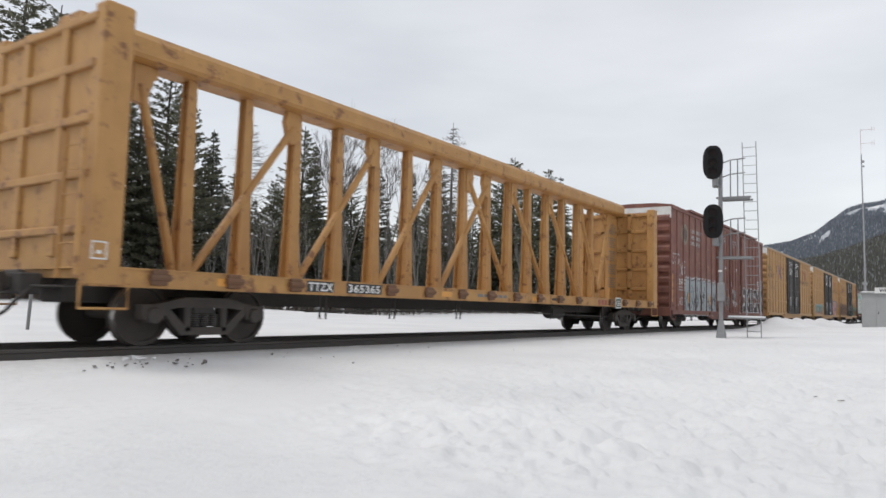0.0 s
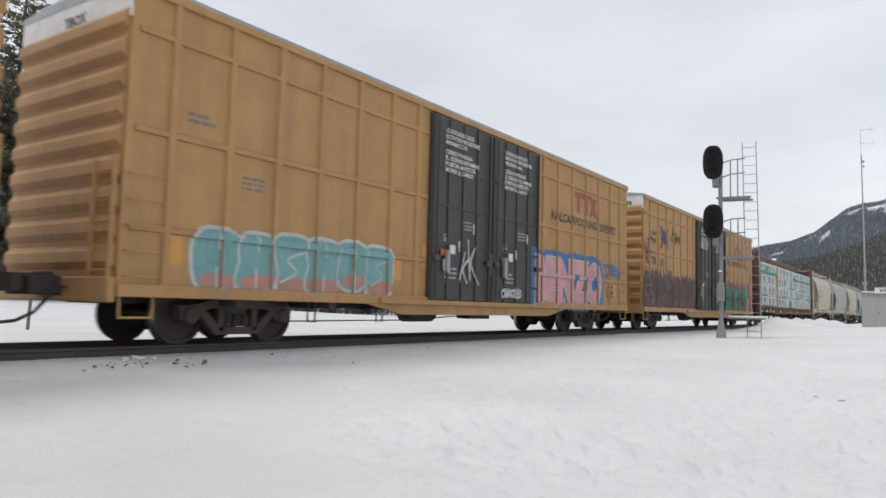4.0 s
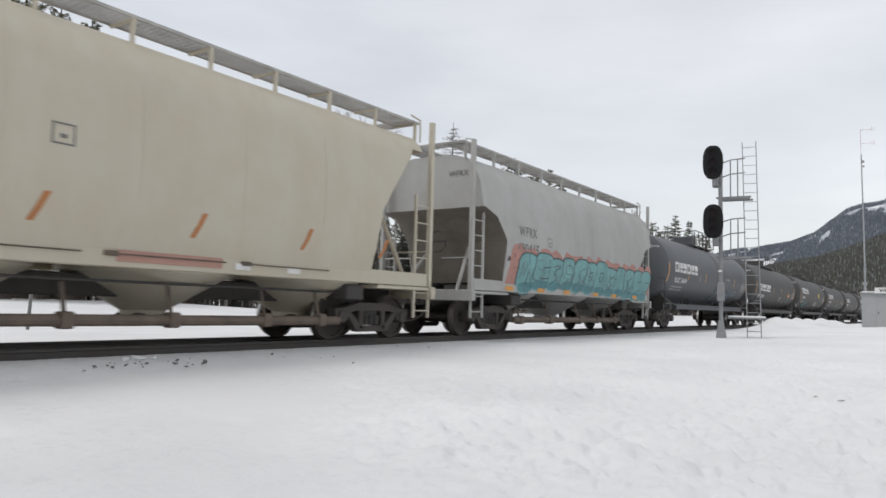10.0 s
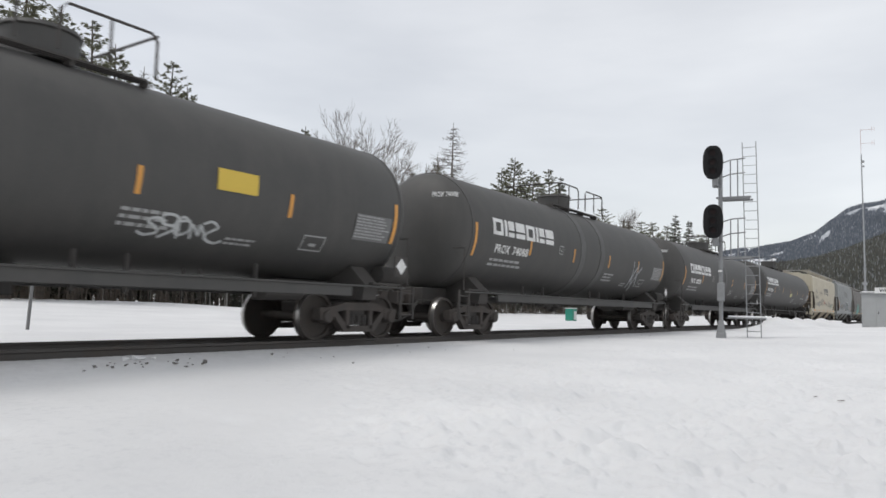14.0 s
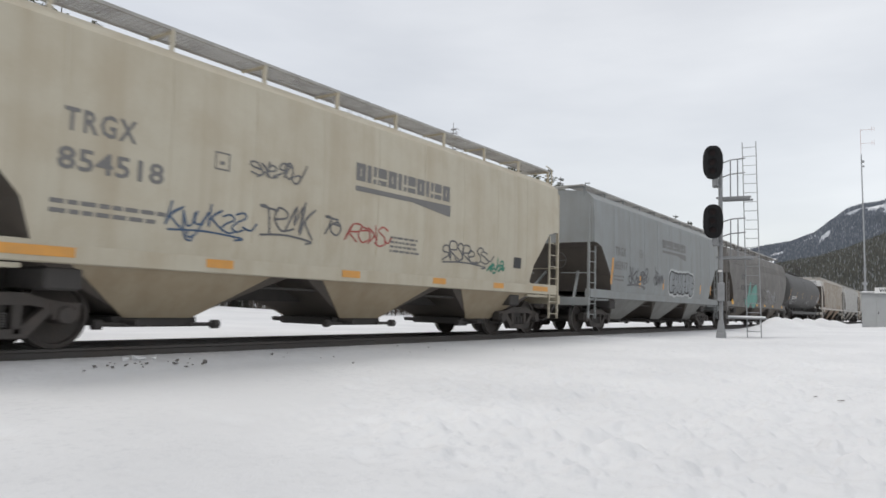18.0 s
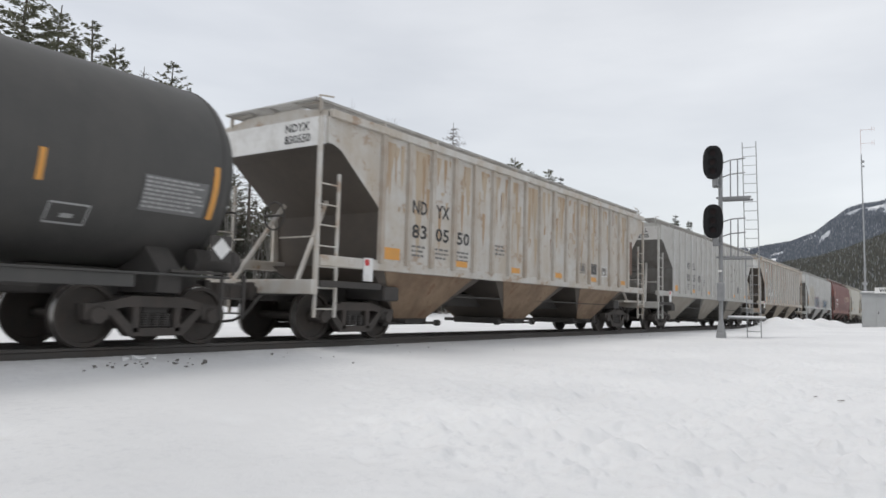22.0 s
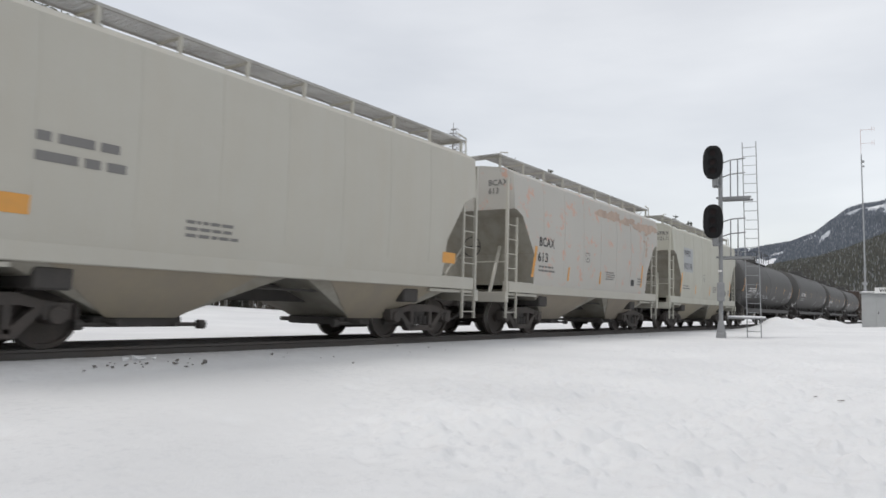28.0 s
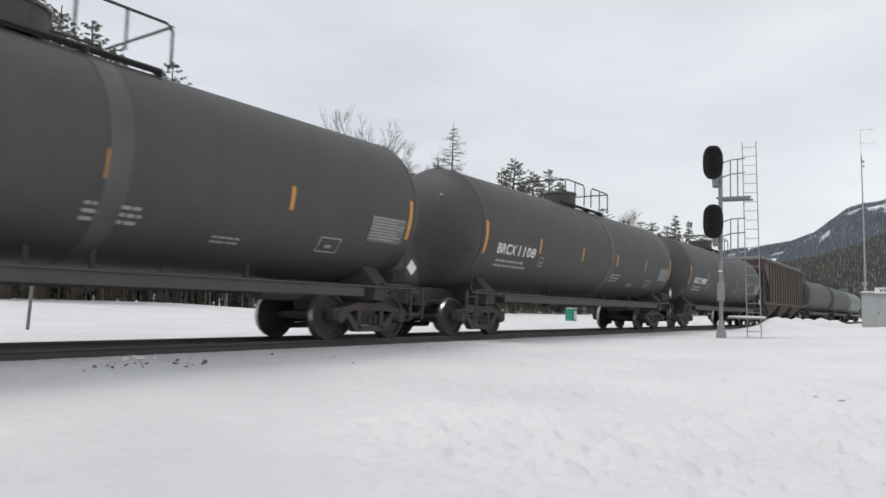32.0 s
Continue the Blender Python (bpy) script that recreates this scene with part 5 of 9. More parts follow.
    return dict(c1=c1, c2=c2, tb=tb, c6=c6, c7=c7, c8=c8, c9=c9, c10=c10, t11=t11, t12=t12, t13=t13, t14=t14, t15=t15, t16=t16, c17=c17, c18=c18, c19=c19, t20=t20, c21=c21, c22=c22, c23=c23, c24=c24, c25=c25, c26=c26, c27=c27, c28=c28, t29=t29, t30=t30, t31=t31, t32=t32, c33=c33, t34=t34, t35=t35, t36=t36)


TRAIN = build_train()


# ---------- trees ----------
NEEDLE = mat("pine needles", (0.152, 0.155, 0.108), 0.8, 0, 0.3, 0.8, (0.13, 0.12, 0.06), 0.45, spots=(0.42, 0.43, 0.44), spot_amount=0.55, bump=0)
NEEDLE_DARK = mat("spruce needles", (0.13, 0.138, 0.112), 0.8, 0, 0.3, 0.8, (0.10, 0.10, 0.065), 0.35, spots=(0.45, 0.46, 0.47), spot_amount=0.7, bump=0)
BARK = mat("bark", (0.085, 0.068, 0.055), 0.9, 0, 0.4, 4, (0.04, 0.033, 0.03), 0.5, fine=20, bump=0.6)
TWIG = mat("bare twigs", (0.155, 0.135, 0.12), 0.9, 0, 0.3, 2, (0.09, 0.075, 0.06), 0.4)
BIRCH = mat("pale aspen bark", (0.27, 0.255, 0.235), 0.8, 0, 0.25, 4, (0.12, 0.11, 0.10), 0.4)
SNOWLOAD = mat("snow on boughs", (0.82, 0.82, 0.83), 0.8, 0, 0.03, 3, bump=0)
BRUSH = mat("winter brush", (0.115, 0.09, 0.072), 0.9, 0, 0.4, 1.0, (0.06, 0.055, 0.04), 0.5, bump=0)


def let_light_through(m, share):
    """Thin leaves pass part of the light on."""
    n, l = m.node_tree.nodes, m.node_tree.links
    b, out = n["Principled BSDF"], n["Material Output"]
    tr, mx = n.new("ShaderNodeBsdfTranslucent"), n.new("ShaderNodeMixShader")
    mx.inputs[0].default_value = share
    l.new(b.inputs["Base Color"].links[0].from_socket, tr.inputs["Color"])
    l.new(b.outputs[0], mx.inputs[1])
    l.new(tr.outputs[0], mx.inputs[2])
    l.new(mx.outputs[0], out.inputs["Surface"])


for m_ in (NEEDLE, NEEDLE_DARK):
    let_light_through(m_, 0.4)


def conifer_data(seed, height=22.0, spread=3.2, start=0.16, pine=True, dense=1.0, snow=1.0):
    """Trunk, needle crown and snow lumps of one conifer, as three meshes."""
    rng = random.Random(seed)
    bend = [(rng.uniform(-0.15, 0.15), rng.uniform(-0.15, 0.15)) for _ in range(6)]
    trunk = Mesh()
    pts = [(bend[k][0] * (k > 0), bend[k][1] * (k > 0), height * k / 5) for k in range(6)]
    trunk.tube(pts, [0.26 * (1 - k / 5.3) * height / 22 + 0.02 for k in range(6)], 8)
    crown, lumps = Mesh(), Mesh()
    z = height * start
    while z < height * 0.985:
        u = (z / height - start) / (1 - start)
        reach = spread * (1 - u) ** (0.72 if pine else 0.9) * (0.45 + 0.55 * min(1, u * 5 + 0.25)) + 0.12
        count = max(4, int((5 + 5 * (1 - u)) * dense))
        a0 = rng.uniform(0, 6.28)
        for i in range(count):
            if rng.random() < 0.12:
                continue
            a = a0 + 6.283 * i / count + rng.uniform(-0.35, 0.35)
            ln = reach * rng.uniform(0.55, 1.15)
            rise = (0.06 if pine else -0.22) * ln + (0.5 * u * ln) + rng.uniform(-0.15, 0.15)
            ca, sa = math.cos(a), math.sin(a)
            zb = z + rng.uniform(-0.2, 0.2)
            trunk.tube([(0, 0, zb), (ca * ln * 0.9, sa * ln * 0.9, zb + rise * 0.9)], [0.035 * (1 - u) + 0.012, 0.008], 3, False)
            n = max(3, int(ln * 4.2))
            for k in range(n):
                t = (k + 0.6 + rng.uniform(-0.3, 0.3)) / n
                if t < 0.18:
                    continue
                px, py, pz = ca * ln * t, sa * ln * t, zb + rise * t * (0.6 + 0.4 * t)
                w = (0.15 + 0.24 * (1 - abs(t - 0.55))) * (0.6 + 0.4 * (1 - u))
                for _ in range(9):
                    th = a + rng.choice((-1, 1)) * rng.uniform(0.15, 1.15)
                    ln2, wd = w * rng.uniform(0.9, 1.9), w * rng.uniform(0.16, 0.30)
                    ex, ey, ez = math.cos(th) * ln2, math.sin(th) * ln2, rng.uniform(-0.30, 0.35) * ln2
                    ax = rng.uniform(-1, 1)
                    fx, fy, fz = -math.sin(th) * wd * ax, math.cos(th) * wd * ax, wd * math.sqrt(1 - ax * ax * 0.9)
                    cx, cy, cz = px + rng.uniform(-0.4, 0.4) * w, py + rng.uniform(-0.4, 0.4) * w, pz + rng.uniform(-0.4, 0.4) * w
                    crown.add([(cx, cy, cz), (cx + ex * 0.45 + fx, cy + ey * 0.45 + fy, cz + ez * 0.5 + fz), (cx + ex, cy + ey, cz + ez), (cx + ex * 0.45 - fx, cy + ey * 0.45 - fy, cz + ez * 0.5 - fz)], [(0, 1, 2, 3)])
                if rng.random() < snow * 0.12 and u < 0.8:
                    q = rng.uniform(0.06, 0.17)
                    lumps.add([(px - q, py, pz + 0.1), (px, py - q, pz + 0.1), (px + q, py, pz + 0.1), (px, py + q, pz + 0.1), (px, py, pz + 0.1 + q * 0.7), (px, py, pz)],
                              [(0, 1, 4), (1, 2, 4), (2, 3, 4), (3, 0, 4), (1, 0, 5), (2, 1, 5), (3, 2, 5), (0, 3, 5)])
        z += height * 0.022 * rng.uniform(0.8, 1.3) * (1.15 if pine else 0.9)
    return trunk, crown, lumps


def bare_data(seed, height=16.0, spread=0.5, levels=5, lean=0.0):
    """A leafless tree: limbs that fork down to thin twigs."""
    rng = random.Random(seed)
    m = Mesh()

    def grow(p, d, ln, r, lv):
        q = p + d * ln * 0.5 + Vector((rng.uniform(-1, 1), rng.uniform(-1, 1), 0)) * ln * 0.05
        e = p + d * ln
        m.tube([p, q, e], [r, r * 0.85, r * 0.62], 5 if r > 0.05 else 3, False)
        if lv == 0:
            return
        for k in range(rng.choice((2, 3, 3))):
            nd = (d + Vector((rng.uniform(-1, 1), rng.uniform(-1, 1), rng.uniform(-0.25, 0.5))) * spread * rng.uniform(0.6, 1.3)).normalized()
            grow(p + d * ln * rng.uniform(0.62, 1.0), nd, ln * rng.uniform(0.62, 0.84), max(r * 0.58, 0.011), lv - 1)
    grow(Vector((0, 0, -0.2)), Vector((lean, 0, 1)).normalized(), height * 0.27, height * 0.010, levels)
    return m


def larch_data(seed, height=25.0, spread=4.0):
    """A leafless larch: straight trunk, many thin short boughs."""
    rng = random.Random(seed)
    m = Mesh().tube([(0, 0, -0.2), (0.1, 0, height * 0.5), (0, 0, height)], [0.30, 0.20, 0.03], 7)
    z = height * 0.12
    while z < height * 0.97:
        u = z / height
        for i in range(rng.choice((4, 5, 6))):
            a, ln = rng.uniform(0, 6.283), min(spread, 0.15 + 0.55 * (height - z)) * rng.uniform(0.5, 1.1)
            d = Vector((math.cos(a), math.sin(a), 0.1 - 0.25 * (1 - u)))
            e = Vector((0, 0, z)) + d * ln
            m.tube([(0, 0, z), Vector((0, 0, z)) + d * ln * 0.5, e + Vector((0, 0, 0.18 * ln))], [0.034, 0.022, 0.011], 3, False)
            for k in range(int(ln * 9)):
                t = rng.uniform(0.2, 1)
                b = Vector((0, 0, z)) + d * ln * t
                w = Vector((rng.uniform(-1, 1), rng.uniform(-1, 1), rng.uniform(-0.5, 0.4))) * 0.42
                m.tube([b, b + w], [0.011, 0.008], 3, False)
        z += rng.uniform(0.28, 0.5)
    return m


CONIFERS = []
for k, (pine, spread, start, dense) in enumerate(((True, 4.6, 0.18, 1.0), (True, 4.2, 0.26, 0.95), (False, 3.7, 0.06, 1.1), (False, 3.3, 0.08, 1.05), (True, 5.2, 0.12, 1.05))):
    t_, c_, l_ = conifer_data(20 + k, 22.0, spread, start, pine, dense)
    CONIFERS.append((t_.data("trunk", BARK, True), c_.data("crown", NEEDLE if pine else NEEDLE_DARK), l_.data("snow_lumps", SNOWLOAD)))
BARES = [bare_data(5, 16, 0.62, 7).data("branchwork", TWIG), bare_data(9, 16, 0.58, 7, 0.1).data("branchwork", TWIG), bare_data(12, 16, 0.3, 5).data("branchwork", TWIG)]
LARCH = [larch_data(2).data("branchwork", TWIG), larch_data(6, 25, 3.0).data("branchwork", TWIG)]
ASPEN = [bare_data(31, 16, 0.22, 5).data("branchwork", BIRCH), bare_data(33, 16, 0.26, 5).data("branchwork", BIRCH)]



def azimuth(px):
    """Direction from the camera for a place across the view, in degrees from the track."""
    return math.degrees(math.atan2(0.5687 * 1262.2 + (784 - px) * 0.8222, 0.8186 * 1262.2 - (784 - px) * 0.5692))


def spot(px, y):
    a = radians(azimuth(px))
    return y / math.tan(a), y


def rise_of(px, py, x, y):
    """Height above the ground that reaches the line of sight (px, py) at x, y."""
    hor = 521.7 + 0.0267 * px
    d = math.hypot(x, y)
    depth = d * math.cos(radians(azimuth(px) - 34.79))
    return 0.706 + (hor - py) / 1262.2 * depth * 1.0 + 0.15


def conifer(px, py, y, v, label="", fat=1.0):
    x, y = spot(px, y)
    h = rise_of(px, py, x, y)
    tree = thing("conifer", label or ("tall green pine at the edge of the wood" if v in (0, 1, 4) else "dark spruce flecked with snow at the wood's edge"), "tree", "trees along the wood's edge", (x, y, ground_z(x, y) - 0.1))
    k = h / 22.0
    tree.scale = (k * fat, k * fat, k)
    tree.rotation_euler[2] = (px * 37 % 628) / 100
    for nm, d in zip(("trunk", "crown", "snow_lumps"), CONIFERS[v]):
        part(nm, d, None, tree)
    return tree


def bare(px, py, y, data, full, name="bare_tree", label="leafless broad tree with fine twigs", fat=1.0):
    x, y = spot(px, y)
    h = rise_of(px, py, x, y)
    tree = thing(name, label, "tree", "leafless trees", (x, y, ground_z(x, y) - 0.1))
    k = h / max(full, max(v.co.z for v in data.vertices))
    tree.scale = (k * fat, k * fat, k)
    tree.rotation_euler[2] = (px * 53 % 628) / 100
    part("branchwork", data, None, tree)
    return tree


def woods():
    # edge trees whose tops stand against the sky
    for px, py, y, v, fat in ((-60, 10, 46, 0, 1.2), (15, -70, 44, 4, 1.2), (75, 8, 48, 1, 1.0), (140, 38, 50, 0, 1.05), (185, 80, 52, 1, 0.9), (287, 108, 50, 4, 1.0), (318, 150, 54, 1, 0.9), (110, 60, 56, 2, 1.0),
                              (370, 226, 54, 3, 0.95), (530, 215, 53, 1, 1.0), (552, 245, 56, 3, 0.9), (600, 300, 54, 3, 1.0), (668, 290, 56, 2, 1.0), (726, 300, 54, 2, 0.9), (770, 285, 58, 1, 1.0),
                              (908, 276, 54, 1, 1.0), (886, 300, 58, 0, 0.9), (942, 300, 60, 1, 1.0), (970, 298, 56, 0, 0.9), (992, 312, 58, 2, 0.9), (1066, 368, 56, 4, 1.2), (1042, 385, 60, 0, 1.0),
                              (1135, 392, 58, 4, 1.2), (1155, 394, 62, 0, 1.3), (1196, 380, 54, 2, 1.0), (1220, 390, 56, 3, 1.0), (1250, 404, 55, 2, 1.0), (1105, 390, 64, 4, 1.2), (1238, 415, 60, 0, 1.2), (1180, 400, 60, 0, 1.1)):
        conifer(px, py, y, v, fat=fat * (1.35 if px > 850 else 1.1))
    # the wood behind them
    rng = random.Random(17)
    for k in range(84):
        px = -90 + k * 14.5 + rng.uniform(-8, 8)
        top = (150 + px * 0.21 + rng.uniform(30, 120)) if px > 220 else rng.uniform(70, 200)
        conifer(px, top, rng.uniform(57, 74), rng.choice((0, 1, 2, 3, 4)), fat=rng.uniform(1.0, 1.35))
    for k in range(16):
        px = 240 + k * 60 + rng.uniform(-22, 22)
        conifer(px, 330 + px * 0.11 + rng.uniform(0, 70), rng.uniform(49, 55), rng.choice((2, 3)), "young dark spruce flecked with snow", 1.15)
    bare(618, 166, 50, BARES[0], 14.6, fat=0.85)
    bare(690, 215, 52, BARES[1], 14.6, fat=0.6)
    bare(1110, 350, 56, BARES[2], 14.0)
    bare(1095, 362, 58, BARES[2], 14.0)
    bare(585, 190, 53, BARES[1], 14.6, fat=0.6)
    for px, py, v in ((797, 212, 0), (436, 206, 1), (236, 118, 1), (770, 270, 1)):
        bare(px, py, 53, LARCH[v], 25.0, "larch", "leafless larch with thin drooping twigs")
    for k in range(18):
        px = 380 + k * 32 + rng.uniform(-9, 9)
        bare(px, 270 + px * 0.1 + rng.uniform(-20, 110), rng.uniform(47, 54), ASPEN[k % 2], 14.5, "aspen", "thin leafless aspen with pale bark", 0.7)
    for k in range(34):
        px = 180 + k * 27 + rng.uniform(-12, 12)
        bare(px, 395 + px * 0.06 + rng.uniform(-30, 60), rng.uniform(47, 52), ASPEN[(k + 1) % 2], 14.5, "aspen", "thin leafless aspen with pale bark", 0.6)
    # low brush along the wood's foot
    m = Mesh()
    rng = random.Random(5)
    for k in range(7000):
        x, y = rng.uniform(-30, 260), rng.uniform(47.5, 60)
        h = rng.uniform(0.5, 2.6)
        z = ground_z(x, y) - 0.1
        a, b = rng.uniform(-0.5, 0.5), rng.uniform(-0.5, 0.5)
        w = rng.uniform(0.02, 0.05)
        m.add([(x - w, y, z), (x + w, y, z), (x + a, y + b, z + h)], [(0, 1, 2)])
        m.add([(x + a * 0.4, y + b * 0.4, z + h * 0.4), (x + a * 0.4 + w, y + b * 0.4, z + h * 0.42), (x - a * 0.8, y - b, z + h * 0.9)], [(0, 1, 2)])
    solid("brush", m, BRUSH, "brown leafless brush along the wood's foot", "brush", "stuff")
    m = Mesh()
    for k in range(5000):
        x, y = rng.uniform(-40, 300), rng.uniform(58, 80)
        z = ground_z(x, y) + rng.uniform(0, 9)
        w = rng.uniform(0.3, 0.8)
        th = rng.uniform(0, 6.28)
        m.add([(x - w, y, z), (x + math.cos(th) * w * 0.4, y - 0.2, z + w * 0.8), (x + w, y, z + rng.uniform(-0.3, 0.3)), (x, y + 0.2, z - w * 0.6)], [(0, 1, 2, 3)])
    solid("undergrowth", m, NEEDLE_DARK, "dark young growth inside the wood", "undergrowth", "stuff")


woods()


# ---------- hill and mountain ----------
def hill_material(name, dark, light, snow, amount, scale):
    m = bpy.data.materials.new(name)
    m.use_nodes = True
    n, l = m.node_tree.nodes, m.node_tree.links
    b = n["Principled BSDF"]
    b.inputs["Roughness"].default_value = 0.95
    tc = n.new("ShaderNodeTexCoord")
    a = n.new("ShaderNodeTexNoise")
    a.inputs["Scale"].default_value, a.inputs["Detail"].default_value, a.inputs["Roughness"].default_value = scale, 8, 0.72
    c = n.new("ShaderNodeTexNoise")
    c.inputs["Scale"].default_value, c.inputs["Detail"].default_value, c.inputs["Roughness"].default_value = scale * 0.16, 6, 0.6
    r = n.new("ShaderNodeValToRGB")
    r.color_ramp.elements[0].position, r.color_ramp.elements[0].color = 0.42, (*dark, 1)
    r.color_ramp.elements[1].position, r.color_ramp.elements[1].color = 0.60, (*light, 1)
    s = n.new("ShaderNodeMapRange")
    s.inputs["From Min"].default_value, s.inputs["From Max"].default_value = 0.60 - amount, 0.64 - amount * 0.6
    add = n.new("ShaderNodeMath")
    add.operation = "MULTIPLY_ADD"
    add.inputs[1].default_value, add.inputs[2].default_value = 0.35, -0.17
    tot = n.new("ShaderNodeMath")
    tot.operation = "ADD"
    x = n.new("ShaderNodeMixRGB")
    x.inputs[2].default_value = (*snow, 1)
    mp = n.new("ShaderNodeMapping")
    mp.inputs["Scale"].default_value = (0.3, 1.0, 1.0)
    l.new(tc.outputs["Object"], mp.inputs[0])
    for t in (a, c):
        l.new(mp.outputs[0], t.inputs["Vector"])
    l.new(a.outputs["Fac"], r.inputs[0])
    l.new(a.outputs["Fac"], add.inputs[0])
    l.new(add.outputs[0], tot.inputs[0])
    l.new(c.outputs["Fac"], tot.inputs[1])
    l.new(tot.outputs[0], s.inputs["Value"])
    l.new(s.outputs[0], x.inputs[0])
    l.new(r.outputs[0], x.inputs[1])
    l.new(x.outputs[0], b.inputs["Base Color"])
    return m


# The mountain's blue grey has the distance haze put into the colour.
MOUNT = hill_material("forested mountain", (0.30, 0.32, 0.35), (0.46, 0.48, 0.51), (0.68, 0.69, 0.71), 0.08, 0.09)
HILL = hill_material("forested hill floor", (0.05, 0.056, 0.05), (0.10, 0.105, 0.095), (0.45, 0.46, 0.48), 0.0, 0.05)


def terrain(name, x0, x1, y0, y1, nx, ny, height, material, label):
    x, y = np.meshgrid(np.linspace(x0, x1, nx), np.linspace(y0, y1, ny), indexing="ij")
    z = height(x, y)
    i, j = np.meshgrid(np.arange(nx - 1), np.arange(ny - 1), indexing="ij")
    fs = np.stack([i * ny + j, (i + 1) * ny + j, (i + 1) * ny + j + 1, i * ny + j + 1], -1).reshape(-1, 4)
    me = bpy.data.meshes.new(name)
    me.from_pydata(np.stack([x, y, z], -1).reshape(-1, 3).tolist(), [], fs.tolist())
    me.materials.append(material)
    me.shade_smooth()
    return tagged(new(name, me), label, "mountain", kind="structure")


def mountain_height(x, y):
    az = np.degrees(np.arctan2(y, x))
    line = ((1250, 452), (1330, 440), (1400, 432), (1440, 412), (1470, 392), (1500, 376), (1530, 364), (1568, 357), (1640, 352), (1760, 380), (2000, 430))
    angles = [azimuth(px) for px, _ in reversed(line)]
    tall = [(521.7 + 0.0267 * px - py) / 1262.2 * 2800 * math.cos(radians(azimuth(px) - 34.79)) for px, py in reversed(line)]
    crest = np.interp(az, angles, tall)
    d = np.hypot(x, y)
    up = smooth((d - 1500) / 1300)
    return -10 + (crest + 7 * waves(x, y, 21, 14, 0.008, 0.05)) * up


def hill_height(x, y):
    az = np.degrees(np.arctan2(y, x))
    d = np.hypot(x, y)
    crest = np.interp(az, [-12, -4, 0, 2.9, 5, 7, 9, 11.5, 14, 18], [228, 209, 186, 167, 144, 125, 114, 99, 80, 48])
    return -4 + crest * smooth((d - 740) / 1060) + 5 * waves(x, y, 23, 10, 0.01, 0.03) * smooth((d - 800) / 500)


def cover(material):
    """Conifers on the mountain's face, thinning out round the clearings."""
    rng = np.random.RandomState(61)
    n = 60000
    d, az = 1750 + 1080 * rng.rand(n) ** 0.8, np.radians(rng.uniform(-4, 14, n))
    x, y = d * np.cos(az), d * np.sin(az)
    open_ground = lattice(x * 0.35 + 900, y + 900, 62, 71) * 0.6 + lattice(x * 0.5 + 900, y + 900, 24, 72) * 0.4
    keep = open_ground < 0.40 + 0.16 * rng.rand(n)
    x, y = x[keep], y[keep]
    n = len(x)
    h, w, z = rng.uniform(9, 17, n), rng.uniform(2.2, 4.0, n), mountain_height(x, y) - 1
    a = (np.arange(4) * 1.5708)[None, :] + rng.rand(n, 1) * 6
    ring = np.stack([x[:, None] + w[:, None] * np.cos(a), y[:, None] + w[:, None] * np.sin(a), np.repeat(z[:, None], 4, 1)], -1)
    tip = np.stack([x, y, z + h], -1)[:, None, :]
    fs = ((np.arange(n) * 5)[:, None, None] + np.array([[i, (i + 1) % 4, 4] for i in range(4)])[None]).reshape(-1, 3)
    me = bpy.data.meshes.new("mountain_forest")
    me.from_pydata(np.concatenate([ring, tip], 1).reshape(-1, 3).tolist(), [], fs.tolist())
    me.materials.append(material)
    tagged(new("mountain_forest", me), "conifer forest on the mountain face, haze in its blue grey colour", "forest", kind="stuff")


def far_land():
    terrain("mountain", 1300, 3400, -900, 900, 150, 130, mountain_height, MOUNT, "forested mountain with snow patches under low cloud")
    terrain("wooded_hill", 700, 2080, -620, 620, 90, 90, hill_height, HILL, "low hill grown over with dark forest")
    # conifers on the hill, in two plain tiers each
    rng = np.random.RandomState(40)
    n = 42000
    d, az = 760 + 1150 * rng.rand(n) ** 0.85, np.radians(rng.uniform(-3, 19, n))
    x, y = d * np.cos(az), d * np.sin(az)
    keep = (np.abs(y - C) > 16) | (d > 1100)
    x, y = x[keep], y[keep]
    n = len(x)
    h, w, z = rng.uniform(7, 13, n), rng.uniform(1.2, 2.1, n), hill_height(x, y) - 0.3
    turn = np.arange(5) * 1.2566
    vs, fs = [], []
    for t in range(2):
        zb, zt, q = z + h * (0.06 + 0.42 * t), z + h * (0.62 + 0.38 * t), w * (1 - 0.40 * t)
        a = turn[None, :] + rng.rand(n, 1) * 6
        q = q[:, None] * rng.uniform(0.7, 1.2, (n, 5))
        ring = np.stack([x[:, None] + q * np.cos(a), y[:, None] + q * np.sin(a), zb[:, None] + rng.uniform(-0.4, 0.4, (n, 5))], -1)
        tip = np.stack([x, y, zt], -1)[:, None, :]
        vs.append(np.concatenate([ring, tip], 1).reshape(-1, 3))
        k = (np.arange(n) * 6 + t * n * 6)[:, None, None]
        fs.append((k + np.array([[i, (i + 1) % 5, 5] for i in range(5)])[None]).reshape(-1, 3))
    cover(HAZED_WOOD)
    me = bpy.data.meshes.new("forest")
    me.from_pydata(np.concatenate(vs).tolist(), [], np.concatenate(fs).tolist())
    me.materials.append(FOREST)
    tagged(new("forest", me), "dense dark conifer forest on the far hill", "forest", kind="stuff")


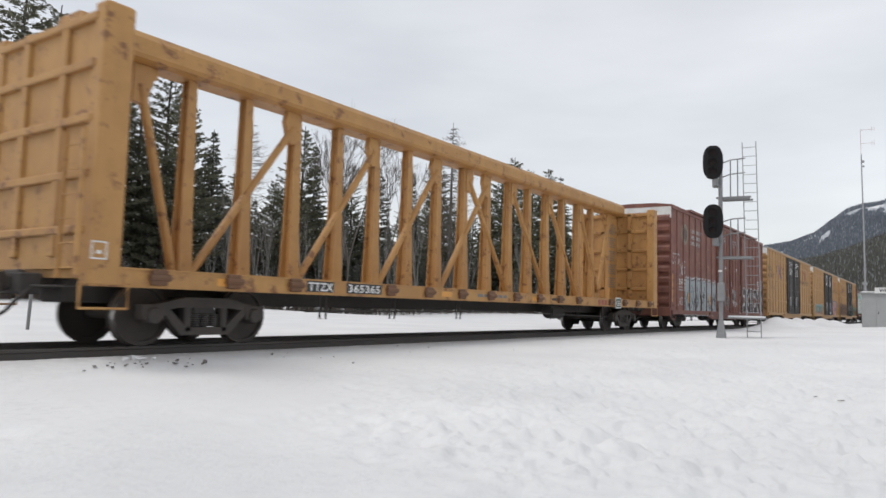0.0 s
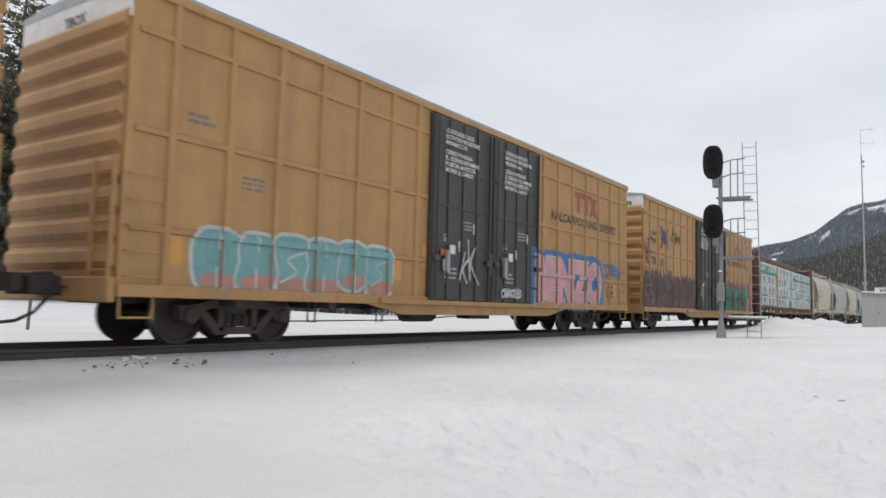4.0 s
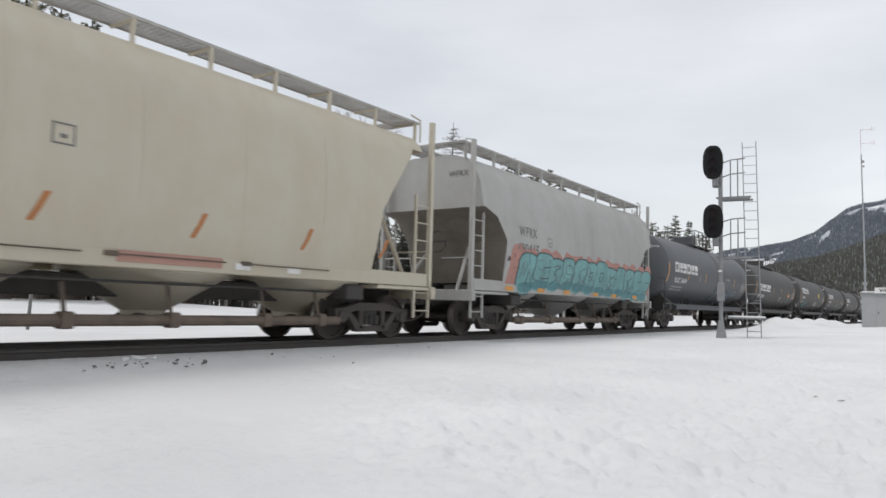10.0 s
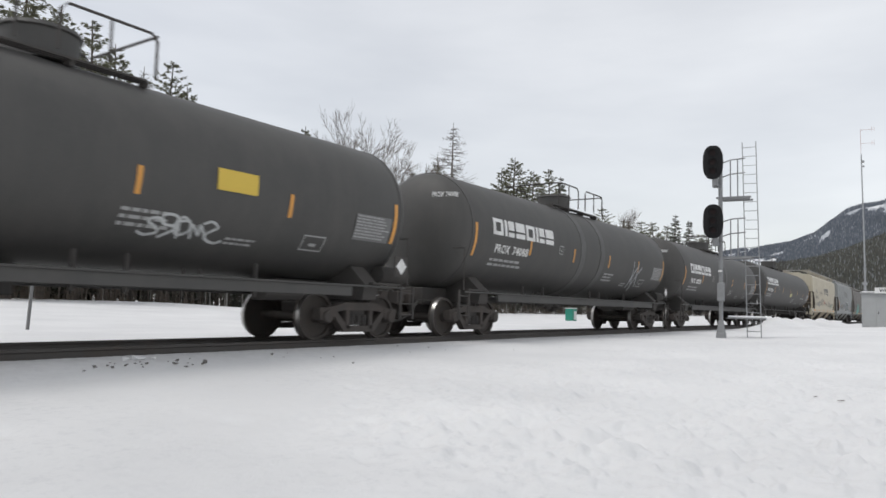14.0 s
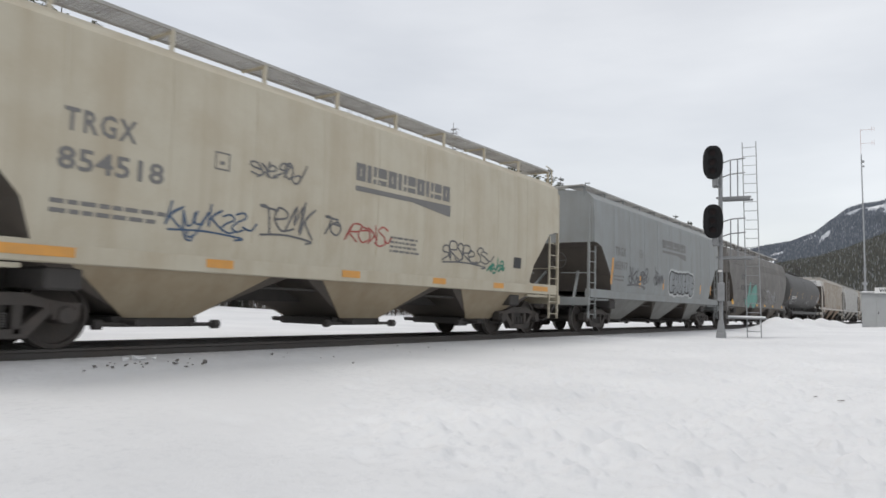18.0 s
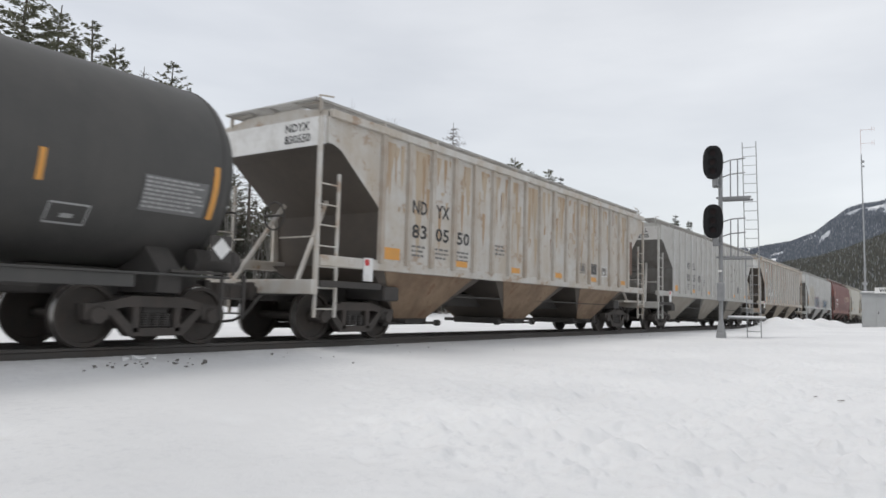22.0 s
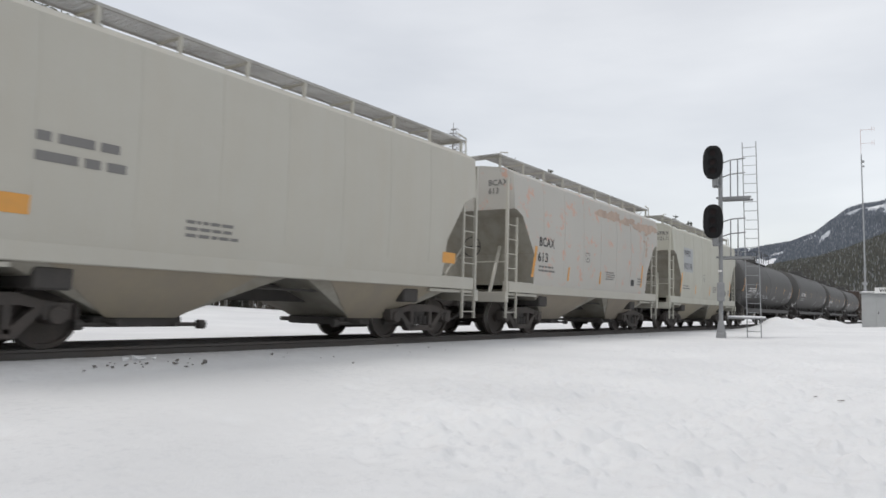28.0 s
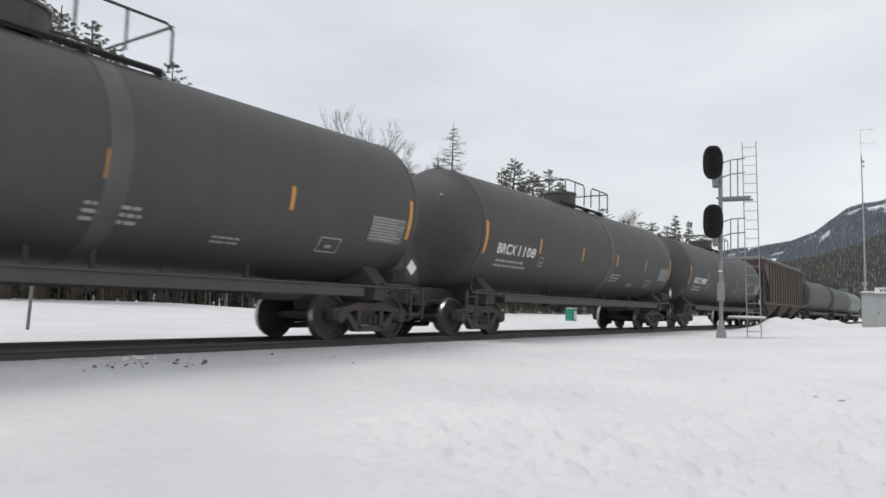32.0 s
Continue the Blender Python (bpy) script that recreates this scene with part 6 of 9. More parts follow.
def island_material(name, a_col, b_col, s_col):
    m = bpy.data.materials.new(name)
    m.use_nodes = True
    n, l = m.node_tree.nodes, m.node_tree.links
    b = n["Principled BSDF"]
    b.inputs["Roughness"].default_value = 0.9
    g = n.new("ShaderNodeNewGeometry")
    r = n.new("ShaderNodeValToRGB")
    r.color_ramp.elements[0].position, r.color_ramp.elements[0].color = 0.0, (*a_col, 1)
    r.color_ramp.elements[1].position, r.color_ramp.elements[1].color = 0.86, (*b_col, 1)
    e = r.color_ramp.elements.new(0.93)
    e.color = (*s_col, 1)
    l.new(g.outputs["Random Per Island"], r.inputs[0])
    l.new(r.outputs[0], b.inputs["Base Color"])
    return m


# Blue grey and lifted tones: haze over the mountain conifers, put into the colour.
HAZED_WOOD = island_material("hazed mountain wood", (0.105, 0.122, 0.15), (0.165, 0.185, 0.215), (0.27, 0.29, 0.32))
FOREST = island_material("far forest", (0.060, 0.066, 0.060), (0.125, 0.12, 0.10), (0.26, 0.27, 0.28))
far_land()


# ---------- signal, shed and trackside things ----------
def signal():
    x, y = 24.15, 5.77
    z = 0.06
    steel = mat("signal mast grey", (0.26, 0.265, 0.27), 0.55, 0.2, 0.12, 3, (0.12, 0.12, 0.12), 0.3)
    mast = thing("railway_signal", "grey steel signal mast with two black lamp heads", "railway signal", at=(x, y, z))
    to_cam = math.atan2(-y, -x)
    part("base", Mesh().box(-0.14, 0.14, -0.14, 0.14, -0.3, 0.05, 0.02), steel, mast)
    f = Mesh().loft([[(-a, -a, zz), (a, -a, zz), (a, a, zz), (-a, a, zz)] for a, zz in ((0.125, 0.05), (0.065, 0.45))])
    part("foot", f, steel, mast)
    part("mast", Mesh().tube([(0, 0, 0.3), (0, 0, 5.75)], 0.066, 14), steel, mast, smooth=True)
    black = mat("signal black", (0.009, 0.009, 0.010), 0.95, 0, 0.1)
    red = plain("dark red lens", (0.012, 0.006, 0.006), 0.95)
    for zc in (5.55, 3.62):
        n = 24
        rings = []
        for d, k in ((0.0, 0.96), (0.04, 1.0), (0.12, 1.0), (0.14, 0.9)):
            rings.append([(-0.34 + 0.05 - d, 0.18 + 0.31 * k * math.copysign(abs(math.cos(a)) ** 0.75, math.cos(a)), zc + 0.55 * k * math.copysign(abs(math.sin(a)) ** 0.75, math.sin(a))) for a in (2 * math.pi * i / n for i in range(n))])
        head = part("signal_head", Mesh().loft(rings), black, mast, smooth=True)
        for dz in (0.3, 0.0, -0.3):
            hood = Mesh()
            rr = []
            for xx, lo in ((-0.43, 0), (-0.48, 0)):
                rr.append([(xx, 0.18 + 0.15 * math.cos(a), zc + dz + 0.15 * math.sin(a)) for a in [math.pi * (-0.22 + 1.44 * i / 12) for i in range(13)]]
                          + [(xx, 0.18 + 0.135 * math.cos(a), zc + dz + 0.135 * math.sin(a)) for a in [math.pi * (1.22 - 1.44 * i / 12) for i in range(13)]])
            hood.loft(rr)
            part("hood", hood, black, head)
            part("lens", Mesh().lathe([(0, 0.01), (-0.01, 0.09), (0.02, 0.1)], -0.43, 0.18, zc + dz, 14, "x"), red, head)
        br = Mesh().box(-0.10, 0.05, -0.06, 0.24, zc - 0.78, zc - 0.66, 0.02)
        br.box(-0.36, -0.08, 0.05, 0.21, zc - 0.78, zc - 0.5, 0.02)
        part("bracket", br, steel, mast)
    for zc in (5.05, 3.1):
        pl = part("platform", Mesh().box(0.03, 0.71, -0.85, 0.12, zc - 0.63, zc - 0.60, 0.008), steel, mast)
        for xx in (0.01, 0.68):
            part("platform_beam", Mesh().box(xx, xx + 0.05, -0.92, 0.14, zc - 0.65, zc - 0.59), steel, pl)
        rl = Mesh()
        for dz in (0.15, 0.62):
            rl.tube([(0.05, 0.0, zc + dz - 0.1), (0.05, -0.3, zc + dz), (0.05, -0.75, zc + dz + 0.03)], 0.022, 6)
        for yy in (-0.30, -0.52):
            rl.tube([(0.05, yy, zc - 0.6), (0.05, yy, zc + 0.62)], 0.02, 6)
        part("railing", rl, steel, mast)
    ld = Mesh()
    for yy in (-0.62, -1.04):
        ld.tube([(0.75, yy - 0.09, -0.1), (0.75, yy + 0.03, 6.38)], 0.016, 6)
    for k in range(21):
        dy = -0.09 + 0.12 * (0.2 + k * 0.305) / 6.48
        ld.tube([(0.75, -0.62 + dy, 0.1 + k * 0.305), (0.75, -1.04 + dy, 0.1 + k * 0.305)], 0.011, 5)
    part("ladder", ld, mat("ladder galvanised", (0.34, 0.345, 0.35), 0.5, 0.3, 0.1), mast)
    part("foot_plate", Mesh().box(0.2, 0.9, -1.30, -0.15, 0.50, 0.54), steel, mast)
    part("snow_cap", Mesh().box(0.22, 0.88, -1.26, -0.18, 0.54, 0.60, 0.02), SNOWLOAD, mast, "snow lying on the step")
    part("junction_box", Mesh().box(-0.16, -0.02, -0.12, 0.10, 1.05, 1.65, 0.02), steel, mast)
    part("plate", Mesh().box(-0.11, -0.09, -0.05, 0.07, 2.0, 2.06), PAINT_WHITE, mast)
    mast.rotation_euler[2] = radians(6)


signal()


def shed():
    x, y = 45.5, 2.46
    z = 0.36
    hut = thing("signal_shed", "pale grey metal signal shed with a name board", "shed", at=(x, y, z))
    wall = mat("shed grey", (0.36, 0.37, 0.37), 0.6, 0, 0.06, 2, (0.25, 0.25, 0.24), 0.2)
    part("body", Mesh().box(0, 3.0, -3.2, 1.0, -0.6, 1.66, 0.02), wall, hut)
    part("roof", Mesh().box(-0.1, 3.1, -3.3, 1.08, 1.66, 1.74, 0.02), wall, hut)
    part("snow_cap", Mesh().box(-0.05, 3.05, -3.25, 1.0, 1.74, 1.79, 0.02), SNOWLOAD, hut, "thin snow on the roof")
    d = part("door", Mesh().box(-0.035, 0.0, -0.62, 0.30, -0.3, 1.5, 0.01), wall, hut)
    part("handle", Mesh().box(-0.07, -0.03, 0.18, 0.22, 0.55, 0.7), UNDER, d)
    b = part("name_board", Mesh().box(-0.15, -0.11, -2.5, 0.36, 1.68, 2.0, 0.008), PAINT_WHITE, hut, "white name board with black letters")
    vs, fs = flat_text("WEST BE", 0.25)
    me = bpy.data.meshes.new("lettering")
    me.from_pydata([(-0.156, 0.14 - a, 1.76 + q) for a, q in vs], [], fs)
    me.materials.append(PAINT_BLACK)
    part("lettering", me, None, b)
    part("vent", Mesh().tube([(0.5, 0.85, 1.7), (0.5, 0.85, 2.2)], 0.07, 8).box(0.38, 0.62, 0.73, 0.97, 2.15, 2.32, 0.03), GALV, hut)


shed()


def antenna():
    x, y = 56.0, 4.0
    a = thing("antenna_mast", "slim grey pole with a twin dipole antenna", "antenna", at=(x, y, 0.2))
    part("pole", Mesh().tube([(0, 0, -0.3), (0, 0.03, 6.0), (0, 0.1, 11.75)], [0.075, 0.05, 0.035], 10), GALV, a)
    w = Mesh().tube([(0, 0.1, 11.2), (0, 0.12, 13.5)], 0.014, 5)
    for z in (12.45, 13.4):
        w.tube([(0, 0.1, z), (0.15, -0.68, z)], 0.012, 5)
        for k in (0.55, 0.68):
            w.tube([(0.2 * k, -k, z - 0.16), (0.2 * k, -k, z + 0.16)], 0.010, 5)
    part("dipole", w, plain("faded copper pink", (0.5, 0.36, 0.33)), a)
    part("collar", Mesh().tube([(0, 0, 10.8), (0, 0, 10.9)], 0.09, 8).tube([(0, 0, 11.1), (0, 0, 11.25)], 0.09, 8), GALV, a)


antenna()


def trackside():
    green = mat("green plastic", (0.02, 0.24, 0.17), 0.5, 0, 0.1)
    for px, w, h, zz in ((1012, 0.9, 1.0, 0), (1076, 1.3, 0.75, 0)):
        x, y = spot(px, 24)
        b = thing("green_cabinet", "green and white cabinet standing in the snow", "cabinet", "cabinets beyond the track", (x, y, -0.2))
        part("body", Mesh().box(-w / 2, w / 2, -0.3, 0.3, 0, h, 0.03), green, b)
        part("lid", Mesh().box(-w / 2 - 0.03, w / 2 + 0.03, -0.33, 0.33, h, h + 0.06, 0.02), PAINT_WHITE, b, "white lid")
        part("panel", Mesh().box(-w * 0.1, w * 0.42, -0.315, -0.3, 0.15, h * 0.8), PAINT_WHITE, b, "pale door panel")
    p = thing("marker_post", "thin grey steel marker post in the snow", "post", at=(8.78, 18.56, -0.14))
    part("shaft", Mesh().loft([[(q - 0.035, -0.02, z), (q + 0.035, -0.02, z), (q + 0.035, 0.02, z), (q - 0.035, 0.02, z)] for q, z in ((-0.02, -0.3), (0.04, 1.4))]), mat("post steel", (0.20, 0.20, 0.20), 0.7), p)
    # wire fence before the brush
    fence = thing("wire_fence", "old post and wire fence before the brush", "fence", at=(0, 47, -0.15))
    post = Mesh().tube([(0, 0, -0.2), (0, 0, 1.25)], 0.05, 6).data("fence_post", BARK)
    for k in range(52):
        part("fence_post", post, None, fence, at=(8 + k * 3.2, 0, ground_z(8 + k * 3.2, 47) + 0.15))
    for z in (0.65, 1.0, 1.3):
        part("wire", Mesh().tube([(8 + k * 3.2, 0, ground_z(8 + k * 3.2, 47) + z) for k in range(52)], 0.012, 4), UNDER, fence)


trackside()


# ---------- lettering, spray paint and loads ----------
def bold_text(text, w, h, swell, line=1.0):
    """Heavy letters fitted to w x h; swell fattens the strokes."""
    cu = bpy.data.curves.new("text", "FONT")
    cu.body, cu.size, cu.offset, cu.resolution_u, cu.space_character = text, 1.0, swell, 2, 1.08
    ob = bpy.data.objects.new("text", cu)
    me = bpy.data.meshes.new_from_object(ob)
    vs, fs = [(v.co.x, v.co.y) for v in me.vertices], [tuple(q.vertices) for q in me.polygons]
    bpy.data.objects.remove(ob)
    bpy.data.curves.remove(cu)
    bpy.data.meshes.remove(me)
    lo, hi = min(a for a, _ in vs), max(a for a, _ in vs)
    b0, b1 = min(b for _, b in vs), max(b for _, b in vs)
    return [((a - lo) * w / (hi - lo), (b - b0) * h / (b1 - b0)) for a, b in vs], fs


def ribbon(pts, width, ends=1.0):
    """A band of even width along a line of points."""
    vs, fs, n = [], [], len(pts)
    for i, (x, z) in enumerate(pts):
        a, b = pts[max(i - 1, 0)], pts[min(i + 1, n - 1)]
        dx, dz = b[0] - a[0], b[1] - a[1]
        ln = math.hypot(dx, dz) or 1.0
        w = width * 0.5 * (ends if i in (0, n - 1) else 1.0)
        if i == 0 or i == n - 1:
            s_ = -1 if i == 0 else 1
            x, z = x + s_ * dx / ln * width * 0.25, z + s_ * dz / ln * width * 0.25
        vs += [(x - dz / ln * w, z + dx / ln * w), (x + dz / ln * w, z - dx / ln * w)]
    fs = [(2 * i, 2 * i + 1, 2 * i + 3, 2 * i + 2) for i in range(n - 1)]
    return vs, fs


def join(shapes):
    vs, fs = [], []
    for v, f in shapes:
        k = len(vs)
        vs += v
        fs += [tuple(k + i for i in q) for q in f]
    return vs, fs


GLYPHS = (
    ((0.1, 0.5), (0.7, 0.62), (0.75, 0.9), (0.35, 1.0), (0.1, 0.5), (0.35, 0.05), (0.95, 0.2)),
    ((0.85, 0.85), (0.45, 1.0), (0.2, 0.75), (0.6, 0.5), (0.75, 0.2), (0.35, 0.0), (0.0, 0.15)),
    ((0.2, 1.15), (0.15, 0.0), (0.3, 0.5), (0.85, 0.95), (0.3, 0.5), (0.95, -0.1)),
    ((0.1, 0.85), (0.25, 0.3), (0.55, 0.25), (0.75, 0.9), (0.6, -0.25), (0.2, -0.45), (0.1, -0.2)),
    ((0.8, 0.8), (0.4, 1.0), (0.1, 0.5), (0.4, 0.0), (0.85, 0.3), (0.8, 0.8), (0.3, 0.75)),
    ((0.1, 0.0), (0.2, 0.9), (0.45, 0.2), (0.6, 0.85), (0.85, 0.0)),
    ((0.15, 1.0), (0.1, 0.0), (0.12, 0.95), (0.7, 1.0), (0.75, 0.6), (0.15, 0.5), (0.9, 0.0)),
    ((0.3, 1.3), (0.25, 0.1), (0.6, 0.0), (0.8, 0.35), (0.45, 0.55), (0.25, 0.3)),
    ((0.0, 0.95), (0.95, 1.05), (0.5, 1.0), (0.45, 0.0)),
)


def flow(pts, n=5):
    """A smooth line through points."""
    out = []
    for i in range(len(pts) - 1):
        p0, p1, p2, p3 = pts[max(i - 1, 0)], pts[i], pts[i + 1], pts[min(i + 2, len(pts) - 1)]
        for k in range(n):
            t = k / n
            out.append(tuple(0.5 * (2 * b + (c - a) * t + (2 * a - 5 * b + 4 * c - d) * t * t + (3 * b - a - 3 * c + d) * t ** 3) for a, b, c, d in zip(p0, p1, p2, p3)))
    return out + [pts[-1]]


def tag_line(car, x, z, w, h, material, side, seed, thick=0.035, loops=7, under=False, lift=0.010):
    """A quick handwritten spray tag that cannot be read."""
    rng = random.Random(seed)
    n = max(2, min(9, int(round(w / (h * 0.62)))))
    cell, lines = w / n, []
    lean = rng.uniform(0.0, 0.3)
    for k in range(n):
        g = rng.choice(GLYPHS)
        tall, sink = h * rng.uniform(0.6, 1.05), h * rng.uniform(-0.08, 0.15)
        wide, flip, turn = cell * rng.uniform(1.25, 1.75), rng.random() < 0.5, rng.uniform(-0.5, 0.5)
        if flip:
            g = tuple((1 - q, v) for q, v in g)
        lines.append(flow([(x + cell * k + wide * (q + turn * (v - 0.5)) + lean * v * tall * 0.4 + rng.uniform(-0.04, 0.04) * cell, z + sink + tall * v) for q, v in g], 4))
    if under:
        lines.append(flow([(x + w * 0.05, z - h * 0.12), (x + w * 0.5, z - h * 0.04), (x + w * 1.0, z - h * 0.16), (x + w * 0.9, z - h * 0.26)]))
    if rng.random() < 0.5:
        lines.append(flow([(x + w, z + h * 0.3), (x + w * 1.12, z + h * 0.2), (x + w * 1.2, z + h * 0.5)]))
    paint("spray_tag", car, *join([ribbon(p, thick) for p in lines]), 0, 0, side, material, "", lift)


def bubble(cx, cz, w, h, rng, grow=0.0):
    """One fat rounded letter body, wider at the top, as a fan."""
    q = [rng.uniform(-0.08, 0.08) for _ in range(4)]
    n, pts = 26, []
    for k in range(n):
        a = 2 * math.pi * k / n
        c, s_ = math.cos(a), math.sin(a)
        u = math.copysign(abs(c) ** 0.62, c) * (1 + 0.10 * math.sin(2 * a + 6 * q[0]) + q[1] * math.sin(3 * a))
        v = math.copysign(abs(s_) ** 0.7, s_) * (1 + q[2] * math.cos(a))
        pts.append((cx + u * (w / 2 * (1 + 0.12 * v)) + c * grow + q[3] * v * w, cz + v * h / 2 + s_ * grow))
    return [(cx, cz)] + pts, [(0, k + 1, (k + 1) % n + 1) for k in range(n)]


def bubble_piece(car, x, z, w, h, n, edge, fill, line, side, seed, rim=0.10, base=0.008, label="", shade=None, shine=None, halo=None):
    """A throw-up of n overlapping bubble letters: rim, fill, inner lines, a few highlights."""
    rng = random.Random(seed)
    cell = w / n
    spec = [(x + cell * (k + 0.5), z + h * (0.5 + rng.uniform(-0.05, 0.06)), cell * rng.uniform(1.05, 1.3), h * rng.uniform(0.88, 1.1), rng.randrange(1 << 20)) for k in range(n)]
    if halo:
        paint("spray_cloud", car, *join([bubble(a, b, c, d, random.Random(e), rim * 2.2) for a, b, c, d, e in spec]), 0, 0, side, halo, "", base - 0.004)
    paint("spray_letters", car, *join([bubble(a, b, c, d, random.Random(e), rim) for a, b, c, d, e in spec]), 0, 0, side, edge, label, base)
    lines, shades, shines = [], [], []
    for i, (a, b, c, d, e) in enumerate(spec):
        paint("spray_letters", car, *bubble(a, b, c, d, random.Random(e), 0.0), 0, 0, side, fill, "", base + 0.005 + 0.0012 * (i % 3))
        if i:
            xs = a - c * 0.46
            lines.append(flow([(xs + c * rng.uniform(-0.05, 0.08), b + d * (0.5 - 0.25 * j) * 0.9) for j in range(5)]))
        kind = rng.choice((0, 1, 1, 2, 2, 3, 3))
        if kind == 0:
            lines.append(flow([(a - c * 0.12, b + d * 0.18), (a + c * 0.1, b + d * 0.2), (a + c * 0.1, b - d * 0.02), (a - c * 0.12, b - d * 0.02), (a - c * 0.12, b + d * 0.18)]))
        elif kind == 1:
            lines.append([(a + c * 0.02, b - d * 0.5), (a, b - d * 0.1)])
            lines.append([(a, b + d * 0.5), (a + c * 0.05, b + d * 0.2)])
        elif kind == 2:
            lines += [[(a + c * 0.05, b + d * 0.13), (a + c * 0.42, b + d * 0.16)], [(a + c * 0.05, b - d * 0.16), (a + c * 0.42, b - d * 0.14)]]
        else:
            lines.append(flow([(a + c * 0.3, b + d * 0.25), (a - c * 0.1, b + d * 0.1), (a + c * 0.12, b - d * 0.1), (a - c * 0.25, b - d * 0.28)]))
        shades.append(bubble(a + c * 0.05, b - d * 0.33, c * 0.8, d * 0.26, random.Random(e + 1)))
        shines.append(flow([(a - c * 0.3, b + d * 0.05), (a - c * 0.27, b + d * 0.3), (a - c * 0.08, b + d * 0.38)]))
    if shade:
        paint("spray_shade", car, *join(shades), 0, 0, side, shade, "", base + 0.0095)
    paint("spray_outline", car, *join([ribbon(p, rim * 0.62) for p in lines]), 0, 0, side, line, "", base + 0.012)
    if shine:
        paint("spray_highlight", car, *join([ribbon(p, rim * 0.35) for p in shines]), 0, 0, side, shine, "", base + 0.013)


def blade(a, b, bend, fat, n=7):
    """A curved sliver from a to b, widest in the middle."""
    (x0, z0), (x1, z1) = a, b
    ln = math.hypot(x1 - x0, z1 - z0) or 1.0
    px, pz = -(z1 - z0) / ln, (x1 - x0) / ln
    vs = []
    for k in range(n):
        t = k / (n - 1)
        q, w = bend * 4 * t * (1 - t), fat / 2 * math.sin(math.pi * t) ** 0.7
        x, z = x0 + (x1 - x0) * t + px * q, z0 + (z1 - z0) * t + pz * q
        vs += [(x + px * w, z + pz * w), (x - px * w, z - pz * w)]
    return vs, [(2 * k, 2 * k + 1, 2 * k + 3, 2 * k + 2) for k in range(n - 1)]


def jagged(x, z, w, h, n, seed, grow=0.0, ramp=0.0):
    """A row of n joined letter bodies with a broken top line."""
    rng = random.Random(seed)
    top = [(x - grow, z + h * 0.35 + grow)]
    for k in range(n):
        c = w / n
        for at, lo, hi in ((0.03, 0.80, 0.86), (0.12, 0.88, 0.98), (0.34, 0.90, 1.0), (0.50, 0.85, 0.92), (0.66, 0.90, 1.0), (0.86, 0.88, 0.98), (0.96, 0.78, 0.86)):
            top.append((x + c * (k + at), z + h * rng.uniform(lo, hi) + grow))
    top.append((x + w + grow, z + h * 0.3 + grow))
    if ramp:
        top = [(a, z + (b - z) * min(1.0, 0.12 + max(0.0, a - x) / ramp)) for a, b in top]
    vs = [q for a, b in top for q in ((a, z - grow * 0.5), (a, b))]
    return vs, [(2 * k, 2 * k + 2, 2 * k + 3, 2 * k + 1) for k in range(len(top) - 1)]


def wild_piece(car, x, z, w, h, n, base, edge, inks, side, seed, halo=None, label="", ramp=0.0):
    """Interlocked letters nobody can read: a broken body, then curved slivers. inks: (material, width, how many a letter)."""
    rng = random.Random(seed + 1)
    if halo:
        paint("spray_halo", car, *jagged(x, z, w, h, n, seed, 0.13, ramp), 0, 0, side, halo, "", 0.005)
    paint("spray_edge", car, *jagged(x, z, w, h, n, seed, 0.05, ramp), 0, 0, side, edge, "", 0.007)
    paint("spray_letters", car, *jagged(x, z, w, h, n, seed, 0.0, ramp), 0, 0, side, base, label, 0.010)
    c = w / n
    for i, (ink, fat, count) in enumerate(inks):
        cuts = []
        for k in range(n):
            for _ in range(count):
                a = (x + c * (k + rng.uniform(0.0, 0.9)), z + h * rng.uniform(0.04, 0.5))
                b = (min(x + w, max(x, a[0] + c * rng.uniform(-0.55, 0.6))), min(z + h * 0.82, a[1] + h * rng.uniform(0.12, 0.62)))
                if ramp:
                    a, b = ((p, z + (q - z) * min(1.0, max(0.0, p - x - 0.1) / ramp)) for p, q in (a, b))
                cuts.append(blade(a, b, c * rng.uniform(-0.22, 0.22), fat * rng.uniform(0.5, 1.15)))
        paint("spray_strokes", car, *join(cuts), 0, 0, side, ink, "", 0.013 + 0.003 * i)


def letter_blocks(car, x, z, w, h, n, material, side, lift=0.005, hollow=0.3, slant=0.0):
    """A trade mark shown as plain hollow blocks."""
    cell = w / n
    for k in range(n):
        a, b = x + cell * k, x + cell * (k + 0.86)
        t = h * hollow
        if k % 3 == 1:
            rows = [(a, z, a + t, z + h), (a + t * 1.5, z + h * 0.42, b, z + h), (a + t * 1.5, z, b, z + h * 0.28)]
        elif k % 3 == 2:
            rows = [(a, z, b, z + h * 0.30), (a, z + h * 0.42, b, z + h)]
        else:
            rows = [(a, z, a + t, z + h), (b - t, z, b, z + h), (a + t, z, b - t, z + t * 0.75), (a + t, z + h - t * 0.75, b - t, z + h)]
        paint("trade_mark", car, *rects(rows), 0, 0, side, material, "", lift, slant)


def frame_mark(car, x, z, w, h, material, side):
    """A small square outline with a bar in it."""
    t = min(w, h) * 0.09
    paint("stencil", car, *rects([(0, 0, w, t), (0, h - t, w, h), (0, t, t, h - t), (w - t, t, w, h - t), (w * 0.35, h * 0.3, w * 0.65, h * 0.5)]), x, z, side, material)


def patch(car, x, z, w, h, material, side, name="panel", lift=0.004, label=""):
    return paint(name, car, *rects([(0, 0, w, h)]), x, z, side, material, label, lift)


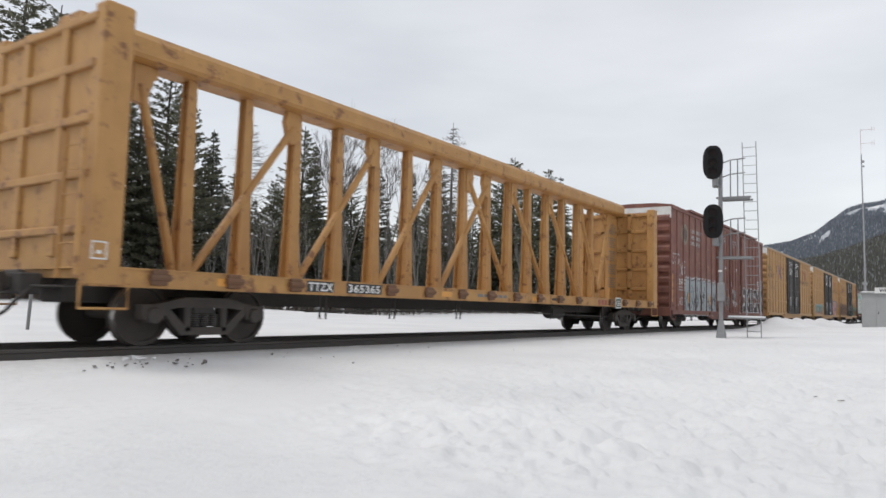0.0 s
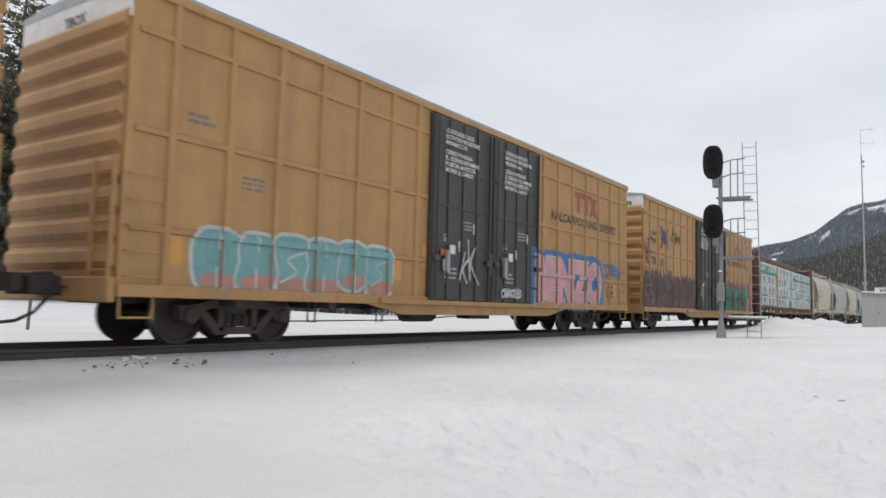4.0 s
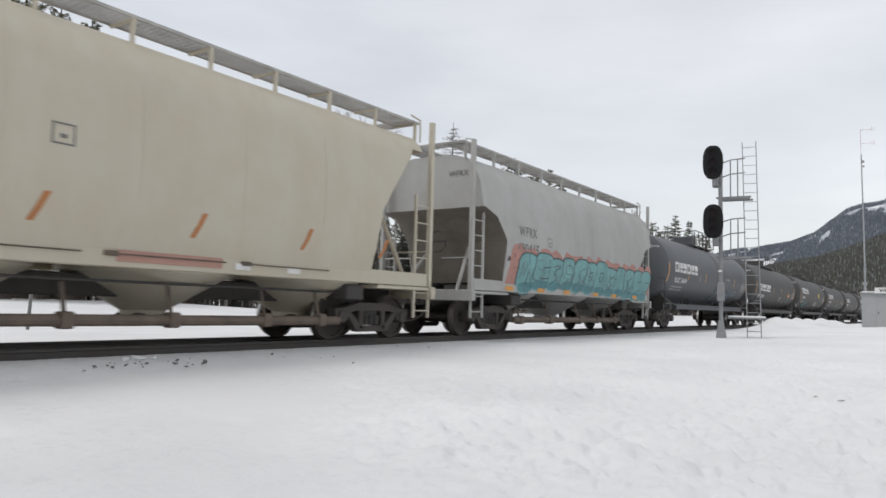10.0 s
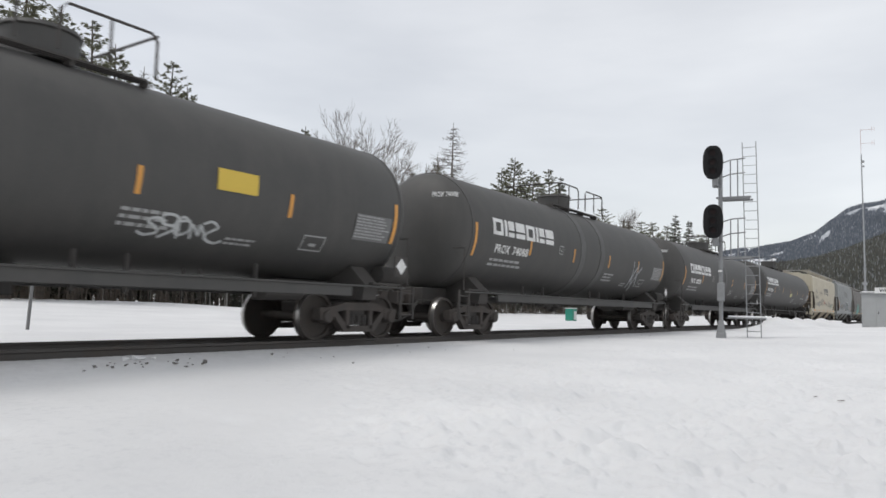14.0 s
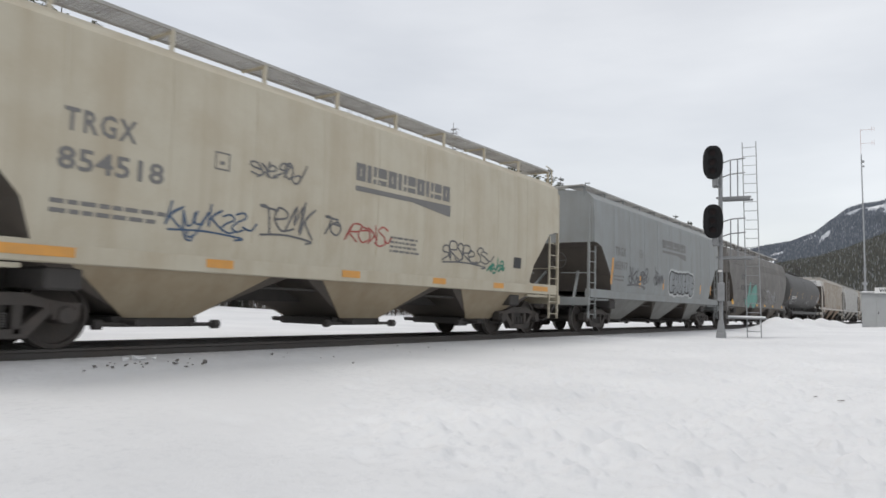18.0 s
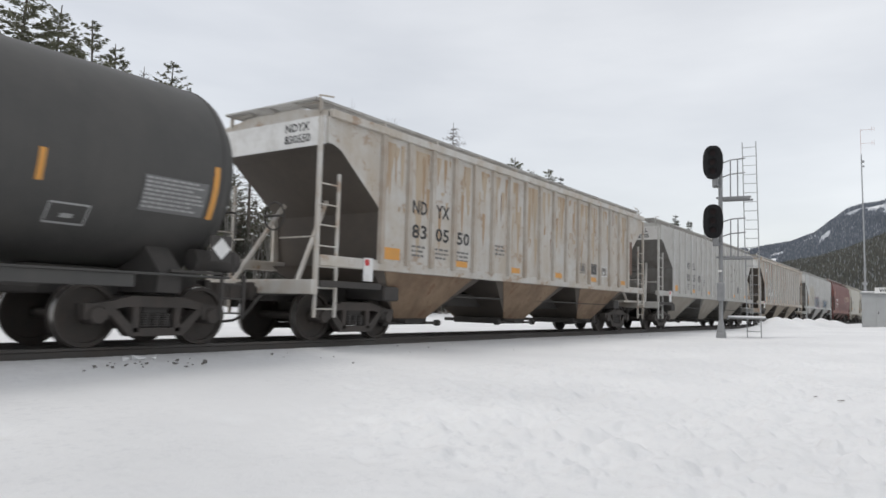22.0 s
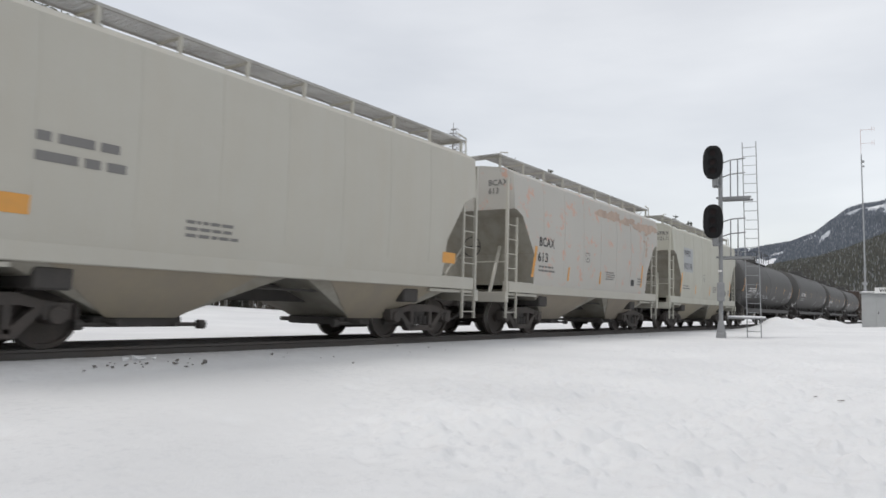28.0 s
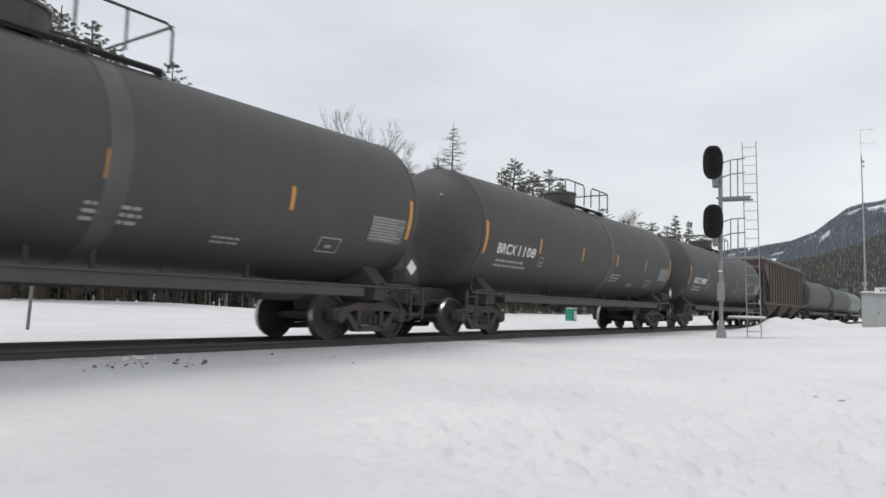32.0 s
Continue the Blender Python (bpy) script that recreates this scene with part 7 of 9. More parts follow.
def blot(car, x, z, w, h, material, side, seed, name="paint_patch", lift=0.004, floor=0.78):
    rng = random.Random(seed)
    n = 30
    raw = [rng.uniform(0.45, 1.2) for _ in range(n)]
    rad = [(raw[k - 1] + 2 * raw[k] + raw[(k + 1) % n]) / 4 for k in range(n)]
    pts = [(0.0, 0.0)] + [(w / 2 * rad[k] * math.cos(2 * math.pi * k / n), h / 2 * rad[k] * math.sin(2 * math.pi * k / n)) for k in range(n)]
    pts = [(a, max(b, floor - z - h / 2)) for a, b in pts]
    paint(name, car, pts, [(0, k + 1, (k + 1) % n + 1) for k in range(n)], x + w / 2, z + h / 2, side, material, "", lift)


PIPE_BROWN = mat("dusty pipe brown", (0.15, 0.115, 0.09), 0.8, 0, 0.2, 3, (0.07, 0.058, 0.05), 0.5)
SPRAY_BLACK, SPRAY_WHITE = sprayed("black spray", (0.02, 0.02, 0.022)), sprayed("white spray", (0.52, 0.53, 0.53))
SPRAY_SILVER, SPRAY_PINK = sprayed("silver spray", (0.40, 0.41, 0.42)), sprayed("pink spray", (0.62, 0.34, 0.36))
SPRAY_BLUE, SPRAY_GREEN = sprayed("blue spray", (0.04, 0.17, 0.42)), sprayed("green spray", (0.03, 0.21, 0.14))
SPRAY_MINT, SPRAY_PURPLE = sprayed("mint spray", (0.055, 0.27, 0.19)), sprayed("purple spray", (0.13, 0.045, 0.085))
SPRAY_TURQ, SPRAY_RED = sprayed("turquoise spray", (0.18, 0.39, 0.39)), sprayed("red spray", (0.40, 0.07, 0.06))
SPRAY_TURQ2, SPRAY_SALMON = sprayed("deep turquoise spray", (0.09, 0.25, 0.27)), sprayed("salmon spray", (0.46, 0.23, 0.19))
SPRAY_SKY, SPRAY_ROSE = sprayed("sky blue spray", (0.17, 0.27, 0.38)), sprayed("rose spray", (0.42, 0.12, 0.18))
SPRAY_GREY, LOGO_RED = sprayed("grey spray", (0.13, 0.13, 0.135)), plain("faded red mark", (0.30, 0.085, 0.06))
ORANGE_PAINT = sprayed("peeled orange", (0.45, 0.34, 0.27))
RUST_STAIN = plain("dry rust stain", (0.17, 0.085, 0.045))
BROWN_TAN = plain("tan mark", (0.40, 0.31, 0.22))


def drips(car, spans, ztop, n, material, side, seed, wide=0.10, long=1.6, name="rust_streak"):
    """Thin stains that run down from a seam and taper out."""
    rng = random.Random(seed)
    shapes = []
    for _ in range(n):
        a, b = rng.choice(spans)
        w, ln = wide * rng.uniform(0.25, 1.0), long * rng.uniform(0.15, 1.0) ** 1.5
        x, z = rng.uniform(a, max(a, b - w)), ztop - (0 if rng.random() < 0.6 else rng.uniform(0, 1.4))
        pts = [(x, z), (x + w, z), (x + w * rng.uniform(0.75, 1.0), z - ln * 0.4), (x + w * rng.uniform(0.5, 0.8), z - ln * 0.75), (x + w * 0.45, z - ln), (x + w * rng.uniform(0.1, 0.35), z - ln * 0.7), (x + w * rng.uniform(0.0, 0.2), z - ln * 0.35)]
        shapes.append((pts, [(0, 6, 5, 4, 3, 2, 1)]))
    ob = paint(name, car, *join(shapes), 0, 0, side, material, "", 0.005)
    if ob:
        tagged(ob, "thin stains running down the panels", kind="stuff")


def load_data(car, x, z, side, material, seed=1, w=1.0, h=0.22):
    bars(car, x, z, w, h, 2, side, material, seed)


def boxcar_paint():
    # maroon car
    car, sd = TRAIN["c2"]
    paint("emblem", car, *join([([(0.5 * math.cos(a) * k, 0.47 * math.sin(a) * k) for a in (2 * math.pi * i / 24 for i in range(24))], [tuple(range(24))]) for k in (1.0,)]), 1.9, 4.12, sd, plain("faded olive", (0.20, 0.18, 0.13)), "faded round emblem")
    paint("emblem", car, [(0.34 * math.cos(a), 0.32 * math.sin(a)) for a in (2 * math.pi * i / 20 for i in range(20))], [tuple(range(20))], 1.9, 4.12, sd, plain("emblem dark", (0.07, 0.04, 0.035)), "", 0.007)
    patch(car, 1.82, 3.78, 0.14, 0.66, plain("faded olive", (0.20, 0.18, 0.13)), sd, "emblem", 0.010)
    for k in range(3):
        letter_blocks(car, 2.78, 4.28 - 0.27 * k, 1.75 - 0.1 * k, 0.15, 8, PAINT_FADED, sd, hollow=0.2)
    words(car, "218", 0.34, 1.05, 1.92, sd, PAINT_WHITE, 0.6)
    words(car, "241", 0.34, 1.85, 1.92, sd, PAINT_WHITE, 0.6)
    bars(car, 1.05, 1.62, 1.4, 0.24, 2, sd, PAINT_FADED, 3)
    end_text(car, "CP 218241", 0.05, 4.68, 0.22, -0.026, PAINT_BLACK)
    silver = sprayed("silver blue spray", (0.35, 0.40, 0.42))
    wild_piece(car, 1.95, 0.66, 5.2, 1.62, 6, silver, SPRAY_BLACK, ((SPRAY_BLACK, 0.17, 4), (silver, 0.16, 2), (SPRAY_BLACK, 0.07, 2), (SPRAY_WHITE, 0.05, 2)), sd, 3, SPRAY_WHITE, "silver spray letters edged in black and white")
    for q, z0, z1 in ((2.33, 1.13, 1.58), (5.72, 1.12, 1.56), (6.10, 1.10, 1.54)):
        paint("reflector", car, *rects([(0, 0, 0.12, z1 - z0)]), q, z0, sd, REFLECT, "orange reflective stripe", 0.03)
    for k in range(6):
        blot(car, 2.3 + 0.8 * k, 0.58 + 0.1 * (k % 2), 1.0, 0.3, sprayed("silver blue spray", (0.35, 0.40, 0.42)) if k % 2 else SPRAY_WHITE, sd, 700 + k, "spray_drips", 0.0045)
    rng = random.Random(21)
    for k in range(26):
        blot(car, rng.choice((rng.uniform(0.5, 6.8), rng.uniform(12.4, 18.0))), rng.uniform(2.6, 4.6), rng.uniform(0.2, 0.5), rng.uniform(0.05, 0.14), plain("sun faded maroon", (0.27, 0.13, 0.075)), sd, 720 + k, "faded_patch", 0.003)
    for m, sw, lift, dx in ((SPRAY_WHITE, 0.12, 0.008, 0.0), (SPRAY_BLACK, 0.045, 0.013, 0.06)):
        vs, fs = bold_text("LOGICKS", 6.45 - 2 * dx, 1.55 - 2 * dx, sw)
        paint("spray_letters", car, vs, fs, 12.0 + dx, 0.72 + dx, sd, m, "", lift)
    blot(car, 12.1, 0.62, 6.4, 0.35, SPRAY_WHITE, sd, 2, "spray_drips", 0.0045)
    for x, s_ in ((7.55, "Clean And Lock\nBoth Doors Before\nMoving Car"), (9.95, "Clean And Lock\nBoth Doors Before\nMoving Car")):
        vs, fs = flat_text(s_, 0.135)
        paint("lettering", car, vs, fs, x + 0.05, 4.5, sd, PAINT_FADED, "", 0.04)
    for x in (7.6, 10.0):
        patch(car, x, 1.83, 0.25, 0.22, PAINT_WHITE, sd, "placard", 0.045)
        frame_mark(car, x + 0.02, 2.15, 0.22, 0.22, PAINT_WHITE, sd)
        bars(car, x + 0.9, 2.9, 0.5, 0.25, 3, sd, PAINT_WHITE, int(x * 10))
    for k, (x, z) in enumerate(((8.25, 1.62), (9.05, 1.5))):
        blot(car, x, z, 0.5, 0.24, sprayed("dull orange spray", (0.36, 0.17, 0.07)), sd, 15 + k, "paint_patch", 0.043)
    tag_line(car, 7.75, 1.05, 1.75, 0.85, sprayed("faded sky tag", (0.18, 0.19, 0.20)), sd, 10, 0.035, lift=0.046)
    tag_line(car, 7.85, 1.0, 1.55, 0.8, sprayed("faded white tag", (0.28, 0.25, 0.24)), sd, 11, 0.03, lift=0.05)
    tag_line(car, 10.0, 1.15, 1.0, 0.35, SPRAY_WHITE, sd, 5, 0.03, lift=0.045)
    tag_line(car, 0.1, 2.75, 0.9, 0.55, SPRAY_WHITE, sd, 6, 0.035)
    tag_line(car, 1.1, 2.35, 0.6, 0.6, SPRAY_WHITE, sd, 7, 0.035)
    tag_line(car, 1.0, 1.0, 1.0, 0.4, SPRAY_WHITE, sd, 8, 0.03)
    tag_line(car, 17.9, 2.2, 0.5, 0.7, SPRAY_WHITE, sd, 9, 0.03)
    bars(car, 17.05, 2.0, 0.45, 0.75, 6, sd, PAINT_WHITE, 4)
    stripe(car, 0.12, 1.15, 2.3, 0.1, sd)
    for x in (2.7, 11.95, 13.6, 16.0):
        stripe(car, x, 1.05, 1.5, 0.11, sd)
    stripe(car, 17.3, 1.1, 1.28, 0.32, sd)
    # three yellow cars
    for k, (car, sd) in enumerate(TRAIN["tb"]):
        if k != 1:
            x = 3.66 if k == 0 else 1.9
            bar = [(-0.64, -0.44), (-0.30, -0.44), (0.64, 0.44), (0.30, 0.44)]
            paint("cross_mark", car, bar, [(0, 1, 2, 3)], x + 0.62, 3.7, sd, LOGO_RED, "", 0.005)
            paint("cross_mark", car, [(-a, b) for a, b in bar], [(3, 2, 1, 0)], x + 0.62, 3.7, sd, plain("mark blue", (0.05, 0.09, 0.30)), "", 0.009)
            words(car, "next\nload", 0.28, 2.7 if k == 0 else 0.92, 3.95 if k == 0 else 3.7, sd, PAINT_BLACK, 0.62)
            words(car, "any\nroad", 0.28, 5.3 if k == 0 else 3.5, 3.9, sd, PAINT_BLACK, 0.66)
        if k == 0:
            words(car, "TB", 0.42, 0.13, 3.62, sd, PAINT_BLACK, 0.5)
            words(car, "OX", 0.42, 0.86, 3.62, sd, PAINT_BLACK, 0.52)
            for i, q in enumerate(("63", "00", "97")):
                words(car, q, 0.42, 0.11 + 0.8 * i, 3.20, sd, PAINT_BLACK, 0.5)
        elif k == 2:
            words(car, "TB", 0.42, 0.92, 2.55, sd, PAINT_BLACK, 0.6)
            words(car, "OX", 0.42, 1.86, 2.55, sd, PAINT_BLACK, 0.56)
            words(car, "64 11 88", 0.42, 0.92, 2.12, sd, PAINT_BLACK, 2.6)
        end_text(car, ("TBOX 630097", "TBOX", "TBOX 641188")[k], 0.25, 4.74, 0.22, -0.026, PAINT_BLACK)
        z0 = 3.72
        paint("trade_mark", car, *rects([(0, 0.42, 1.18, 0.60), (0.2, -0.04, 0.44, 0.42), (0.8, -0.04, 1.04, 0.42)]), 14.52, z0, sd, LOGO_RED)
        paint("trade_mark", car, [(0, 0), (0.24, 0), (0.62, 0.6), (0.38, 0.6)], [(0, 1, 2, 3)], 15.66, z0 - 0.06, sd, LOGO_RED)
        paint("trade_mark", car, [(0.4, 0), (0.64, 0), (0.26, 0.66), (0.02, 0.66)], [(0, 1, 2, 3)], 15.66, z0 - 0.06, sd, LOGO_RED, "", 0.008)
        words(car, "RAILCAR POOLING EXPERTS", 0.36, 13.0, 3.28, sd, PAINT_BLACK, 4.9)
        for x in (7.45, 10.1):
            vs, fs = flat_text("CLOSE AND LOCK\nBOTH DOORS BEFORE\nMOVING CAR", 0.135)
            paint("lettering", car, vs, fs, x, 4.58, sd, PAINT_WHITE, "", 0.042)
            vs, fs = flat_text("CIERRE Y PONGA\nEL SEGURO EN AMBAS\nPUERTAS ANTES DE\nMOVER EL CARRO", 0.135)
            paint("lettering", car, vs, fs, x, 4.1, sd, PAINT_WHITE, "", 0.042)
            patch(car, x + 0.25, 1.88, 0.22, 0.2, PAINT_WHITE, sd, "placard", 0.045)
            patch(car, x - 0.1, 1.82, 0.16, 0.14, plain("red placard", (0.5, 0.1, 0.05)), sd, "placard", 0.045)
            bars(car, x + 0.75, 2.45, 0.55, 0.24, 3, sd, PAINT_FADED, int(x))
            bars(car, x + 0.1, 1.2, 0.5, 0.4, 4, sd, PAINT_FADED, int(x) + 3)
            frame_mark(car, x + 0.05, 2.15, 0.15, 0.15, PAINT_WHITE, sd)
            for i in range(3):
                patch(car, x + (0.0, 0.6, 1.2)[i], 1.5 + 0.45 * i, 0.05, 0.24, PAINT_WHITE, sd, "label_strip", 0.045)
            stripe(car, x - 0.6, 1.5, 2.0, 0.14, sd)
        for x in (0.75, 3.05, 5.9, 12.8, 15.6, 17.75):
            stripe(car, x, 1.2, 1.62, 0.22, sd)
        frame_mark(car, 17.2, 1.15, 0.5, 0.36, PAINT_BLACK, sd)
        bars(car, 0.95, 2.5 if k == 0 else 3.3, 0.5, 0.2, 2, sd, PAINT_GREY, 8 + k)
        bars(car, 2.0, 2.45, 0.45, 0.25, 3, sd, PAINT_GREY, 18 + k)
    car, sd = TRAIN["tb"][1]
    paint("spray_cloud", car, *jagged(11.75, 0.78, 5.05, 1.62, 4, 4, 0.08), 0, 0, sd, SPRAY_BLUE, "", 0.004)
    blot(car, 11.7, 0.62, 5.2, 0.55, SPRAY_PINK, sd, 5, "spray_cloud", 0.0055)
    for m, sw, lift, dx in ((SPRAY_BLUE, 0.15, 0.007, -0.14), (sprayed("dark plum line", (0.11, 0.06, 0.075)), 0.115, 0.009, 0.0), (SPRAY_WHITE, 0.10, 0.012, 0.02), (SPRAY_PINK, 0.08, 0.015, 0.06)):
        vs, fs = bold_text("BENZO", 5.0 - 2 * dx, 1.5 - 2 * dx, sw)
        paint("spray_letters", car, vs, fs, 11.8 + dx, 0.78 + dx, sd, m, "", lift)
    rng = random.Random(6)
    for i in range(16):
        blot(car, rng.uniform(11.9, 16.6), rng.uniform(0.8, 2.2), rng.uniform(0.1, 0.3), rng.uniform(0.08, 0.2), SPRAY_BLUE, sd, 70 + i, "spray_fleck", 0.014)
    tag_line(car, 16.9, 1.85, 1.2, 0.4, SPRAY_BLUE, sd, 12, 0.08, 4)
    bubble_piece(car, 1.2, 0.86, 4.6, 0.98, 6, SPRAY_WHITE, SPRAY_TURQ, SPRAY_WHITE, sd, 31, 0.07, shade=SPRAY_SALMON)
    tag_line(car, 8.1, 1.25, 0.55, 0.8, SPRAY_WHITE, sd, 22, 0.045, lift=0.045)
    tag_line(car, 10.0, 0.98, 1.0, 0.2, SPRAY_WHITE, sd, 23, 0.05, lift=0.045)
    car, sd = TRAIN["tb"][2]
    violet, soot = sprayed("dusky violet spray", (0.25, 0.10, 0.13)), sprayed("soot green spray", (0.040, 0.040, 0.038))
    wild_piece(car, 0.02, 0.76, 6.95, 1.55, 6, sprayed("sooty plum spray", (0.065, 0.042, 0.048)), SPRAY_PURPLE, ((SPRAY_PURPLE, 0.34, 2), (violet, 0.20, 2), (soot, 0.26, 3), (SPRAY_SALMON, 0.04, 2)), sd, 14, None, "dark purple and pink spray letters")
    paint("spray_cloud", car, *jagged(11.3, 0.76, 6.9, 1.72, 6, 8, 0.10, 1.2), 0, 0, sd, sprayed("dusky pink spray", (0.30, 0.12, 0.13)), "", 0.0045)
    blot(car, 16.9, 0.55, 1.7, 1.8, sprayed("dusky rose spray", (0.27, 0.10, 0.105)), sd, 9, "spray_cloud", 0.0035)
    wild_piece(car, 11.2, 0.76, 6.55, 1.52, 7, SPRAY_GREEN, SPRAY_BLACK, ((sprayed("deep green spray", (0.018, 0.10, 0.07)), 0.30, 3), (SPRAY_MINT, 0.20, 2), (SPRAY_BLACK, 0.10, 5), (SPRAY_PURPLE, 0.09, 1), (sprayed("pale mint spray", (0.20, 0.42, 0.32)), 0.035, 1)), sd, 15, None, "green spray letters with dark edges", 1.5)
    tag_line(car, 0.05, 2.75, 0.6, 0.85, SPRAY_BLACK, sd, 32, 0.05)
    tag_line(car, 1.95, 3.5, 0.6, 0.6, SPRAY_BLACK, sd, 33, 0.05, lift=0.012)
    tag_line(car, 3.3, 3.6, 1.1, 0.55, SPRAY_BLACK, sd, 34, 0.04)
    rng = random.Random(35)
    for z, n in ((4.85, 4), (4.1, 5), (3.3, 4)):
        scrawl = [(12.2 + (rng.uniform(0.3, 0.7) if k % 2 else rng.uniform(0.0, 0.2)), z - 0.13 * k + (rng.uniform(0.05, 0.3) if k % 2 else 0.0)) for k in range(n)]
        paint("spray_tag", car, *ribbon(scrawl, 0.05), 0, 0, sd, SPRAY_BLACK, "", 0.012)
    tag_line(car, 12.15, 2.6, 0.7, 0.4, SPRAY_BLACK, sd, 37, 0.045, 3)
    tag_line(car, 17.6, 2.2, 0.9, 0.6, SPRAY_RED, sd, 41, 0.025)
    stripe(car, 17.75, 0.95, 1.6, 0.36, sd, material=sprayed("bright orange spray", (0.60, 0.22, 0.05)))


def flat_paint():
    car, sd = TRAIN["c1"]
    patch(car, 3.88, 0.90, 0.68, 0.19, PAINT_BLACK, sd, "panel")
    patch(car, 4.90, 0.90, 1.02, 0.19, PAINT_BLACK, sd, "panel")
    words(car, "TTZX", 0.2, 3.92, 0.925, sd, PAINT_WHITE, 0.62, "", 1.0)
    words(car, "365365", 0.2, 4.95, 0.925, sd, PAINT_WHITE, 0.92)
    patch(car, 18.2, 0.80, 0.52, 0.36, PAINT_WHITE, sd, "placard", 0.07)
    patch(car, 18.24, 0.84, 0.44, 0.28, plain("dark green board", (0.02, 0.06, 0.04)), sd, "placard", 0.075)
    bars(car, 18.27, 0.87, 0.38, 0.2, 3, (lambda x, z: -1.63, (), ()), PAINT_WHITE, 3)
    paint("trade_mark", car, *rects([(0, 0, 0.2, 0.15), (0.27, 0, 0.47, 0.15), (0.54, 0, 0.75, 0.15)]), 16.85, 0.9, sd, LOGO_RED)
    bars(car, 9.5, 0.92, 1.4, 0.14, 1, sd, PAINT_GREY, 5)
    bars(car, 13.5, 0.92, 0.9, 0.14, 1, sd, PAINT_BLACK, 6)
    for x in (2.0, 8.0, 12.3, 20.5):
        stripe(car, x, 0.92, 1.04, 0.4, sd)
    # print on the inner web and bulkhead at the rear
    web = (lambda x, z: -0.09, (), ())
    for k in range(5):
        bars(car, 21.35, 1.6 + 0.52 * k, 0.75, 0.42, 5, web, PAINT_GREY, 30 + k)
    m = Mesh()
    rng = random.Random(2)
    for k in range(7):
        z = 1.9 + 0.36 * k
        a = -1.2
        while a < -0.35:
            b = a + rng.uniform(0.08, 0.2)
            m.add([(22.47, b, z), (22.47, a, z), (22.47, a, z + 0.1), (22.47, b, z + 0.1)], [(0, 1, 2, 3)])
            a = b + 0.04
    part("small_print", m, PAINT_GREY, car)
    frame_mark(car, -0.02, 1.2, 0.22, 0.24, PAINT_WHITE, (lambda x, z: -1.58, (), ()))
    # brown car: lettering, lumber in wrap
    car, sd = TRAIN["c6"]
    words(car, "SOO", 0.24, 2.44, 0.9, sd, PAINT_WHITE, 0.55)
    words(car, "601114", 0.24, 3.36, 0.9, sd, PAINT_WHITE, 0.72)
    for x in (0.6, 2.05, 4.5, 7.1, 11.0, 14.0, 18.2, 21.5):
        stripe(car, x, 0.9, 1.06, 0.5, sd)
    bars(car, 8.7, 0.9, 0.8, 0.2, 2, sd, PAINT_FADED, 12)
    bars(car, 9.8, 0.9, 0.7, 0.2, 2, sd, PAINT_FADED, 13)
    end_text(car, "SOO", -1.02, 4.30, 0.15, -0.006, PAINT_WHITE)
    end_text(car, "601114", -0.92, 4.13, 0.15, -0.006, PAINT_WHITE)
    wrap = mat("white lumber wrap", (0.63, 0.635, 0.63), 0.45, 0, 0.08, 1.5, (0.48, 0.48, 0.47), 0.4, bump=1.0, fine=6)
    ink = plain("wrap print", (0.06, 0.062, 0.06))
    green = plain("green wrap", (0.02, 0.27, 0.19), 0.45)
    wood = mat("spacer timber", (0.50, 0.35, 0.17), 0.8, 0, 0.15)
    zs = (1.26, 1.97, 2.68, 3.38, 4.08)
    rng = random.Random(44)
    for g, (a, b) in enumerate(((0.5, 3.28), (3.32, 6.2), (6.98, 11.36), (11.4, 13.3), (13.34, 16.4), (16.44, 19.3), (19.34, 22.15))):
        for t in range(4):
            z0, z1 = zs[t], zs[t + 1] - 0.012
            jut = rng.uniform(-0.02, 0.03)
            near = part("lumber_pack", Mesh().box(a, b, -1.47 - jut, -0.24, z0, z1, 0.035), wrap, car, "white wrapped bundle of lumber with black print")
            part("lumber_pack", Mesh().box(a, b, 0.24, 1.47, z0, z1, 0.035), wrap, car, "white wrapped bundle of lumber")
            rows, x = [], a + 0.18 + rng.uniform(0, 0.5) * (t % 2)
            face = (lambda x_, z_, q=jut: -1.472 - q, (), ())
            while x + 0.78 < b:
                zc = z0 + 0.27
                rows += [(x, zc, x + 0.74, zc + 0.035), (x, zc + 0.225, x + 0.74, zc + 0.26), (x, zc + 0.035, x + 0.03, zc + 0.225), (x + 0.71, zc + 0.035, x + 0.74, zc + 0.225)]
                rows += [(x + 0.075 + 0.076 * i, zc + 0.065, x + 0.105 + 0.076 * i, zc + 0.195) for i in range(8)]
                rows += [(x + 0.105 + 0.076 * i, zc + (0.065, 0.165, 0.115)[i % 3], x + 0.140 + 0.076 * i, zc + (0.095, 0.195, 0.145)[i % 3]) for i in range(8)]
                rows += [(x - 0.12, zc - 0.13, x + 0.85, zc - 0.085), (x - 0.1, zc + 0.35, x - 0.02, zc + 0.40), (x + 0.02, zc + 0.36, x + 0.2, zc + 0.375)]
                x += 1.18
            got = laid(*rects(rows), 0, 0, face[0], (), (), 0.004)
            if got:
                me = bpy.data.meshes.new("wrap_print")
                me.from_pydata(got[0], [], got[1])
                me.materials.append(ink)
                part("wrap_print", me, None, near)
            if (t, g) in ((0, 0), (0, 1), (3, 0), (3, 1), (1, 2), (0, 3), (3, 4), (3, 5), (2, 5), (1, 4), (1, 6), (3, 6), (1, 0), (2, 3)):
                zz = z0 - 0.005
                hh = 0.10 if t < 3 else 0.17
                pts = [(a, zz), (b, zz), (b, zz + hh * rng.uniform(0.5, 1.2)), ((a + b) / 2, zz + hh), (a, zz + hh * rng.uniform(0.4, 1.1))]
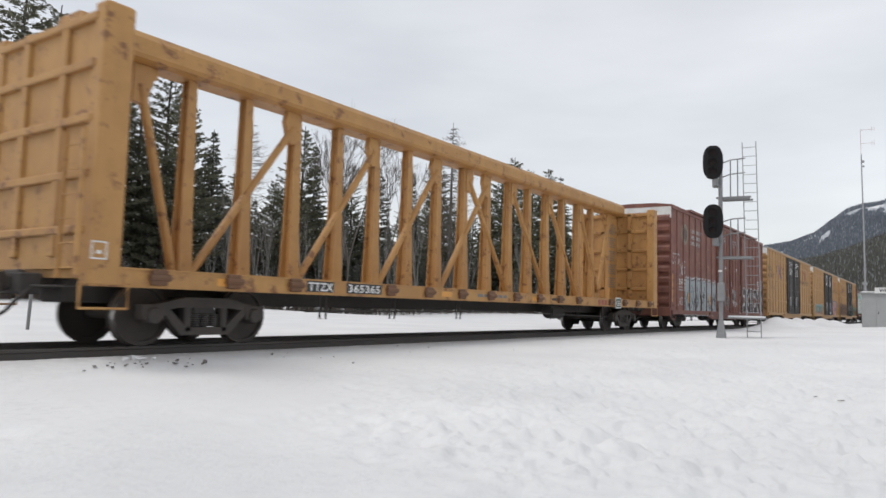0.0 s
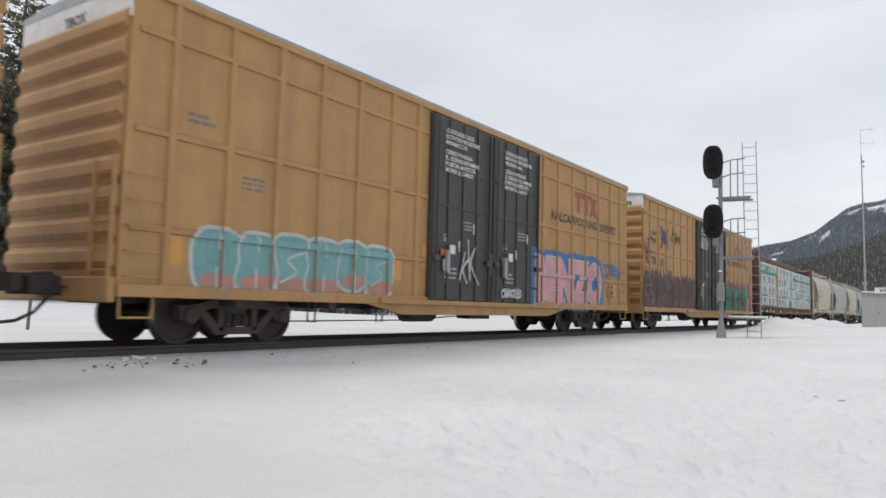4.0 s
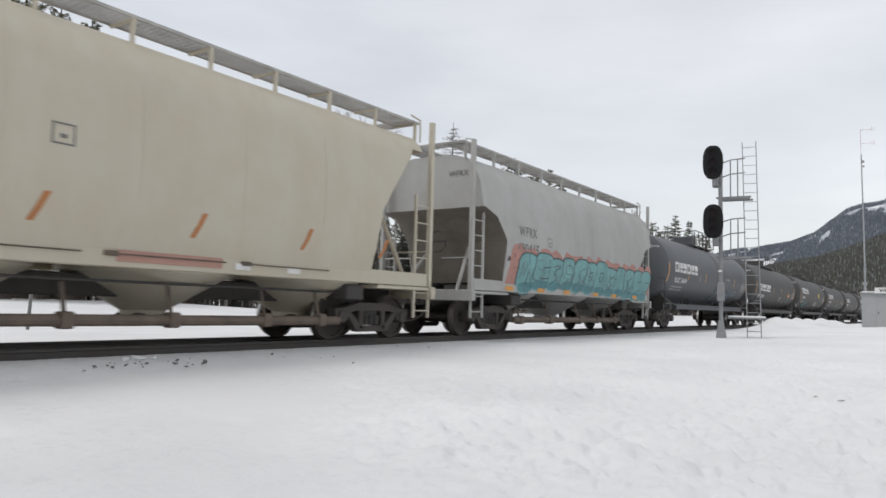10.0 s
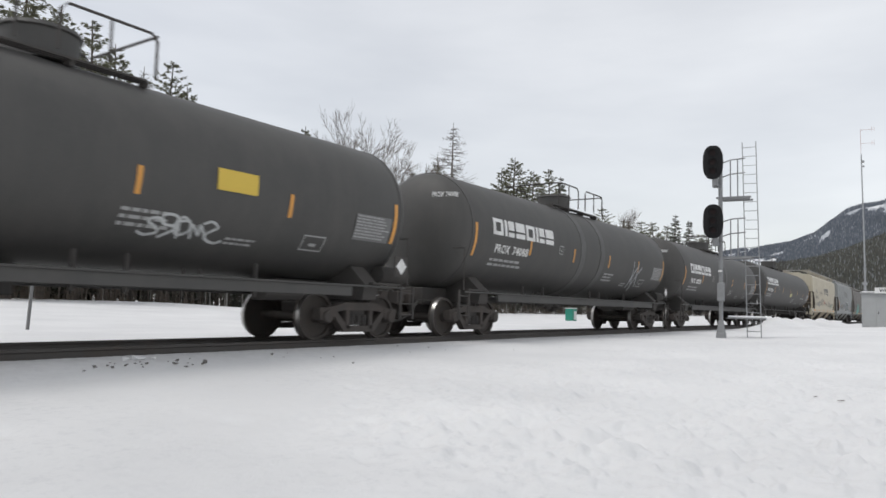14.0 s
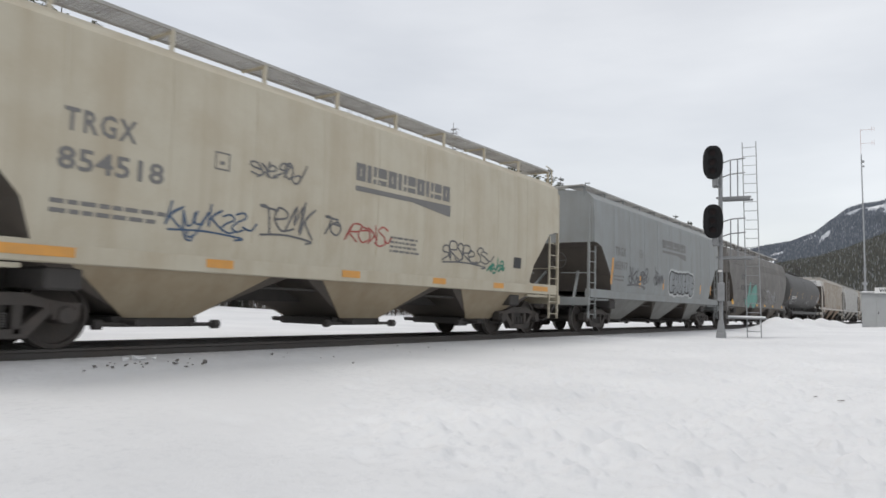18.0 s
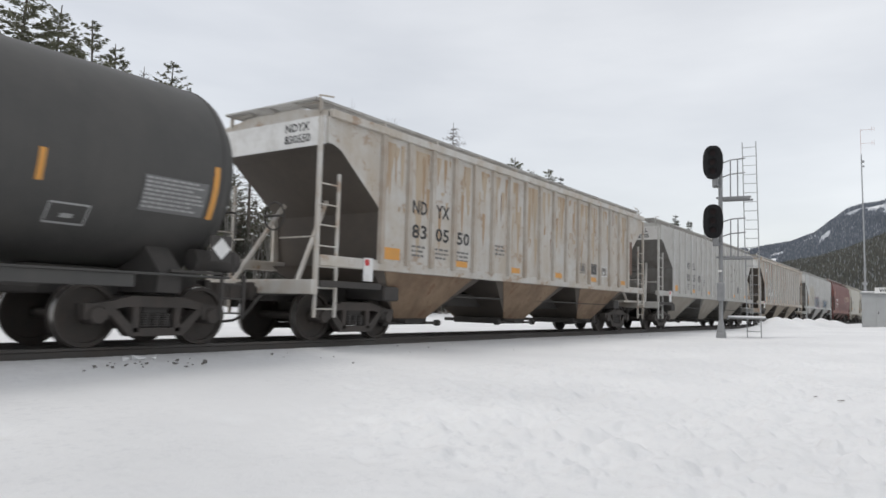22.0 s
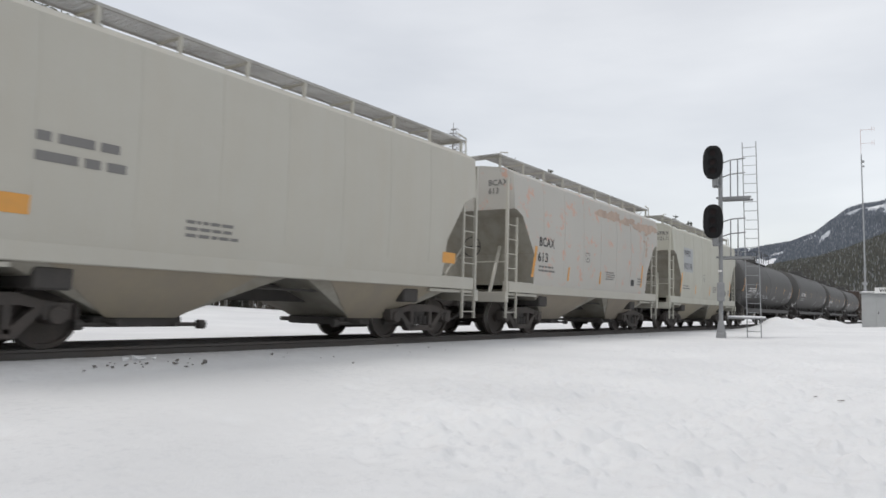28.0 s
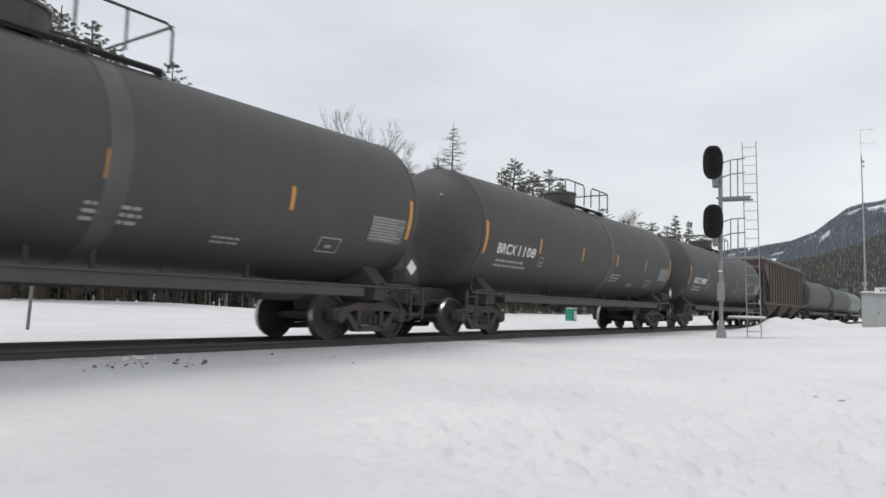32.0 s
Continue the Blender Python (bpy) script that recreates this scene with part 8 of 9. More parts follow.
                if (t, g) == (3, 0):
                    pts = [(a, zz), (b, zz - 0.02), (b, zz + 0.62), (b - 0.5, zz + 0.35), (a + 1.2, zz + 0.16), (a, zz + 0.1)]
                if (t, g) in ((0, 3), (3, 4)):
                    pts = [(a, zz), (b, zz), (b, zz + 0.1), (a + 0.8, zz + 0.14), (a + 0.2, zz + 0.36), (a, zz + 0.5)]
                got = laid(pts, [tuple(range(len(pts)))], 0, 0, face[0], (), (), 0.007)
                me = bpy.data.meshes.new("green_band")
                me.from_pydata(got[0], [], got[1])
                me.materials.append(green)
                part("green_band", me, None, near)
        for x in (a + 0.5, (a + b) / 2, b - 0.45):
            part("strap", Mesh().box(x - 0.012, x + 0.012, -1.515, -1.50, 1.24, 4.08), plain("pale green strap", (0.25, 0.45, 0.40)), car)
    for x in (6.28, 6.88):
        part("spacer_post", Mesh().box(x - 0.05, x + 0.05, -1.46, -1.36, 1.24, 4.12), wood, car)
    for k in range(7):
        part("spacer_stick", Mesh().box(6.22, 6.95, -1.47, -1.3, 1.45 + 0.42 * k, 1.51 + 0.42 * k), wood, car)


def hopper_paint():
    for key, num, m in (("c7", "30882", PAINT_BLACK), ("c9", "31039", PAINT_BLACK)):
        car, sd = TRAIN[key]
        words(car, "TILX", 0.36, 2.82, 2.9, sd, m, 0.75)
        words(car, num, 0.36, 2.78, 2.42, sd, m, 1.05)
        frame_mark(car, 4.45, 2.6, 0.3, 0.28, PAINT_GREY, sd)
        bars(car, 2.72, 1.98, 0.92, 0.2, 2, sd, PAINT_GREY, 5)
        stripe(car, 2.13, 2.25, 2.72, 0.12, sd)
        for k, x in enumerate((2.0, 4.26, 6.58, 8.8, 10.9)):
            stripe(car, x, 1.62, 2.0, 0.09, sd, material=plain("dull orange stripe", (0.42, 0.17, 0.06)), slant=0.45)
        patch(car, 2.15, 1.75, 0.3, 0.25, PAINT_WHITE, sd, "placard", 0.01)
        paint("small_print", car, *rects([(0, 0, 1.75, 0.16)]), 5.5, 1.2, (lambda x, z: -1.42, (), ()), plain("faded pink notice", (0.42, 0.24, 0.19)))
        for x in (3.3, 7.5, 8.6):
            patch(car, x, 1.2, 0.3, 0.1, PAINT_WHITE, (lambda x_, z_: -1.42, (), ()), "label_strip", 0.012)
        for x in (3.9, 5.7, 7.5, 9.3):
            part("weld_line", Mesh().loft([[(x - 0.012, sd[0](x, z) - 0.006, z), (x + 0.012, sd[0](x, z) - 0.006, z), (x + 0.012, sd[0](x, z) + 0.02, z), (x - 0.012, sd[0](x, z) + 0.02, z)] for z in [2.1 + 0.22 * k for k in range(9)]]), TAN, car)
        part("side_bracket", Mesh().box(2.02, 2.32, -1.60, -1.38, 1.16, 1.98, 0.02), TAN, car)
        for x in (3.1, 5.4, 7.7):
            part("pull_lever", Mesh().tube([(x, -1.45, 1.30), (x + 1.9, -1.45, 1.30)], 0.012, 5).box(x - 0.08, x + 0.12, -1.46, -1.40, 1.27, 1.34, 0.01), PIPE_BROWN, car)
        # long discharge pipe low down
        p = Mesh().tube([(2.6, -1.15, 0.40), (10.2, -1.15, 0.38)], 0.085, 10)
        for x in (3.2, 5.0, 6.6, 8.4, 9.7):
            p.tube([(x, -1.15, 0.40), (x, -1.0, 0.9)], 0.03, 6)
            p.box(x - 0.09, x + 0.09, -1.26, -1.04, 0.28, 0.51, 0.02)
        part("discharge_pipe", p, PIPE_BROWN, car)
    for key, num in (("c8", "490414"), ("c10", "490415")):
        car, sd = TRAIN[key]
        words(car, "WFRX", 0.36, 2.1, 2.62, sd, PAINT_GREY, 1.0, spacing=1.2)
        words(car, num, 0.36, 2.0, 2.18, sd, PAINT_GREY, 1.25)
        frame_mark(car, 3.75, 2.45, 0.27, 0.25, PAINT_GREY, sd)
        bars(car, 1.95, 1.62, 0.95, 0.22, 2, sd, PAINT_GREY, 7)
        for x in (1.7, 3.5, 5.2, 7.4, 9.0, 11.0):
            stripe(car, x, 1.16, 1.28, 0.42, (lambda x_, z_: -1.425, (), ()))
        p = Mesh().tube([(2.6, -1.15, 0.40), (10.2, -1.15, 0.38)], 0.085, 10)
        for x in (3.0, 4.8, 6.9, 8.3, 9.8):
            p.tube([(x, -1.15, 0.40), (x, -1.0, 0.9)], 0.03, 6)
            p.box(x - 0.09, x + 0.09, -1.26, -1.04, 0.28, 0.51, 0.02)
        part("discharge_pipe", p, PIPE_BROWN, car)
        end_text(car, "WFRX", -0.55, 3.95, 0.2, 0.29, PAINT_GREY)
    car, sd = TRAIN["c8"]
    for k in range(3):
        patch(car, 6.6 + 0.2 * k, 1.7 + 0.05 * k, 0.55, 0.035, SPRAY_BLUE, sd, "mark", 0.006)
    tag_line(car, 9.45, 1.55, 1.0, 0.28, SPRAY_GREY, sd, 51, 0.025)
    bars(car, 7.8, 1.55, 1.0, 0.25, 3, sd, PAINT_GREY, 52)
    car, sd = TRAIN["c10"]
    paint("spray_cloud", car, *jagged(1.7, 1.16, 10.9, 1.28, 7, 12), 0, 0, sd, SPRAY_SALMON, "", 0.006)
    bubble_piece(car, 2.3, 1.14, 10.1, 1.06, 12, sprayed("dark teal line", (0.07, 0.10, 0.105)), SPRAY_TURQ, sprayed("dark teal line", (0.07, 0.10, 0.105)), sd, 21, 0.045, 0.010, "turquoise spray letters on salmon pink", SPRAY_TURQ2, sprayed("pale turquoise spray", (0.30, 0.50, 0.49)))
    for k in range(5):
        tag_line(car, 2.3 + 1.85 * k, 1.4, 1.2, 0.65, SPRAY_GREY, sd, 160 + k, 0.018, 3, lift=0.02)
    for k in range(4):
        blot(car, 1.55 + 0.28 * k, 1.9 + 0.12 * (k % 2), 0.22, 0.14, sprayed("dark plum spray", (0.10, 0.05, 0.06)), sd, 60 + k, "spray_fleck", 0.006)
    # cream, grey and sooty three bay cars
    for key, num, m in (("c17", "854518", PAINT_GREY), ("c18", "855917", PAINT_GREY)):
        car, sd = TRAIN[key]
        x0 = 2.2 if key == "c17" else 2.12
        words(car, "TRGX", 0.42, x0, 2.82 if key == "c17" else 2.62, sd, m, 1.0, spacing=1.15)
        words(car, num, 0.40, x0 - 0.05, 2.32 if key == "c17" else 2.14, sd, m, 1.5 if key == "c17" else 1.2)
        xr, zr = (7.7, 3.05) if key == "c17" else (7.17, 3.28)
        letter_blocks(car, xr, zr, 3.2, 0.34, 10, PAINT_GREY, sd, hollow=0.36)
        paint("trade_mark", car, [(0, -0.1), (0, -0.2), (1.8, -0.19), (3.2, -0.34), (3.2, -0.08), (1.8, -0.09)], [(0, 1, 2, 3, 4, 5)], xr, zr, sd, PAINT_GREY)
        bars(car, x0 - 0.1, 1.72, 1.9 if key == "c17" else 1.1, 0.24, 2, sd, PAINT_GREY, 61)
        frame_mark(car, 4.5, 2.7, 0.28, 0.28, PAINT_GREY, sd)
        bars(car, 8.8, 1.75, 1.0, 0.36, 4, sd, PAINT_GREY, 62)
    car, sd = TRAIN["c17"]
    low = (lambda x, z: -1.487, (), ())
    for x, w in ((1.5, 1.0), (4.5, 0.5), (7.5, 0.5), (10.4, 0.5), (13.0, 0.5), (15.1, 0.9)):
        stripe(car, x, 1.2, 1.33, w, low)
    tag_line(car, 5.15, 2.75, 1.1, 0.3, SPRAY_GREY, sd, 71, 0.03, 4)
    tag_line(car, 3.7, 1.75, 1.4, 0.4, plain("dark blue marker", (0.06, 0.10, 0.17)), sd, 72, 0.03, 5, True)
    tag_line(car, 5.4, 1.85, 1.2, 0.5, SPRAY_GREY, sd, 73, 0.035, 5, True)
    tag_line(car, 6.8, 1.95, 0.45, 0.3, SPRAY_GREY, sd, 74, 0.035, 2)
    tag_line(car, 7.5, 1.85, 1.1, 0.4, SPRAY_RED, sd, 75, 0.03, 5)
    tag_line(car, 10.6, 1.75, 1.9, 0.45, SPRAY_GREY, sd, 76, 0.035, 6, True)
    tag_line(car, 12.6, 1.6, 0.7, 0.25, SPRAY_GREEN, sd, 77, 0.04, 3)
    patch(car, 13.9, 1.75, 0.4, 0.28, PAINT_BLACK, sd, "placard")
    car, sd = TRAIN["c18"]
    stripe(car, 1.72, 1.6, 2.5, 0.16, sd, slant=0.12)
    for x in (4.58, 7.3, 10.0, 12.7, 14.5):
        stripe(car, x, 1.6, 2.02, 0.13, sd)
    tag_line(car, 3.25, 1.7, 1.95, 0.6, SPRAY_GREY, sd, 81, 0.06, 5, True)
    tag_line(car, 4.7, 1.75, 0.55, 0.5, SPRAY_GREY, sd, 84, 0.05, 2)
    tag_line(car, 6.05, 1.78, 1.1, 0.5, SPRAY_GREY, sd, 82, 0.05, 4)
    bubble_piece(car, 8.2, 1.5, 3.3, 0.9, 6, SPRAY_BLACK, sprayed("slate spray", (0.26, 0.275, 0.28)), SPRAY_BLACK, sd, 83, 0.07, label="black bubble letters outlined in white", halo=SPRAY_WHITE)
    car, sd = TRAIN["c19"]
    words(car, "NDYX", 0.40, 3.02, 2.68, sd, PAINT_BLACK, 1.2)
    words(car, "850452", 0.40, 2.95, 2.08, sd, PAINT_BLACK, 1.55)
    for x in (1.11, 7.35, 9.75, 12.35, 15.75):
        stripe(car, x, 1.22 if x > 2 else 1.25, 1.34 if x > 2 else 1.5, 0.42, (lambda x_, z_: -1.487, (), ()), material=plain("fresh orange reflector", (0.80, 0.42, 0.04)))
    pts = flow([(-0.46, 0.47), (0.22, 0.31), (0.76, 0.82), (1.02, 1.3), (1.4, 1.3), (1.32, 0.58), (1.88, 1.06), (2.44, 1.24), (2.96, 1.28), (3.22, 0.65), (3.45, 0.35), (3.13, -0.13), (2.05, -0.13), (1.82, 0.17), (1.5, -0.12), (0.6, -0.15), (0.16, 0.19), (-0.22, 0.31), (-0.46, 0.47)], 2)[:-1]
    paint("spray_shape", car, pts, [tuple(range(len(pts)))], 4.0, 1.25, sd, sprayed("sea green spray", (0.13, 0.34, 0.28)), "flat sea green spray shape", 0.012)
    paint("spray_outline", car, *ribbon(pts + pts[:1], 0.05), 4.0, 1.25, sd, sprayed("dark tag", (0.06, 0.055, 0.05)), "", 0.016)
    tag_line(car, 5.3, 2.2, 1.3, 0.5, sprayed("dark tag", (0.06, 0.055, 0.05)), sd, 93, 0.03)
    tag_line(car, 7.8, 1.6, 2.1, 0.8, sprayed("dark tag", (0.06, 0.055, 0.05)), sd, 91, 0.04, 4)
    tag_line(car, 9.75, 1.4, 3.2, 0.9, SPRAY_SILVER, sd, 92, 0.035, 5)
    for z in (3.46, 3.60, 3.74):
        part("side_bead", Mesh().box(0.2, 17.3, sd[0](1, z) - 0.02, sd[0](1, z) + 0.03, z - 0.015, z + 0.015), DARK_GREY, car)
    # ribbed cars
    for key, a, b, num, endn in (("c21", "ND", "YX", ("83", "05", "50"), "NDYX\n830550"), ("c22", "NO", "KL", ("83", "25", "05"), "NOKL\n832505"), ("c23", "NO", "KL", ("830", "157"), "NOKL\n830157"), ("c24", "MW", "CX", ("46", "37", "69"), "MWCX\n463769")):
        car, sd = TRAIN[key]
        L = dict((c, q) for c, _, q in CARS)[car]
        rb = ribs_at(L, 17) if key in ("c21", "c23") else ribs_at(L, 17, 1.95) if key == "c22" else ribs_at(L, 16, 1.66)
        i0 = {"c21": 1, "c22": 2, "c23": 1, "c24": 0}[key]
        mid = [(rb[i] + rb[i + 1]) / 2 for i in range(len(rb) - 1)]
        mid.append(mid[-1])
        if key in ("c23", "c24"):
            for i in range(2 if key == "c23" else 3):
                patch(car, rb[i0 + i] + 0.07, 1.95 if key == "c23" else 1.58, rb[1] - rb[0] - 0.14, 1.05 if key == "c23" else 1.75, PAINT_WHITE if key == "c23" else plain("cream patch", (0.42, 0.38, 0.29)), sd, "panel", 0.003)
        for i, q in enumerate((a, b)):
            words(car, q, 0.40, mid[i0 + i] - 0.26, 2.66, sd, PAINT_BLACK if key != "c24" else PAINT_GREY, 0.52, slant=0)
        for i, q in enumerate(num):
            words(car, q, 0.40, mid[i0 + i] - 0.26, 2.14, sd, PAINT_BLACK if key != "c24" else PAINT_GREY, 0.52)
        for i in range(3):
            bars(car, mid[i0 + i] - 0.26, 1.72, 0.5, 0.28, 3, sd, PAINT_GREY, 100 + i)
        for i in (0, 3, 6, 9, 12, 15) if key != "c24" else ():
            stripe(car, mid[i] - 0.3, 1.62, 1.76, 0.5, sd)
        if key != "c24":
            patch(car, mid[0] - 0.3, 1.62, 0.5, 0.24, REFLECT, sd, "reflector", 0.006)
        q = 13 if key == "c22" else 12
        patch(car, mid[q] - 0.28, 1.85, 0.5, 0.34, PAINT_BLACK, sd, "placard")
        frame_mark(car, mid[q + 1] - 0.28, 1.82, 0.52, 0.34, PAINT_WHITE, sd)
        bars(car, mid[5] - 0.25, 2.0, 0.45, 0.3, 3, sd, PAINT_GREY, 110)
        xe = 0.1 if key == "c24" else 0.3
        end = Mesh().box(xe - 0.015, xe - 0.002, -1.42, 1.42, 3.62, 4.16)
        part("end_panel", end, PAINT_WHITE if key in ("c21", "c23") else RIB_LIT, car, "pale painted top end panel")
        end_text(car, endn, -0.35, 3.93, 0.22, xe - 0.02, PAINT_BLACK)
        if key == "c24":
            continue
        part("card_holder", Mesh().box(1.35, 1.62, -1.53, -1.51, 1.15, 1.6), PAINT_WHITE, car, "white notice plate")
        part("red_label", Mesh().box(1.38, 1.5, -1.536, -1.53, 1.45, 1.57), plain("red label", (0.5, 0.05, 0.05)), car)
        part("side_plate", Mesh().box(0.2, 1.9, -1.52, -1.42, 1.0, 1.12), UNDER, car)
    car, sd = TRAIN["c21"]
    rng = random.Random(3)
    L = 17.4
    rb = ribs_at(L, 17)
    gaps = [(rb[i] + 0.08, rb[i + 1] - 0.08) for i in range(16)]
    drips(car, gaps, 4.0, 90, plain("pale rust", (0.42, 0.34, 0.25)), sd, 3, 0.22, 1.5)
    drips(car, gaps, 4.0, 60, plain("thin rust wash", (0.36, 0.25, 0.155)), sd, 4, 0.14, 1.3)
    drips(car, gaps, 4.0, 36, plain("dark rust", (0.20, 0.115, 0.07)), sd, 5, 0.06, 0.8)
    # dark strip along each rib: brown dirt and the rib's shade in one colour
    for i in range(16):
        patch(car, gaps[i][0], 1.62, 0.05, 2.4, plain("rib grime and shade", (0.24, 0.195, 0.155)), sd, "rust_streak", 0.004)
    for k in range(3):
        frame_mark(car, rb[11 + k] + 0.2, 1.85, 0.42, 0.3, PAINT_GREY, sd)
        patch(car, rb[11 + k] + 0.26, 1.9, 0.3, 0.2, plain("worn stencil", (0.16, 0.15, 0.14)), sd, "placard")
    patch(car, 15.7, 2.0, 0.32, 1.2, plain("dark rust panel", (0.13, 0.07, 0.045)), sd, "rust_patch", 0.005)
    car, sd = TRAIN["c22"]
    for k in range(12):
        blot(car, rng.uniform(11.8, 12.9), rng.uniform(2.3, 3.9), rng.uniform(0.06, 0.16), rng.uniform(0.06, 0.3), plain("dark scab", (0.09, 0.06, 0.045)), sd, 250 + k, "rust_patch")
    car, sd = TRAIN["c23"]
    pitch = (17.1 - 3.7) / 16
    gaps = [(1.93 + pitch * i, 1.85 + pitch * (i + 1) - 0.08) for i in range(16)]
    drips(car, gaps, 4.0, 90, plain("grey streak", (0.38, 0.32, 0.255)), sd, 7, 0.3, 2.3)
    drips(car, gaps[:1] + gaps[2:4] + gaps[6:9] + gaps[13:], 4.0, 80, plain("brown streak", (0.26, 0.175, 0.115)), sd, 8, 0.2, 2.4)
    drips(car, [(0.5, 1.8), (15.3, 16.6)] + gaps[:3], 4.05, 50, plain("orange rust", (0.29, 0.14, 0.065)), sd, 9, 0.14, 1.1)
    patch(car, gaps[0][0], 2.7, 0.6, 1.25, plain("brown rusted panel", (0.19, 0.105, 0.07)), sd, "rust_patch", 0.004)
    words(car, "INS", 0.30, 2.0, 3.5, (lambda x_, z_, f=sd[0]: f(x_, z_) - 0.004, sd[1], sd[2]), PAINT_WHITE, 0.6)
    car, sd = TRAIN["c24"]
    bubble_piece(car, 4.7, 1.56, 3.1, 0.80, 5, SPRAY_ROSE, sprayed("dusty blue spray", (0.20, 0.25, 0.31)), sprayed("dark blue line", (0.10, 0.12, 0.20)), sd, 301, 0.055, label="blue bubble letters edged in rose")
    tag_line(car, 8.15, 1.6, 0.75, 0.35, SPRAY_ROSE, sd, 302, 0.03, 4)
    tag_line(car, 8.2, 2.1, 0.7, 0.3, SPRAY_ROSE, sd, 303, 0.03, 4)
    for k, q in enumerate(("SINEKS", "FAULTE", "PART 1")):
        words(car, q, 0.20, 9.28, 2.02 - 0.2 * k, sd, SPRAY_BLACK, 0.8)
    blot(car, 9.95, 1.56, 3.3, 0.5, sprayed("pale lime spray", (0.33, 0.38, 0.22)), sd, 306, "spray_cloud", 0.006)
    bubble_piece(car, 10.25, 1.6, 2.5, 0.62, 5, SPRAY_BLACK, SPRAY_SKY, SPRAY_BLACK, sd, 304, 0.06)
    words(car, "WEED\nHERO", 0.2, 12.85, 2.0, sd, SPRAY_BLACK, 0.55)
    frame_mark(car, 13.75, 1.68, 0.42, 0.4, SPRAY_BLACK, sd)
    words(car, "HEIST", 0.13, 13.72, 1.54, sd, SPRAY_BLACK, 0.45)
    stripe(car, 1.2, 1.55, 2.52, 0.14, sd)
    for x in (3.58, 6.18, 9.02, 11.7):
        stripe(car, x, 1.57, 2.02, 0.14, sd)
    stripe(car, 15.88, 1.66, 2.5, 0.14, sd)
    part("end_casting", Mesh().box(0.95, 2.0, -1.55, -1.40, 0.98, 1.42, 0.03), mat("pale bay", (0.40, 0.395, 0.375)), car)
    # red brown car
    car, sd = TRAIN["c25"]
    letter_blocks(car, 11.5, 2.72, 3.6, 0.34, 4, BROWN_TAN, sd, hollow=0.34, slant=0.0)
    patch(car, 11.6, 2.56, 3.4, 0.06, BROWN_TAN, sd, "trade_mark")
    letter_blocks(car, 2.35, 2.40, 1.3, 0.24, 4, PAINT_WHITE, sd, hollow=0.3)
    words(car, "421092", 0.32, 2.35, 2.02, sd, PAINT_WHITE, 1.4)
    bars(car, 2.35, 1.7, 1.2, 0.2, 2, sd, PAINT_FADED, 320)
    for k in range(3):
        tag_line(car, 0.6 + 0.25 * k, 3.55 - 0.42 * k, 0.8, 0.5, SPRAY_SALMON, sd, 330 + k, 0.05, 4)
    for k in range(9):
        blot(car, 4.0 + 0.95 * k, 1.42, 1.1, 0.85, plain("dull plum", (0.115, 0.045, 0.041)) if k % 2 else plain("dusty mauve", (0.155, 0.072, 0.064)), sd, 336 + k, "spray_cloud", 0.007 + 0.001 * (k % 3))
    tag_line(car, 9.0, 1.55, 3.6, 0.55, plain("dusty mauve", (0.155, 0.072, 0.064)), sd, 349, 0.05, lift=0.014)
    tag_line(car, 10.4, 2.3, 0.5, 0.5, SPRAY_SILVER, sd, 350, 0.06)
    frame_mark(car, 10.0, 2.6, 0.5, 0.5, BROWN_TAN, sd)
    for x in (1.2, 4.5, 8.0, 11.5, 15.0):
        stripe(car, x, 1.22, 1.34, 0.4, (lambda x_, z_: -1.487, (), ()), material=plain("brown reflector", (0.45, 0.2, 0.06)))
    # two bay cars
    car, sd = TRAIN["c26"]
    for x in (1.5, 10.8):
        stripe(car, x, 1.68, 1.92, 0.5, sd)
    bars(car, 2.0, 2.3, 1.2, 0.5, 2, sd, PAINT_GREY, 340)
    bars(car, 4.2, 1.6, 1.0, 0.3, 3, sd, PAINT_GREY, 341)
    car, sd = TRAIN["c27"]
    words(car, "BCAX", 0.36, 1.74, 2.45, sd, PAINT_BLACK, 0.95)
    words(car, "613", 0.36, 1.66, 2.02, sd, PAINT_BLACK, 0.62)
    rng = random.Random(12)
    for k in range(14):
        blot(car, 5.6 + k * 0.42 + rng.uniform(-0.1, 0.1), 3.62 + 0.2 * rng.random(), rng.uniform(0.7, 1.3), rng.uniform(0.2, 0.42), ORANGE_PAINT, sd, 350 + k, "paint_patch", 0.005 + 0.0006 * k)
    for k in range(7):
        blot(car, 10.6 + rng.uniform(-0.6, 0.3), 2.7 + 0.14 * k, rng.uniform(0.15, 0.5), rng.uniform(0.1, 0.3), ORANGE_PAINT, sd, 372 + k, "paint_patch", 0.005)
    car2, sd2 = TRAIN["c28"]
    patch(car2, 1.78, 2.5, 1.4, 1.05, plain("pale grey patch", (0.36, 0.37, 0.38)), sd2, "panel", 0.003)
    words(car2, "WFRX", 0.38, 1.82, 3.18, sd2, PAINT_BLACK, 1.0)
    words(car2, "812118", 0.38, 1.86, 2.62, sd2, PAINT_BLACK, 1.15)
    for c, s_ in ((car, sd), (car2, sd2)):
        stripe(c, 1.32, 1.56, 2.42, 0.14, s_, slant=0.2)
        for x in (3.62, 6.05):
            stripe(c, x, 1.56, 1.97, 0.11, s_, slant=0.1)
        stripe(c, 9.95, 1.6, 2.4, 0.14, s_, slant=0.1)
        frame_mark(c, 4.9, 2.2, 0.3, 0.3, PAINT_GREY, s_)
        bars(c, 1.75, 1.72, 1.0, 0.22, 2, s_, PAINT_GREY, 380)
        patch(c, 8.95, 1.62, 0.32, 0.22, PAINT_BLACK, s_, "placard")
        bars(c, 6.6, 1.72, 0.8, 0.3, 4, s_, PAINT_GREY, 381)
